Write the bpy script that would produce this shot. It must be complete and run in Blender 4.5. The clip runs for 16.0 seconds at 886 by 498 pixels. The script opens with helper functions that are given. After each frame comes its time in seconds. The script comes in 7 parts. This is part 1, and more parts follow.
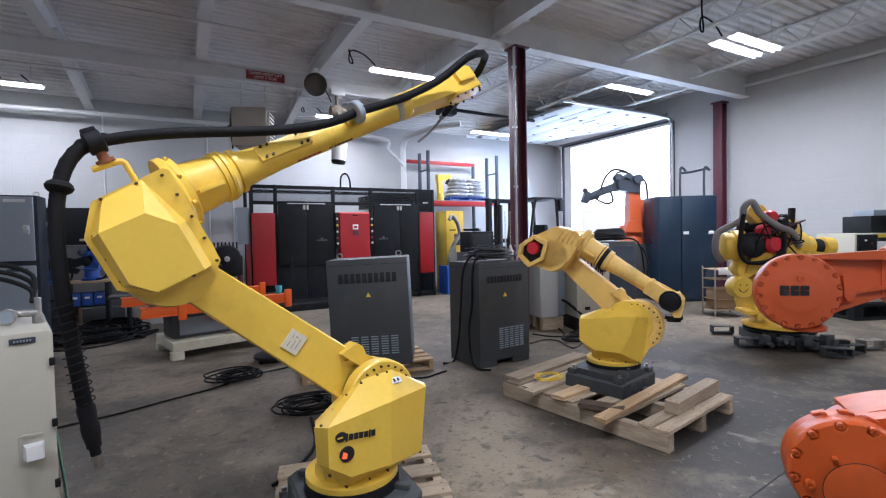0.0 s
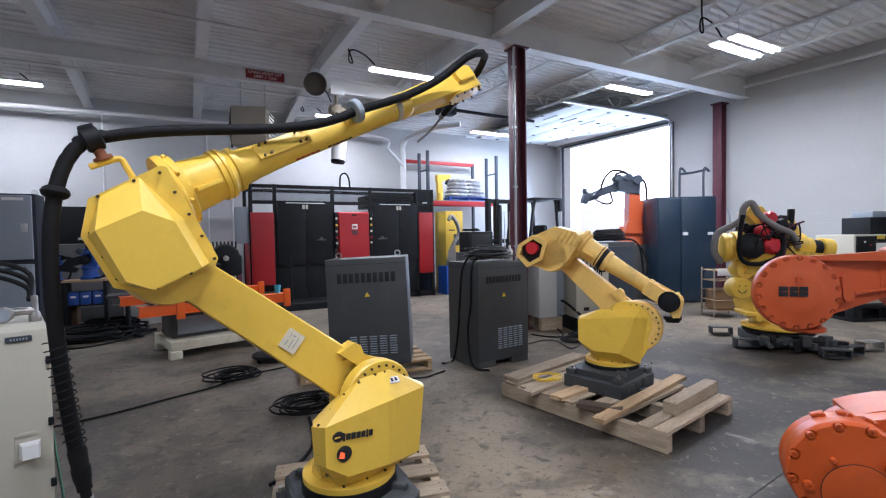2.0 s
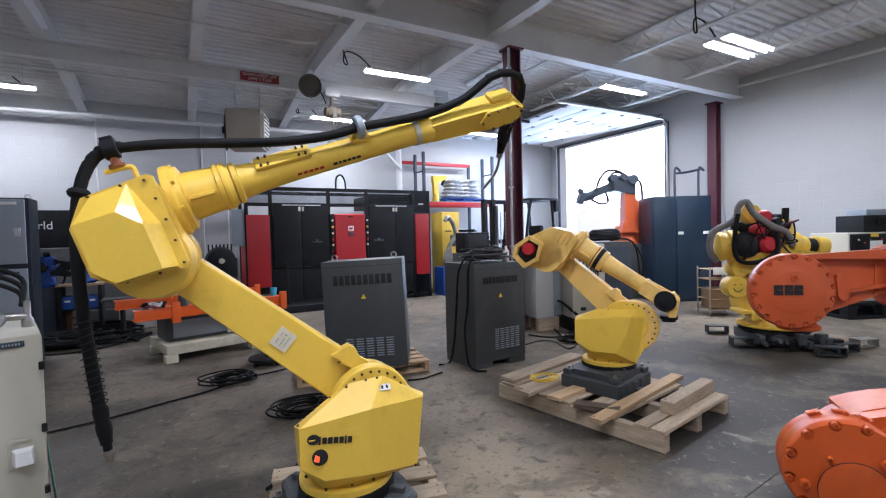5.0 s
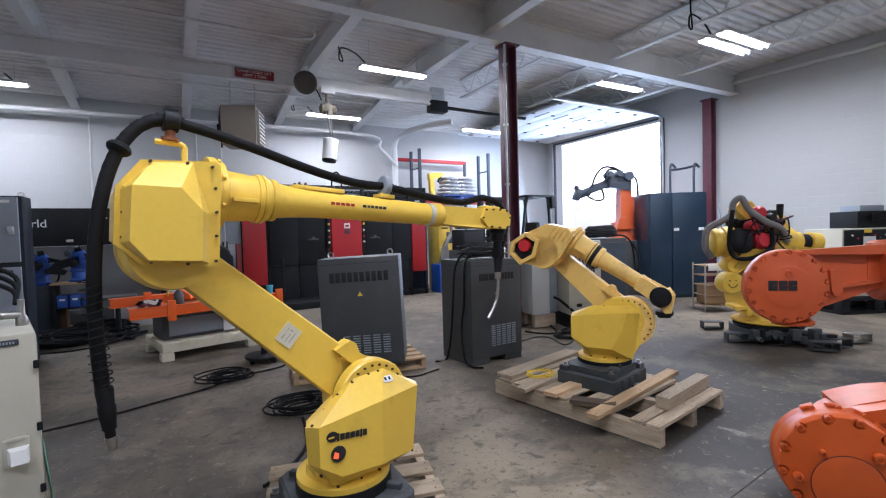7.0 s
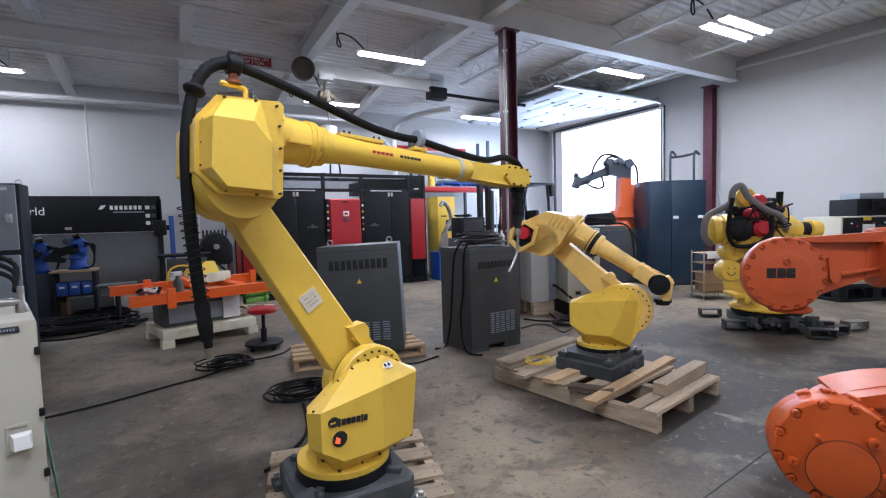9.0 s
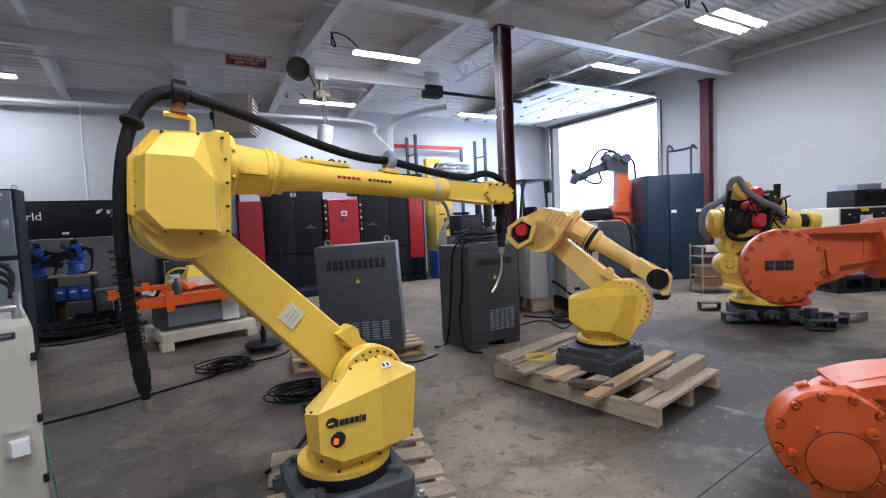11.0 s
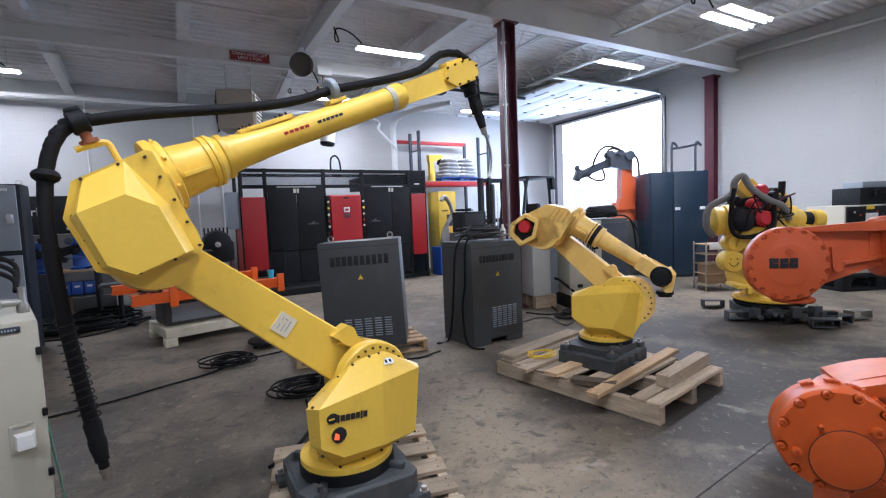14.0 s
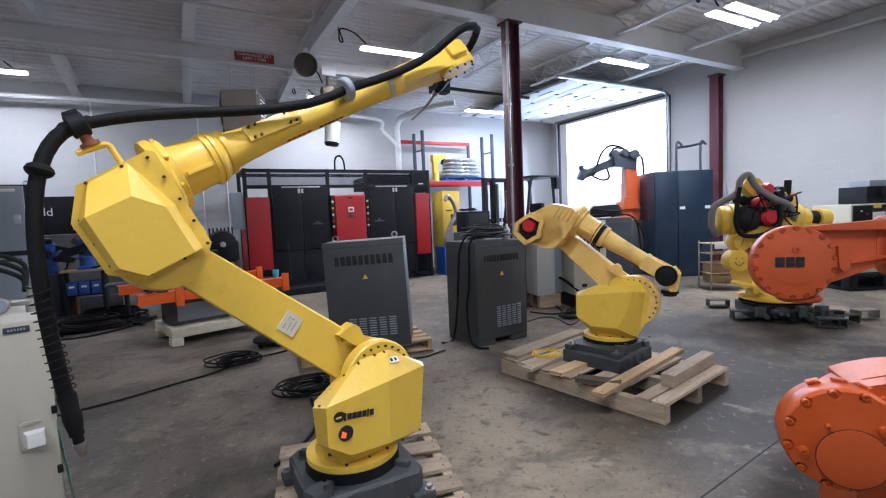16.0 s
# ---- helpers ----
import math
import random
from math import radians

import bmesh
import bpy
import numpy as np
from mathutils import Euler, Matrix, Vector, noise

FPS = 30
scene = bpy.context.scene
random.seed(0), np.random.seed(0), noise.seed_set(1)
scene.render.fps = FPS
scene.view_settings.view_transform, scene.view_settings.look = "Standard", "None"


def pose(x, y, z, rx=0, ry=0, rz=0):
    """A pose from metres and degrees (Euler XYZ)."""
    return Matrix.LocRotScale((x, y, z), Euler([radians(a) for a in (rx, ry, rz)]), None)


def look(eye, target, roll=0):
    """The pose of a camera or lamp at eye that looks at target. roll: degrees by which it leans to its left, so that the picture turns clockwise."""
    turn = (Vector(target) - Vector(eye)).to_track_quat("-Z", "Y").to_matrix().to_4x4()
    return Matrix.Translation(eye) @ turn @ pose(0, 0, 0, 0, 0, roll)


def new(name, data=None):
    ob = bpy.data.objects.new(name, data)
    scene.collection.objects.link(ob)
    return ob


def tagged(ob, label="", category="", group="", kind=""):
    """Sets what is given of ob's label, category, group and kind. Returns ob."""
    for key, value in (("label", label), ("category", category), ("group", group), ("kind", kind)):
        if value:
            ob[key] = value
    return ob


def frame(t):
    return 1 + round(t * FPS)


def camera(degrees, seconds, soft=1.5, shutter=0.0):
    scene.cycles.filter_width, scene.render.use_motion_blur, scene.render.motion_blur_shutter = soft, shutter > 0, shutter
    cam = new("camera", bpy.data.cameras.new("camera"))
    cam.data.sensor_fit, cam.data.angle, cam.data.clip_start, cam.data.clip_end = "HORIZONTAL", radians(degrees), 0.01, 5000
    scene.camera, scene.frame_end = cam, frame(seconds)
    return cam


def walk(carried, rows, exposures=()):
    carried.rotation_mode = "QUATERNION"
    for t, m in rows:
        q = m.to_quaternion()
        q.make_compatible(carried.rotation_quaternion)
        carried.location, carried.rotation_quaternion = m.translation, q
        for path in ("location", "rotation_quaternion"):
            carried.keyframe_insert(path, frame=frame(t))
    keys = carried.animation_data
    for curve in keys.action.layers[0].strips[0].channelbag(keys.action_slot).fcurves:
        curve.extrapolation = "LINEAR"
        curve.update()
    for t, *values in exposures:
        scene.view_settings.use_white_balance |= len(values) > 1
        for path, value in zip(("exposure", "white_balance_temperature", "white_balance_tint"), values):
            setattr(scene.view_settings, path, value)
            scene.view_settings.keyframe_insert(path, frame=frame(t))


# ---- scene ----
cam = camera(87.0, 16.0, 1.2)
PATH = [
    (0, (0.039, 0.041, 1.5), (1.006, 1.791, 1.436), -1.2),
    (0.5, (0.045, 0.044, 1.496), (1.012, 1.793, 1.433), -1.3),
    (1, (0.044, 0.05, 1.494), (1.013, 1.798, 1.431), -1.2),
    (1.5, (0.043, 0.048, 1.495), (1.012, 1.796, 1.432), -1.0),
    (2, (0.046, 0.043, 1.496), (1.015, 1.792, 1.433), -1.0),
    (2.5, (0.048, 0.043, 1.5), (1.016, 1.792, 1.438), -1.0),
    (3, (0.047, 0.047, 1.5), (1.016, 1.796, 1.437), -1.1),
    (3.5, (0.048, 0.049, 1.497), (1.018, 1.797, 1.433), -1.3),
    (4, (0.05, 0.046, 1.499), (1.024, 1.792, 1.437), -1.4),
    (6.5, (0.053, 0.045, 1.499), (1.044, 1.78, 1.439), -1.5),
    (7, (0.053, 0.044, 1.497), (1.047, 1.778, 1.425), -1.6),
    (7.5, (0.052, 0.045, 1.491), (1.045, 1.779, 1.402), -1.8),
    (8, (0.05, 0.049, 1.492), (1.043, 1.781, 1.384), -1.8),
    (8.5, (0.051, 0.046, 1.494), (1.045, 1.778, 1.374), -1.6),
    (9, (0.054, 0.044, 1.493), (1.048, 1.775, 1.37), -1.6),
    (11.5, (0.068, 0.044, 1.492), (1.065, 1.773, 1.36), -2.7),
    (12, (0.061, 0.048, 1.49), (1.057, 1.777, 1.356), -2.6),
    (12.5, (0.055, 0.047, 1.491), (1.052, 1.776, 1.354), -2.5),
    (13, (0.055, 0.051, 1.489), (1.049, 1.781, 1.349), -2.4),
    (13.5, (0.06, 0.051, 1.488), (1.05, 1.783, 1.345), -2.3),
    (14, (0.066, 0.048, 1.491), (1.052, 1.782, 1.346), -2.4),
    (14.5, (0.063, 0.043, 1.491), (1.044, 1.78, 1.348), -2.4),
    (15, (0.059, 0.046, 1.492), (1.037, 1.785, 1.347), -2.4),
    (15.5, (0.058, 0.05, 1.488), (1.034, 1.79, 1.344), -2.4),
    (16, (0.058, 0.046, 1.488), (1.03, 1.788, 1.343), -2.5),
]
walk(cam, [(t, look(eye, target, roll)) for t, eye, target, roll in PATH], [(0, 0.14, 6030, 21), (16, 0.14, 6030, 21)])

# ---- light ----
world = bpy.data.worlds.new("sky")
scene.world = world
world.use_nodes = True
wn = world.node_tree.nodes
sky = wn.new("ShaderNodeTexSky")
sky.sky_type = "NISHITA"
sky.sun_disc = False
sky.sun_elevation, sky.sun_rotation = radians(48), radians(228)
wn["Background"].inputs[1].default_value = 0.12
world.node_tree.links.new(sky.outputs[0], wn["Background"].inputs[0])
sun_data = bpy.data.lights.new("sun", "SUN")
sun_data.energy, sun_data.angle, sun_data.color = 4.0, radians(4), (1.0, 0.97, 0.92)
sun = new("sun", sun_data)
sun.matrix_basis = look((0, 0, 0), (0.5, 0.45, -0.75))
scene.view_settings.exposure = 0.0


def area_lamp(name, eye, target, sx, sy, watts, color):
    data = bpy.data.lights.new(name, "AREA")
    data.shape, data.size, data.size_y, data.energy, data.color = "RECTANGLE", sx, sy, watts, color
    ob = new(name, data)
    ob.matrix_basis = look(eye, target)
    return ob


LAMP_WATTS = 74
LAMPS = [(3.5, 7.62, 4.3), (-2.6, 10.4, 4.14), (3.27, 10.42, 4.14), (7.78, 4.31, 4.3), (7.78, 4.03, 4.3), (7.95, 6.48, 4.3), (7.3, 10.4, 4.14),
         # unseen fixtures, added overhead and behind the view to light the robots' fronts
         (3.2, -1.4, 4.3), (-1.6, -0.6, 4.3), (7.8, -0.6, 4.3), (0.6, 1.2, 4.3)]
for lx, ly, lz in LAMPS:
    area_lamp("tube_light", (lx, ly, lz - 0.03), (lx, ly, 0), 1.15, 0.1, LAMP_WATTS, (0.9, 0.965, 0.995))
area_lamp("door_daylight", (10.75, 9.5, 2.2), (4.0, 7.5, 1.0), 3.6, 3.8, 420, (0.58, 0.78, 1.0))


# ---- materials ----
def material(name, color, rough=0.5, metal=0.0, vary=0.12, big=1.2, fine=45.0, bump=0.15, dirt=None, dirt_amount=0.0, dirt_scale=2.5, coat=0.0, random_tint=0.0, gloss=0.5, stretch=None):
    m = bpy.data.materials.new(name)
    m.use_nodes = True
    nt = m.node_tree
    N, L = nt.nodes, nt.links
    b = N["Principled BSDF"]
    b.inputs["Metallic"].default_value = metal
    b.inputs["Coat Weight"].default_value = coat
    b.inputs["Specular IOR Level"].default_value = gloss
    tc = N.new("ShaderNodeTexCoord")

    def nz(scale, detail, rgh=0.55):
        n = N.new("ShaderNodeTexNoise")
        n.inputs["Scale"].default_value, n.inputs["Detail"].default_value, n.inputs["Roughness"].default_value = scale, detail, rgh
        if stretch:
            mp = N.new("ShaderNodeMapping")
            mp.inputs["Scale"].default_value = stretch
            L.new(tc.outputs["Object"], mp.inputs["Vector"])
            L.new(mp.outputs[0], n.inputs["Vector"])
        else:
            L.new(tc.outputs["Object"], n.inputs["Vector"])
        return n
    n1, n2 = nz(big, 5), nz(fine, 3)
    add = N.new("ShaderNodeMath")
    add.operation = "ADD"
    L.new(n1.outputs[0], add.inputs[0])
    mul = N.new("ShaderNodeMath")
    mul.operation = "MULTIPLY"
    mul.inputs[1].default_value = 0.5
    L.new(n2.outputs[0], mul.inputs[0])
    L.new(mul.outputs[0], add.inputs[1])
    mr = N.new("ShaderNodeMapRange")
    mr.inputs[1].default_value, mr.inputs[2].default_value = 0.45, 1.05
    mr.inputs[3].default_value, mr.inputs[4].default_value = 1 - vary, 1 + vary
    L.new(add.outputs[0], mr.inputs[0])
    val = mr.outputs[0]
    if random_tint:
        oi = N.new("ShaderNodeObjectInfo")
        r = N.new("ShaderNodeMapRange")
        r.inputs[3].default_value, r.inputs[4].default_value = 1 - random_tint, 1 + random_tint
        L.new(oi.outputs["Random"], r.inputs[0])
        mm = N.new("ShaderNodeMath")
        mm.operation = "MULTIPLY"
        L.new(val, mm.inputs[0])
        L.new(r.outputs[0], mm.inputs[1])
        val = mm.outputs[0]
    vm = N.new("ShaderNodeVectorMath")
    vm.operation = "SCALE"
    vm.inputs[0].default_value = color
    L.new(val, vm.inputs["Scale"])
    col = vm.outputs[0]
    if dirt:
        nd = nz(dirt_scale, 8, 0.65)
        rp = N.new("ShaderNodeValToRGB")
        rp.color_ramp.elements[0].position, rp.color_ramp.elements[1].position = 0.52, 0.72
        rp.color_ramp.elements[0].color, rp.color_ramp.elements[1].color = (0, 0, 0, 1), (dirt_amount,) * 3 + (1,)
        L.new(nd.outputs[0], rp.inputs[0])
        mx = N.new("ShaderNodeMix")
        mx.data_type = "RGBA"
        L.new(rp.outputs[0], mx.inputs[0])
        L.new(col, mx.inputs[6])
        mx.inputs[7].default_value = (*dirt, 1)
        col = mx.outputs[2]
    L.new(col, b.inputs["Base Color"])
    rr = N.new("ShaderNodeMapRange")
    rr.inputs[1].default_value, rr.inputs[2].default_value = 0.3, 0.7
    rr.inputs[3].default_value, rr.inputs[4].default_value = max(rough - 0.08, 0.03), min(rough + 0.1, 1)
    L.new(n1.outputs[0], rr.inputs[0])
    L.new(rr.outputs[0], b.inputs["Roughness"])
    if bump:
        bp = N.new("ShaderNodeBump")
        bp.inputs["Strength"].default_value, bp.inputs["Distance"].default_value = bump, 0.004
        L.new(n2.outputs[0], bp.inputs["Height"])
        L.new(bp.outputs[0], b.inputs["Normal"])
    return m


def glow(name, color, strength):
    m = bpy.data.materials.new(name)
    m.use_nodes = True
    b = m.node_tree.nodes["Principled BSDF"]
    b.inputs["Base Color"].default_value = (0.8, 0.8, 0.8, 1)
    b.inputs["Emission Color"].default_value = (*color, 1)
    b.inputs["Emission Strength"].default_value = strength
    return m


YELLOW = material("yellow_enamel", (0.83, 0.545, 0.065), 0.42, vary=0.06, big=2.0, bump=0.06, dirt=(0.35, 0.2, 0.03), dirt_amount=0.35, dirt_scale=4, coat=0.15)
YELLOW_PALE = material("faded_yellow_enamel", (0.86, 0.56, 0.15), 0.42, vary=0.1, big=3.0, bump=0.08, dirt=(0.28, 0.17, 0.05), dirt_amount=0.5, dirt_scale=5)
ORANGE = material("orange_enamel", (0.56, 0.098, 0.026), 0.38, vary=0.08, big=2.5, bump=0.1, dirt=(0.45, 0.1, 0.03), dirt_amount=0.4, dirt_scale=5)
ORANGE_BRIGHT = material("bright_orange_paint", (0.85, 0.13, 0.012), 0.4, vary=0.06, bump=0.06)
RED = material("red_paint", (0.38, 0.01, 0.014), 0.42, vary=0.08, bump=0.04)
MOTOR_RED = material("red_motor_cap", (0.55, 0.02, 0.03), 0.35, vary=0.1)
MAROON = material("maroon_steel_paint", (0.095, 0.022, 0.036), 0.5, vary=0.2, dirt=(0.13, 0.06, 0.06), dirt_amount=0.4, dirt_scale=6)
WALL = material("painted_block", (0.47, 0.478, 0.478), 0.75, vary=0.05, big=0.5, fine=25, bump=0.25, dirt=(0.42, 0.42, 0.42), dirt_amount=0.4, dirt_scale=0.8)
STEEL_WHITE = material("white_painted_steel", (0.68, 0.685, 0.68), 0.6, vary=0.1, big=0.8, dirt=(0.42, 0.41, 0.4), dirt_amount=0.4, dirt_scale=1.5)
DECK = material("grey_roof_deck", (0.7, 0.7, 0.69), 0.8, gloss=0.2, vary=0.15, big=0.6, dirt=(0.3, 0.29, 0.28), dirt_amount=0.5, dirt_scale=1.0)
CABINET = material("dark_grey_enamel", (0.05, 0.054, 0.056), 0.5, vary=0.1, big=1.5, bump=0.12, fine=120, dirt=(0.12, 0.12, 0.12), dirt_amount=0.25, dirt_scale=3)
SLOT = material("dark_slot", (0.012, 0.012, 0.013), 0.7, vary=0.1)
BEIGE = material("beige_enamel", (0.49, 0.47, 0.385), 0.5, vary=0.06, big=1.0, bump=0.1, fine=120, dirt=(0.36, 0.33, 0.27), dirt_amount=0.4, dirt_scale=2)
GREY = material("light_grey_enamel", (0.27, 0.31, 0.35), 0.45, vary=0.06, bump=0.06, dirt=(0.25, 0.26, 0.27), dirt_amount=0.3)
NAVY = material("blue_grey_enamel", (0.03, 0.042, 0.062), 0.45, vary=0.1, bump=0.06, dirt=(0.1, 0.12, 0.14), dirt_amount=0.3)
TEAL_DARK = material("dark_blue_enamel", (0.008, 0.023, 0.045), 0.34, vary=0.15, bump=0.06, dirt=(0.03, 0.05, 0.06), dirt_amount=0.4)
BLACK = material("black_steel_paint", (0.008, 0.0088, 0.0105), 0.6, vary=0.2, bump=0.06, gloss=0.25, dirt=(0.03, 0.03, 0.03), dirt_amount=0.3)
RUBBER = material("black_rubber", (0.007, 0.007, 0.008), 0.72, vary=0.2, fine=90, bump=0.3, gloss=0.22)
BOLT_BROWN = material("dark_brown_screw", (0.07, 0.042, 0.018), 0.5, metal=0.3, vary=0.2)
IRON = material("cast_grey_paint", (0.042, 0.048, 0.052), 0.58, vary=0.2, big=4, fine=90, bump=0.5, dirt=(0.13, 0.13, 0.12), dirt_amount=0.3, dirt_scale=5)
STEEL = material("worn_steel", (0.4, 0.39, 0.37), 0.38, metal=1.0, vary=0.2, big=6, dirt=(0.18, 0.12, 0.07), dirt_amount=0.5, dirt_scale=7)
RUSTY = material("rusty_steel", (0.23, 0.075, 0.03), 0.75, vary=0.3, big=8, bump=0.4)
CHROME = material("galvanised_pipe", (0.55, 0.56, 0.57), 0.35, metal=1.0, vary=0.12)
WOOD = material("weathered_pallet_wood", (0.4, 0.315, 0.22), 0.82, vary=0.42, big=9, fine=90, bump=0.7, dirt=(0.13, 0.1, 0.075), dirt_amount=0.75, dirt_scale=8, random_tint=0.3, stretch=(0.14, 1, 1))
WOOD_NEW = material("fresh_pine_board", (0.5, 0.34, 0.19), 0.75, vary=0.3, big=9, fine=90, bump=0.5, dirt=(0.26, 0.17, 0.09), dirt_amount=0.6, dirt_scale=8, random_tint=0.15, stretch=(0.14, 1, 1))
CREAM = material("cream_enamel", (0.66, 0.62, 0.47), 0.5, vary=0.1, dirt=(0.35, 0.3, 0.2), dirt_amount=0.5, dirt_scale=4)
BLUE = material("blue_paint", (0.016, 0.075, 0.34), 0.45, vary=0.15)
DOOR_PAINT = material("white_door_paint", (0.55, 0.56, 0.58), 0.6, vary=0.08, big=1.5, dirt=(0.4, 0.4, 0.4), dirt_amount=0.4)
WHITE = material("white_plastic", (0.74, 0.74, 0.72), 0.5, vary=0.04)
CARD = material("brown_cardboard", (0.32, 0.21, 0.12), 0.85, vary=0.1)
GREEN = material("green_paint", (0.15, 0.4, 0.05), 0.45, vary=0.1)
CYAN = material("cyan_paper_cup", (0.04, 0.45, 0.62), 0.6, vary=0.05)
ASPHALT = material("outdoor_concrete", (0.55, 0.55, 0.54), 0.85, vary=0.12, big=0.6)
INK = material("black_ink", (0.012, 0.012, 0.014), 0.6, vary=0.05, bump=0)
AMBER = material("amber_warning_label", (0.75, 0.5, 0.03), 0.5, vary=0.05, bump=0)
HEATER = material("tan_sheet_steel", (0.33, 0.29, 0.24), 0.55, vary=0.08)
NEAR_ORANGE = material("bright_orange_cast_paint", (0.56, 0.088, 0.01), 0.4, vary=0.08, big=3, bump=0.12, dirt=(0.3, 0.06, 0.02), dirt_amount=0.45, dirt_scale=6)
LEAD = material("grey_black_cable", (0.03, 0.031, 0.034), 0.5, vary=0.2)
TUBE = glow("lit_tube", (0.93, 0.98, 0.97), 20)
OUTSIDE = glow("bright_overcast_distance", (0.9, 0.95, 1.0), 2.6)
EYE_LIGHT = glow("orange_indicator", (1.0, 0.14, 0.04), 0.9)
EYE_LIGHT.node_tree.nodes["Principled BSDF"].inputs["Base Color"].default_value = (0.5, 0.06, 0.02, 1)


def block_wall():
    m = WALL.copy()
    m.name = "painted_block_courses"
    N, L = m.node_tree.nodes, m.node_tree.links
    b = N["Principled BSDF"]
    geo = N.new("ShaderNodeNewGeometry")
    sep = N.new("ShaderNodeSeparateXYZ")
    L.new(geo.outputs["Position"], sep.inputs[0])
    s = N.new("ShaderNodeMath")
    s.operation = "ADD"
    L.new(sep.outputs[0], s.inputs[0])
    L.new(sep.outputs[1], s.inputs[1])
    com = N.new("ShaderNodeCombineXYZ")
    L.new(s.outputs[0], com.inputs[0])
    L.new(sep.outputs[2], com.inputs[1])
    br = N.new("ShaderNodeTexBrick")
    br.inputs["Scale"].default_value = 1.0
    br.inputs["Brick Width"].default_value, br.inputs["Row Height"].default_value = 0.4, 0.2
    br.inputs["Mortar Size"].default_value, br.inputs["Mortar Smooth"].default_value = 0.006, 0.6
    L.new(com.outputs[0], br.inputs["Vector"])
    bp = N.new("ShaderNodeBump")
    bp.invert = True
    bp.inputs["Strength"].default_value, bp.inputs["Distance"].default_value = 0.45, 0.005
    L.new(br.outputs["Fac"], bp.inputs["Height"])
    old = b.inputs["Normal"].links[0].from_node
    L.new(bp.outputs[0], old.inputs["Normal"])
    return m


BLOCK = block_wall()


XE, YN, XW, YS, ROOF = 10.9, 11.8, -5.0, -4.0, 4.8


def concrete_floor():
    m = material("stained_concrete", (0.175, 0.142, 0.103), 0.58, gloss=0.4, vary=0.5, big=0.3, fine=30, bump=0.25, dirt=(0.3, 0.255, 0.19), dirt_amount=0.85, dirt_scale=0.55)
    N, L = m.node_tree.nodes, m.node_tree.links
    b = N["Principled BSDF"]
    tc = N.new("ShaderNodeTexCoord")
    col = b.inputs["Base Color"].links[0].from_socket
    # a pale patch and two dark ones at set places, with ragged borders
    wob = N.new("ShaderNodeTexNoise")
    wob.inputs["Scale"].default_value, wob.inputs["Detail"].default_value = 0.9, 7
    L.new(tc.outputs["Object"], wob.inputs["Vector"])
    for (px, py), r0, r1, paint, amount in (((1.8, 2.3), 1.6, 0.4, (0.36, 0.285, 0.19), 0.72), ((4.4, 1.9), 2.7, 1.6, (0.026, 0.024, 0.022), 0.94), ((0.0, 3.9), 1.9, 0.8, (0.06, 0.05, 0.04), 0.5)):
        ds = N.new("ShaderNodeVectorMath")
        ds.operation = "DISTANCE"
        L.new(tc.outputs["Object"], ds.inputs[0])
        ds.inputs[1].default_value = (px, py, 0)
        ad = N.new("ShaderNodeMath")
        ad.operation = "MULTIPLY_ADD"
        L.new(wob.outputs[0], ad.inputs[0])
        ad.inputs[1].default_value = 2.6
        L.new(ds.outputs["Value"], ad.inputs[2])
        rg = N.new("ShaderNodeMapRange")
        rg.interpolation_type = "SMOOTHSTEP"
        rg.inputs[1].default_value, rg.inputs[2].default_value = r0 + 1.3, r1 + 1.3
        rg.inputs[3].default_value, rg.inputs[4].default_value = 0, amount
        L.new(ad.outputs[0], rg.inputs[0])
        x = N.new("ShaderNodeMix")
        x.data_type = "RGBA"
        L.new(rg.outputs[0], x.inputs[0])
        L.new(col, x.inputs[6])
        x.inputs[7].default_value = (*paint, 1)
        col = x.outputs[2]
    for scale, lo, hi, paint, amount in ((0.42, 0.47, 0.62, (0.055, 0.046, 0.037), 0.8), (1.7, 0.5, 0.64, (0.27, 0.22, 0.155), 0.4), (2.6, 0.53, 0.64, (0.05, 0.042, 0.034), 0.55), (3.4, 0.65, 0.69, (0.34, 0.32, 0.28), 0.4), (7.0, 0.57, 0.67, (0.04, 0.034, 0.027), 0.65), (17.0, 0.6, 0.66, (0.3, 0.26, 0.2), 0.4), (26.0, 0.58, 0.66, (0.03, 0.026, 0.022), 0.6), (60.0, 0.6, 0.68, (0.03, 0.026, 0.022), 0.5)):
        n = N.new("ShaderNodeTexNoise")
        n.inputs["Scale"].default_value, n.inputs["Detail"].default_value, n.inputs["Roughness"].default_value = scale, 7, 0.6
        n.inputs["Distortion"].default_value = 0.6
        L.new(tc.outputs["Object"], n.inputs["Vector"])
        r = N.new("ShaderNodeValToRGB")
        r.color_ramp.elements[0].position, r.color_ramp.elements[1].position = lo, hi
        r.color_ramp.elements[0].color, r.color_ramp.elements[1].color = (0, 0, 0, 1), (amount,) * 3 + (1,)
        L.new(n.outputs[0], r.inputs[0])
        x = N.new("ShaderNodeMix")
        x.data_type = "RGBA"
        L.new(r.outputs[0], x.inputs[0])
        L.new(col, x.inputs[6])
        x.inputs[7].default_value = (*paint, 1)
        col = x.outputs[2]
    L.new(col, b.inputs["Base Color"])
    return m


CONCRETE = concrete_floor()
GLASS = bpy.data.materials.new("smoked_glass")
GLASS.use_nodes = True
GLASS.node_tree.nodes["Principled BSDF"].inputs["Transmission Weight"].default_value = 1.0
GLASS.node_tree.nodes["Principled BSDF"].inputs["Roughness"].default_value = 0.05
GLASS.node_tree.nodes["Principled BSDF"].inputs["Base Color"].default_value = (0.5, 0.52, 0.55, 1)


# ---- mesh helpers ----
ID = Matrix.Identity(4)


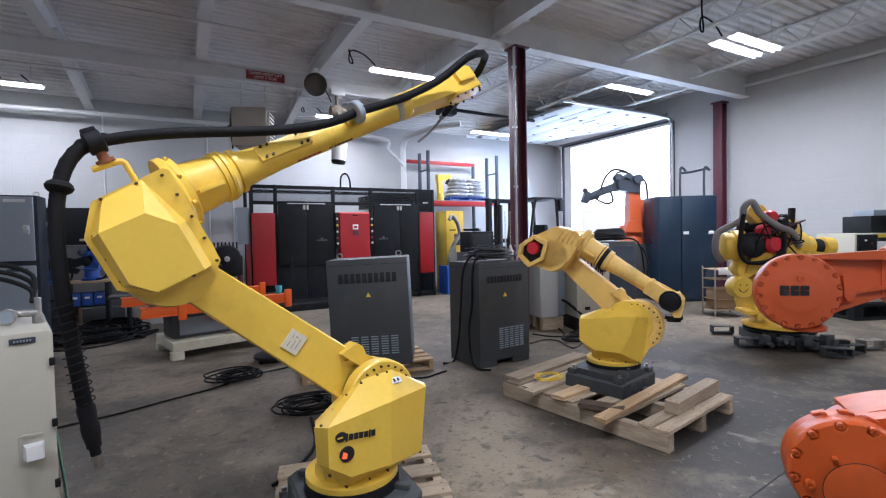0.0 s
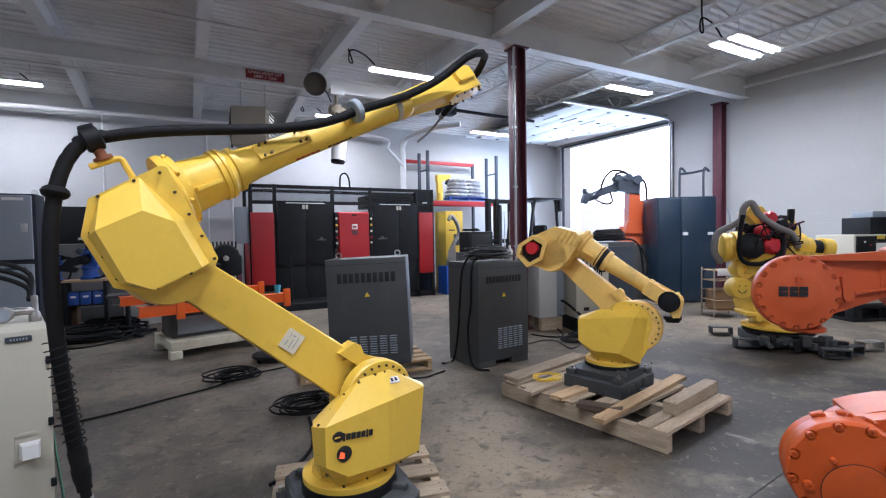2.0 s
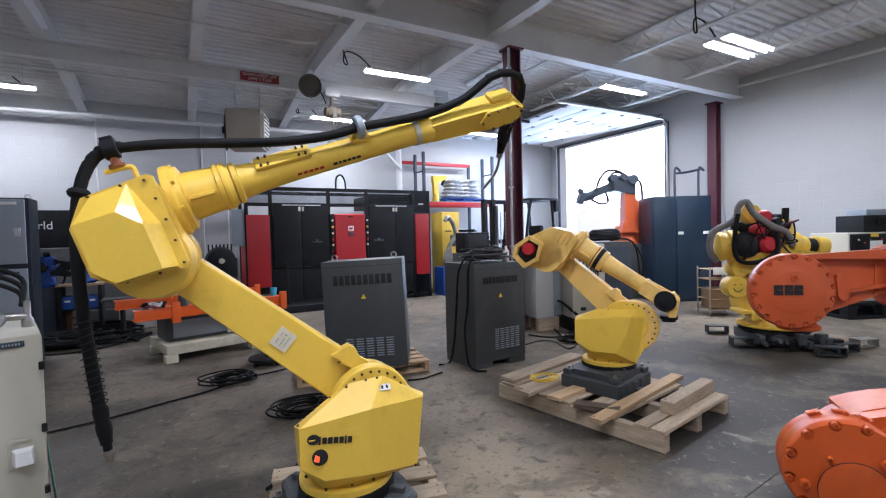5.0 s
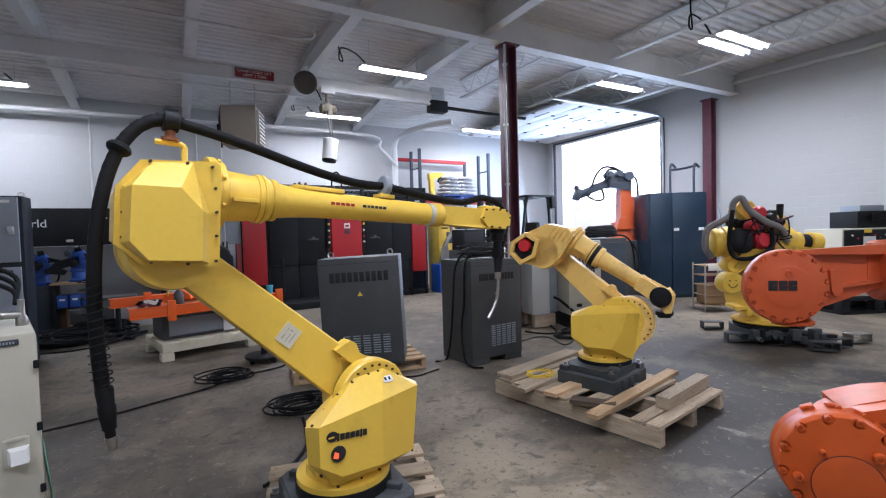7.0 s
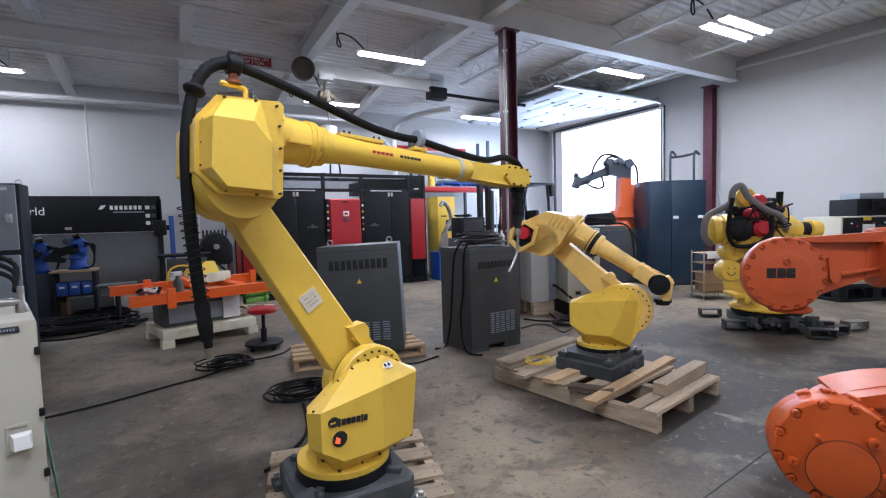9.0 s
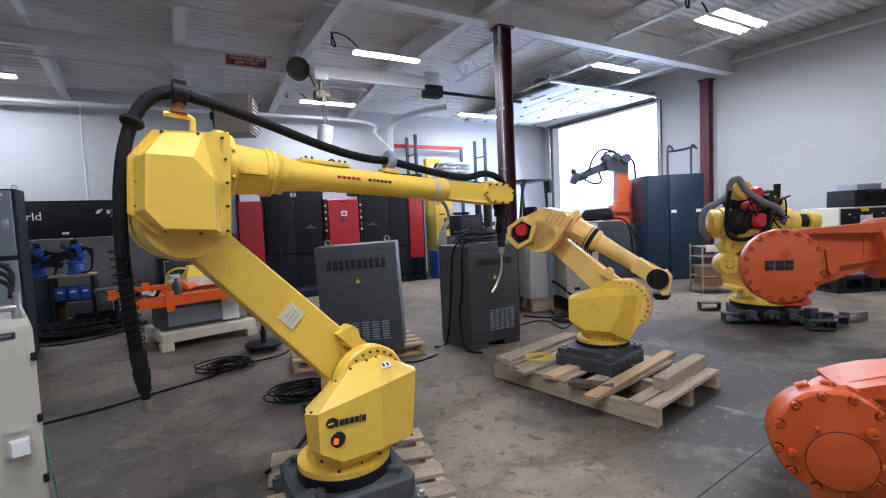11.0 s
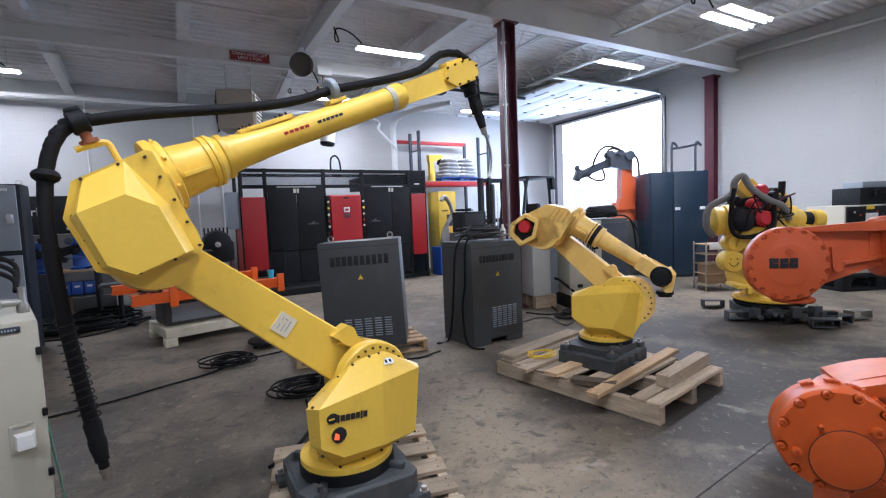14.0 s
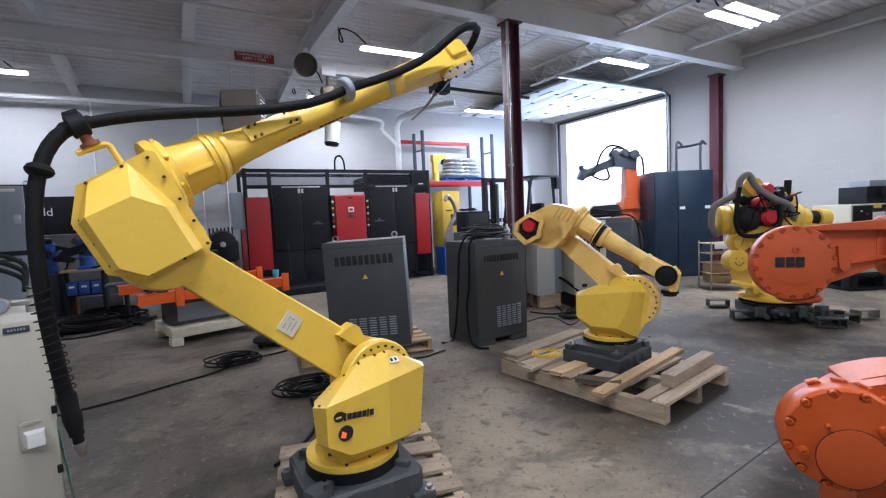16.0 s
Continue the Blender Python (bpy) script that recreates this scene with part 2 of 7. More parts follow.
def box(bm, c, s, rot=None, bev=0.0):
    m = Matrix.Translation(c) @ (rot or ID) @ Matrix.Diagonal((*s, 1))
    g = bmesh.ops.create_cube(bm, size=1, matrix=m)
    if bev:
        e = {e for v in g["verts"] for e in v.link_edges}
        bmesh.ops.bevel(bm, geom=list(e), offset=bev, segments=2, affect="EDGES", profile=0.6)


def cyl(bm, a, b, r, r2=None, seg=24):
    a, b = Vector(a), Vector(b)
    d = b - a
    m = Matrix.Translation((a + b) / 2) @ d.to_track_quat("Z", "Y").to_matrix().to_4x4()
    bmesh.ops.create_cone(bm, cap_ends=True, segments=seg, radius1=r, radius2=r if r2 is None else r2, depth=d.length, matrix=m)


def lathe(bm, a, axis, prof, seg=28):
    """Rings along an axis from a: rows of (distance, radius)."""
    q = Vector(axis).normalized().to_track_quat("Z", "Y").to_matrix()
    rings = []
    for d, r in prof:
        rings.append([bm.verts.new(Vector(a) + q @ Vector((r * math.cos(2 * math.pi * i / seg), r * math.sin(2 * math.pi * i / seg), d))) for i in range(seg)])
    for p, n in zip(rings, rings[1:]):
        for i in range(seg):
            bm.faces.new((p[i], p[(i + 1) % seg], n[(i + 1) % seg], n[i]))
    bm.faces.new(list(reversed(rings[0])))
    bm.faces.new(rings[-1])


def hull(bm, pts):
    vs = [bm.verts.new(p) for p in pts]
    r = bmesh.ops.convex_hull(bm, input=vs)
    bmesh.ops.delete(bm, geom=[v for v in r["geom_interior"] if isinstance(v, bmesh.types.BMVert)], context="VERTS")
    bmesh.ops.dissolve_limit(bm, angle_limit=radians(4), verts=bm.verts, edges=bm.edges)


def prism(bm, poly, y0, y1, m=None):
    """A polygon of (x, z), extruded from y0 to y1."""
    m = m or ID
    a = [bm.verts.new(m @ Vector((x, y0, z))) for x, z in poly]
    b = [bm.verts.new(m @ Vector((x, y1, z))) for x, z in poly]
    n = len(poly)
    bm.faces.new(a)
    bm.faces.new(list(reversed(b)))
    for i in range(n):
        bm.faces.new((a[i], b[i], b[(i + 1) % n], a[(i + 1) % n]))


def smooth_path(pts, n=8, closed=False):
    p = [Vector(v) for v in pts]
    out = []
    for i in range(len(p) - 1):
        a, b = p[max(i - 1, 0)], p[i]
        c, d = p[i + 1], p[min(i + 2, len(p) - 1)]
        for k in range(n):
            t = k / n
            out.append(0.5 * (2 * b + (c - a) * t + (2 * a - 5 * b + 4 * c - d) * t * t + (3 * b - a - 3 * c + d) * t ** 3))
    return out + [p[-1]]


def tube(bm, pts, r, seg=8, smooth=6):
    path = smooth_path(pts, smooth) if smooth else [Vector(p) for p in pts]
    up = Vector((0.03, 0.05, 1))
    prev = None
    for i, p in enumerate(path):
        d = (path[min(i + 1, len(path) - 1)] - path[max(i - 1, 0)])
        d = d.normalized() if d.length > 1e-9 else Vector((0, 0, 1))
        x = d.cross(up if abs(d.dot(up.normalized())) < 0.98 else Vector((1, 0, 0))).normalized()
        y = d.cross(x)
        if prev:
            x = (prev[1] - d * prev[1].dot(d)).normalized()
            y = d.cross(x)
        ring = [bm.verts.new(p + r * (math.cos(2 * math.pi * k / seg) * x + math.sin(2 * math.pi * k / seg) * y)) for k in range(seg)]
        if prev:
            for k in range(seg):
                bm.faces.new((prev[0][k], prev[0][(k + 1) % seg], ring[(k + 1) % seg], ring[k]))
        else:
            bm.faces.new(list(reversed(ring)))
        prev = (ring, x)
    bm.faces.new(prev[0])


def part(name, bm, mat, parent=None, label="", m=None, angle=35):
    if isinstance(bm, bmesh.types.BMesh):
        bmesh.ops.recalc_face_normals(bm, faces=bm.faces)
        me = bpy.data.meshes.new(name)
        bm.to_mesh(me)
        bm.free()
        me.materials.append(mat)
        me.polygons.foreach_set("use_smooth", [True] * len(me.polygons))
        me.set_sharp_from_angle(angle=radians(angle))
    else:
        me = bm
    ob = new(name, me)
    if parent:
        ob.parent = parent
    if m:
        ob.matrix_basis = m
    if label:
        ob["label"] = label
    return ob


def B():
    return bmesh.new()


def boxpart(name, c, s, mat, parent=None, label="", rot=None, bev=0.004, m=None):
    bm = B()
    box(bm, c, s, rot, bev)
    return part(name, bm, mat, parent, label, m)


def thing(name, m, label, category, group=""):
    return tagged(new(name), label, category, group) if m is None else place(tagged(new(name), label, category, group), m)


def place(ob, m):
    ob.matrix_basis = m
    return ob


def structure(ob, label="", category=""):
    return tagged(ob, label, category, kind="structure")


def lettering(name, text, size, mat, parent, m, label=""):
    cu = bpy.data.curves.new(name, "FONT")
    cu.body, cu.size, cu.extrude, cu.align_x, cu.align_y = text, size, 0.001, "CENTER", "CENTER"
    tmp = new(name, cu)
    me = bpy.data.meshes.new_from_object(tmp)
    bpy.data.objects.remove(tmp)
    me.materials.clear()
    me.materials.append(mat)
    return part(name, me, mat, parent, label, m)


def rotx(a):
    return Matrix.Rotation(radians(a), 4, "X")


def roty(a):
    return Matrix.Rotation(radians(a), 4, "Y")


def rotz(a):
    return Matrix.Rotation(radians(a), 4, "Z")


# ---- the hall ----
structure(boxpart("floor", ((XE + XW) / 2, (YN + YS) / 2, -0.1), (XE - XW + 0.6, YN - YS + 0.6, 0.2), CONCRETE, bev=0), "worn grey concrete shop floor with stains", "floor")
structure(boxpart("ground", (XE + 40.3, 5, -0.12), (80, 160, 0.2), ASPHALT, bev=0), "bright outdoor concrete yard beyond the door", "ground")
structure(boxpart("backdrop", (60, 20, 12), (0.3, 140, 60), OUTSIDE, bev=0), "overexposed pale daylight beyond the open door", "backdrop")
structure(boxpart("wall_north", ((XE + XW) / 2, YN + 0.15, ROOF / 2), (XE - XW, 0.3, ROOF), BLOCK, bev=0), "white painted concrete block wall", "wall")
structure(boxpart("wall_west", (XW - 0.15, (YN + YS) / 2, ROOF / 2), (0.3, YN - YS + 0.6, ROOF), BLOCK, bev=0), "white painted concrete block wall", "wall")
structure(boxpart("wall_south", ((XE + XW) / 2, YS - 0.15, ROOF / 2), (XE - XW, 0.3, ROOF), BLOCK, bev=0), "white painted concrete block wall", "wall")
DY0, DY1, DZ = 7.62, 11.45, 4.22
bm = B()
box(bm, (XE + 0.15, (YS - 0.3 + DY0) / 2, ROOF / 2), (0.3, DY0 - YS + 0.3, ROOF))
box(bm, (XE + 0.15, (DY0 + DY1) / 2, (DZ + ROOF) / 2), (0.3, DY1 - DY0, ROOF - DZ))
box(bm, (XE + 0.15, (DY1 + YN + 0.3) / 2, ROOF / 2), (0.3, YN + 0.3 - DY1, ROOF))
structure(part("wall_east", bm, BLOCK), "white painted concrete block wall with a large door opening", "wall")

def roof_z(y):
    """The height of the deck, which falls towards the north wall."""
    return ROOF - max(0.0, y - 8.72) * 0.136


# corrugated roof deck, ribs along x
prof, y = [], YS - 0.3
while y < YN + 0.3:
    prof += [(y, 0.0), (y + 0.07, 0.0), (y + 0.09, 0.036), (y + 0.13, 0.036)]
    y += 0.15
bm = B()
lo = [(bm.verts.new((XW - 0.3, a, roof_z(a) + b)), bm.verts.new((XE + 0.3, a, roof_z(a) + b))) for a, b in prof]
for (a, b), (c, d) in zip(lo, lo[1:]):
    bm.faces.new((a, b, d, c))
up = [bm.verts.new(p) for p in ((XW - 0.3, YS - 0.3, ROOF + 0.2), (XE + 0.3, YS - 0.3, ROOF + 0.2), (XE + 0.3, YN + 0.3, ROOF + 0.2), (XW - 0.3, YN + 0.3, ROOF + 0.2))]
bm.faces.new(up)
structure(part("ceiling", bm, DECK, angle=15), "grey corrugated steel roof deck", "ceiling")


def ibeam(name, a, b, h, w, t, mat, label):
    """An I-section from a to b, whose points lie on the middle of its foot."""
    a, b = Vector(a), Vector(b)
    d = b - a
    m = Matrix.Translation((a + b) / 2) @ rotz(math.degrees(math.atan2(d.y, d.x)))
    bm = B()
    for c, s in (((0, 0, t / 2), (d.length, w, t)), ((0, 0, h - t / 2), (d.length, w, t)), ((0, 0, h / 2), (d.length, t, h - 2 * t))):
        box(bm, m @ Vector(c), s, m.to_3x3().to_4x4(), 0)
    return structure(part(name, bm, mat), label, "roof beam")


ibeam("roof_girder", (XW, 5.85, 4.34), (XE, 5.85, 4.34), 0.455, 0.2, 0.02, STEEL_WHITE, "deep white painted steel roof girder")
ibeam("roof_beam", (XW, 8.72, 4.17), (5.0, 8.72, 4.17), 0.25, 0.12, 0.016, STEEL_WHITE, "white painted steel roof beam carrying a hoist")
for jx in (-3.5, -1.55, 0.38, 2.3, 4.2):
    ibeam("roof_joist", (jx, YS, 4.425), (jx, 8.72, 4.425), 0.37, 0.16, 0.012, STEEL_WHITE, "white painted steel roof joist")
    bm = B()
    for hw, z0, z1 in ((0.08, 0.0, 0.012), (0.006, 0.012, 0.2), (0.08, 0.2, 0.212)):
        hull(bm, [(jx + sx * hw, y, roof_z(y) - 0.215 + z) for sx in (-1, 1) for y in (8.72, YN) for z in (z0, z1)])
    structure(part("roof_joist", bm, STEEL_WHITE), "white painted sloping steel roof joist", "roof beam")


def web_joist(x0, y0, x1, y1, z0, z1):
    a, b = Vector((x0, y0, 0)), Vector((x1, y1, 0))
    n = max(4, round((b - a).length / 0.55))
    bm = B()
    d = (b - a).normalized()
    side = Vector((-d.y, d.x, 0)) * 0.03
    rot = rotz(math.degrees(math.atan2(d.y, d.x)))
    for z in (z0, z1):
        for k in (-1, 1):
            box(bm, (a + b) / 2 + side * k + Vector((0, 0, z)), ((b - a).length, 0.035, 0.035), rot)
    for i in range(n):
        p, q = a.lerp(b, i / n), a.lerp(b, (i + 0.5) / n)
        r = a.lerp(b, (i + 1) / n)
        cyl(bm, p + Vector((0, 0, z1)), q + Vector((0, 0, z0)), 0.011, seg=6)
        cyl(bm, q + Vector((0, 0, z0)), r + Vector((0, 0, z1)), 0.011, seg=6)
    structure(part("web_joist", bm, STEEL_WHITE), "white open web steel roof joist", "roof joist")


for jx in (6.85, 8.8):
    web_joist(jx, YS, jx, 5.75, 4.45, 4.775)
for jx in (5.6, 7.45, 9.2):
    web_joist(jx, 5.95, jx, 8.7, 4.4, 4.775)


def column(x, y, name):
    bm = B()
    for c, s in (((x - 0.085, y, 2.17), (0.02, 0.2, 4.34)), ((x + 0.085, y, 2.17), (0.02, 0.2, 4.34)), ((x, y, 2.17), (0.15, 0.014, 4.34)), ((x, y, 0.01), (0.32, 0.32, 0.025)), ((x, y, 4.325), (0.28, 0.26, 0.03))):
        box(bm, c, s, None, 0.002)
    structure(part(name, bm, MAROON), "maroon painted steel column", "column")


column(4.62, 5.85, "column_1")
column(10.72, 6.3, "column_2")
bm = B()
tube(bm, [(4.48, 5.74, 4.3), (4.48, 5.74, 3.2), (4.48, 5.74, 1.0), (4.48, 5.74, 0.4)], 0.02, 8)
for z in (1.3, 2.2, 3.1, 4.0):
    box(bm, (4.48, 5.74, z), (0.06, 0.05, 0.03))
tagged(part("conduit", bm, CHROME), "galvanised conduit strapped to a maroon column", "pipe")

# overhead door, rolled up flat under the roof
door = structure(place(new("door_1"), pose(XE, (DY0 + DY1) / 2, 0)), "white sectional overhead door rolled up under the roof", "door")
w = DY1 - DY0
for i in range(5):
    bm = B()
    box(bm, (-0.55 - i * 0.62, 0, DZ + 0.07), (0.61, w + 0.1, 0.05), None, 0.008)
    panel = part("door_panel", bm, DOOR_PAINT, door)
    for k in range(5):
        bm = B()
        box(bm, (-0.86 - i * 0.62, (k - 2) * w / 4.3, DZ + 0.036), (0.09, 0.05, 0.02), None, 0.004)
        part("hinge", bm, CABINET, panel)
    bm = B()
    box(bm, (-0.55 - i * 0.62, -w * 0.22, DZ + 0.038), (0.05, 0.5, 0.014), None, 0.003)
    part("strut", bm, GREY, panel)
for s in (-1, 1):
    bm = B()
    tube(bm, [(-0.06, s * (w / 2 + 0.06), 0), (-0.06, s * (w / 2 + 0.06), DZ - 0.35), (-0.16, s * (w / 2 + 0.06), DZ - 0.05), (-0.5, s * (w / 2 + 0.06), DZ + 0.07), (-3.7, s * (w / 2 + 0.06), DZ + 0.07)], 0.03, 6, 5)
    part("track", bm, CHROME, door)
    boxpart("jamb", (-0.02, s * (w / 2 + 0.03), DZ / 2), (0.06, 0.1, DZ), NAVY, door)
boxpart("header_seal", (-0.02, 0, DZ + 0.005), (0.05, w, 0.045), NAVY, door)
bm = B()
cyl(bm, (-0.18, -w / 2, DZ + 0.15), (-0.18, w / 2, DZ + 0.15), 0.04, seg=12)
part("spring_shaft", bm, STEEL, door)

# lamps under the roof, the unseen added ones too
def tube_lamp(x, y, z):
    t = thing("ceiling_lamp", pose(x, y, z), "twin tube fluorescent strip lamp, switched on", "lamp", "strip lamps under the roof")
    bm = B()
    hull(bm, [(sx * 0.62, sy * wd, z) for sx in (-1, 1) for sy, wd, z in ((-1, 0.1, 0.03), (1, 0.1, 0.03), (-1, 0.05, 0.075), (1, 0.05, 0.075))])
    part("housing", bm, WHITE, t)
    for dy in (-0.045, 0.045):
        bm = B()
        cyl(bm, (-0.6, dy, 0.012), (0.6, dy, 0.012), 0.017, seg=12)
        part("tube", bm, TUBE, t)
    for dx in (-0.45, 0.45):
        bm = B()
        cyl(bm, (dx, 0, 0.07), (dx, 0, roof_z(y) + 0.01 - z), 0.004, seg=6)
        part("hanger", bm, CHROME, t)


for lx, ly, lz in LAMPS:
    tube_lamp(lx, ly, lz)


# ---- robots ----
def bolts(parent, spots, axis, r=0.011, mat=None):
    """Screw heads at spots, whose heads face along axis."""
    bm = B()
    cyl(bm, (0, 0, 0), (0, 0, 0.012), r, r * 0.9, 8)
    ob = part("bolt", bm, mat or BOLT_BROWN, parent)
    q = Vector(axis).normalized().to_track_quat("Z", "Y").to_matrix().to_4x4()
    ob.matrix_basis = Matrix.Translation(spots[0]) @ q
    for s in spots[1:]:
        part("bolt", ob.data, None, parent, m=Matrix.Translation(s) @ q)


def ring_spots(c, r, n, a0, a1, y):
    return [(c[0] + r * math.cos(radians(a0 + (a1 - a0) * i / (n - 1))), y, c[1] + r * math.sin(radians(a0 + (a1 - a0) * i / (n - 1)))) for i in range(n)]


def base_mesh(z0):
    """The foot of a robot, round the upright axis; z0 is the height of its sole under the shoulder."""
    bm = B()
    ring = ((-0.27, -0.23), (-0.27, 0.23), (-0.23, 0.27), (0.23, 0.27), (0.27, 0.23), (0.27, -0.23), (0.23, -0.27), (-0.23, -0.27))
    hull(bm, [(x, y, z) for x, y in ring for z in (z0 + 0.03, z0 + 0.13)] + [(x * 0.95, y * 0.95, z0 + 0.145) for x, y in ring])
    for sx in (-1, 1):
        for sy in (-1, 1):
            box(bm, (sx * 0.25, sy * 0.25, z0 + 0.02), (0.11, 0.11, 0.04), None, 0.012)
    for a in range(4):
        box(bm, rotz(90 * a) @ Vector((0.262, 0.0, z0 + 0.085)), (0.03, 0.2, 0.1), rotz(90 * a), 0.008)
        box(bm, rotz(90 * a + 45) @ Vector((0.25, 0.0, z0 + 0.155)), (0.1, 0.035, 0.03), rotz(90 * a + 45), 0.005)
    return bm


def block_base():
    """A square cast foot with sunk pockets, set a little back from the upright axis."""
    bm = B()
    cx, cy, hx, hy = -0.085, -0.02, 0.285, 0.265
    hull(bm, [(cx + sx * hx * k, cy + sy * (hy - c) * k, z) for sx in (-1, 1) for sy in (-1, 1) for c, k, z in ((0.0, 1, 0.0), (0.0, 1, 0.1), (0.0, 0.95, 0.115))])
    hull(bm, [(cx + sx * 0.25, cy + sy * 0.16, z) for sx in (-1, 1) for sy in (-1, 1) for z in (0.1, 0.165)] + [(cx + sx * 0.16, cy + sy * 0.235, z) for sx in (-1, 1) for sy in (-1, 1) for z in (0.1, 0.165)])
    for sx in (-1, 1):
        for sy in (-1, 1):
            box(bm, (cx + sx * 0.235, cy + sy * 0.215, 0.13), (0.085, 0.08, 0.05), None, 0.012)
    for x in (-0.12, 0.0, 0.12):
        box(bm, (cx + x, cy - hy, 0.055), (0.07, 0.016, 0.07), None, 0.006)
    box(bm, (cx + 0.05, cy - hy - 0.02, 0.012), (0.1, 0.07, 0.024), None, 0.006)
    return bm


def make_robot(name, label, paint, base, lengths, small=False):
    """The parts of a jointed robot in their own frames: turret and upper arm about the shoulder, elbow and forearm about the elbow."""
    rob = thing(name, pose(*base), label, "industrial robot", "")
    b = part("base", block_base() if small else base_mesh(0), IRON, rob, "grey cast base bolted to the pallet")
    for sx in (-1, 1):
        for sy in (-1, 1):
            bm = B()
            fx, fy, fz = (-0.085 + sx * 0.235, -0.02 + sy * 0.215, 0.154) if small else (sx * 0.28, sy * 0.28, 0.04)
            cyl(bm, (fx, fy, fz), (fx, fy, fz + 0.006), 0.022, seg=16)
            cyl(bm, (fx, fy, fz + 0.006), (fx, fy, fz + 0.024), 0.015, seg=6)
            part("foot_bolt", bm, STEEL, b)
    bm = B()
    box(bm, (-0.23, -0.22, 0.16), (0.1, 0.09, 0.05), rotz(25), 0.01)
    cyl(bm, (-0.2, -0.25, 0.14), (-0.2, -0.25, 0.21), 0.012, seg=8)
    part("connector_box", bm, IRON, b)
    bm = B()
    lathe(bm, (0, 0, 0.12), (0, 0, 1), [(0, 0.225), (0.02, 0.23), (0.075, 0.23), (0.08, 0.2)], 40)
    part("swivel_ring", bm, BLACK, b)
    # turret
    bm = B()
    lathe(bm, (-0.15 if small else -0.115, 0, -0.365), (0, 0, 1), [(0, 0.218), (0.004, 0.224), (0.03, 0.224), (0.034, 0.218), (0.036, 0.18), (0.08, 0.175)], 44)
    hull(bm, [(-0.31, -0.11, -0.29), (-0.29, 0.02, -0.29), (-0.2, 0.12, -0.29), (0.04, 0.16, -0.3), (0.1, 0.1, -0.31), (0.1, -0.12, -0.31), (-0.34, -0.1, -0.06), (-0.27, -0.1, -0.01), (-0.12, -0.1, 0.1),
              (-0.3, 0.0, -0.06), (-0.1, 0.0, 0.08), (0.2, -0.1, 0.05), (0.2, 0.06, 0.05), (0.19, -0.1, -0.15), (0.19, 0.06, -0.15)])
    lathe(bm, (0.0, -0.045, 0.0), (0, -1, 0), [(0, 0.18), (0.006, 0.192), (0.062, 0.192), (0.072, 0.184), (0.075, 0.12)], 44)
    tur = part("turret", bm, paint, rob)
    bm = B()
    lathe(bm, (0.0, 0.02, 0.0), (0, -1, 0), [(0, 0.15), (0.005, 0.172), (0.062, 0.172), (0.066, 0.15)], 40)
    part("shoulder_seal", bm, BLACK, tur)
    bm = B()
    hull(bm, [(-0.36, -0.125, -0.035), (-0.29, -0.12, 0.01), (-0.2, -0.12, 0.075), (-0.11, -0.12, 0.125), (0.05, -0.12, 0.14), (0.25, -0.12, 0.03), (0.215, -0.12, -0.31), (0.04, -0.13, -0.345), (-0.235, -0.14, -0.345), (-0.35, -0.125, -0.2),
              (-0.345, -0.235, -0.008), (-0.345, -0.235, -0.18), (-0.245, -0.24, -0.25), (-0.037, -0.25, 0.035), (-0.043, -0.25, -0.258), (0.238, -0.15, 0.02), (0.2, -0.15, -0.305)])
    if small:
        bm.free()
        bm = B()
        hull(bm, [(-0.4, -0.12, 0.045), (-0.22, -0.12, 0.115), (0.1, -0.12, 0.125), (0.16, -0.12, 0.06), (0.1, -0.12, -0.335), (-0.235, -0.13, -0.345), (-0.395, -0.12, -0.17),
                  (-0.385, -0.25, 0.03), (0.0, -0.26, 0.08), (0.07, -0.25, 0.08), (0.03, -0.25, -0.08), (-0.05, -0.26, -0.23), (-0.26, -0.25, -0.23), (-0.385, -0.25, -0.15), (0.14, -0.14, 0.06), (0.08, -0.145, -0.32)])
    cov = part("turret_cover", bm, paint, tur, angle=12)
    if small:
        bm = B()
        lathe(bm, (0.06, 0.06, -0.02), (0, -1, 0), [(0, 0.205), (0.1, 0.216), (0.15, 0.216), (0.165, 0.208), (0.167, 0.15)], 44)
        disc = part("shoulder_disc", bm, paint, tur)
        bolts(disc, ring_spots((0.06, -0.02), 0.185, 13, -45, 130, -0.106), (0, -1, 0), 0.008)
    bolts(tur, [(-0.345, -0.165, -0.018), (-0.27, -0.13, 0.022), (-0.2, -0.125, 0.072), (-0.125, -0.124, 0.112), (-0.345, -0.16, -0.15), (-0.32, -0.18, -0.24), (-0.235, -0.165, -0.325), (-0.12, -0.17, -0.325), (-0.02, -0.17, -0.32), (0.08, -0.155, -0.318), (0.19, -0.145, -0.305)], (0, -1, 0), 0.0065)
    if not small:
        bolts(tur, ring_spots((0, 0), 0.165, 11, 20, 165, -0.114), (0, -1, 0), 0.0065)
        bolts(tur, ring_spots((0, 0), 0.135, 6, 35, 150, -0.117), (0, -1, 0), 0.006)
    # upper arm about the shoulder
    a2 = lengths[0]
    bm = B()
    dy = 0.02 if small else 0.0
    lathe(bm, (0, 0.1 + dy, 0), (0, -1, 0), [(0, 0.15), (0.02, 0.178), (0.11, 0.186), (0.115, 0.16)], 36)
    lathe(bm, (0, 0.12 + dy, a2), (0, -1, 0), [(0, 0.12), (0.02, 0.145), (0.12, 0.15), (0.14, 0.14)], 36)
    edge = ((-0.1, 0.08), (0.13, 0.1), (0.125, 0.2), (0.085, 0.3), (0.066, a2 - 0.23), (0.09, a2 - 0.05), (-0.075, a2 - 0.1), (-0.075, a2 - 0.2), (-0.085, 0.3))
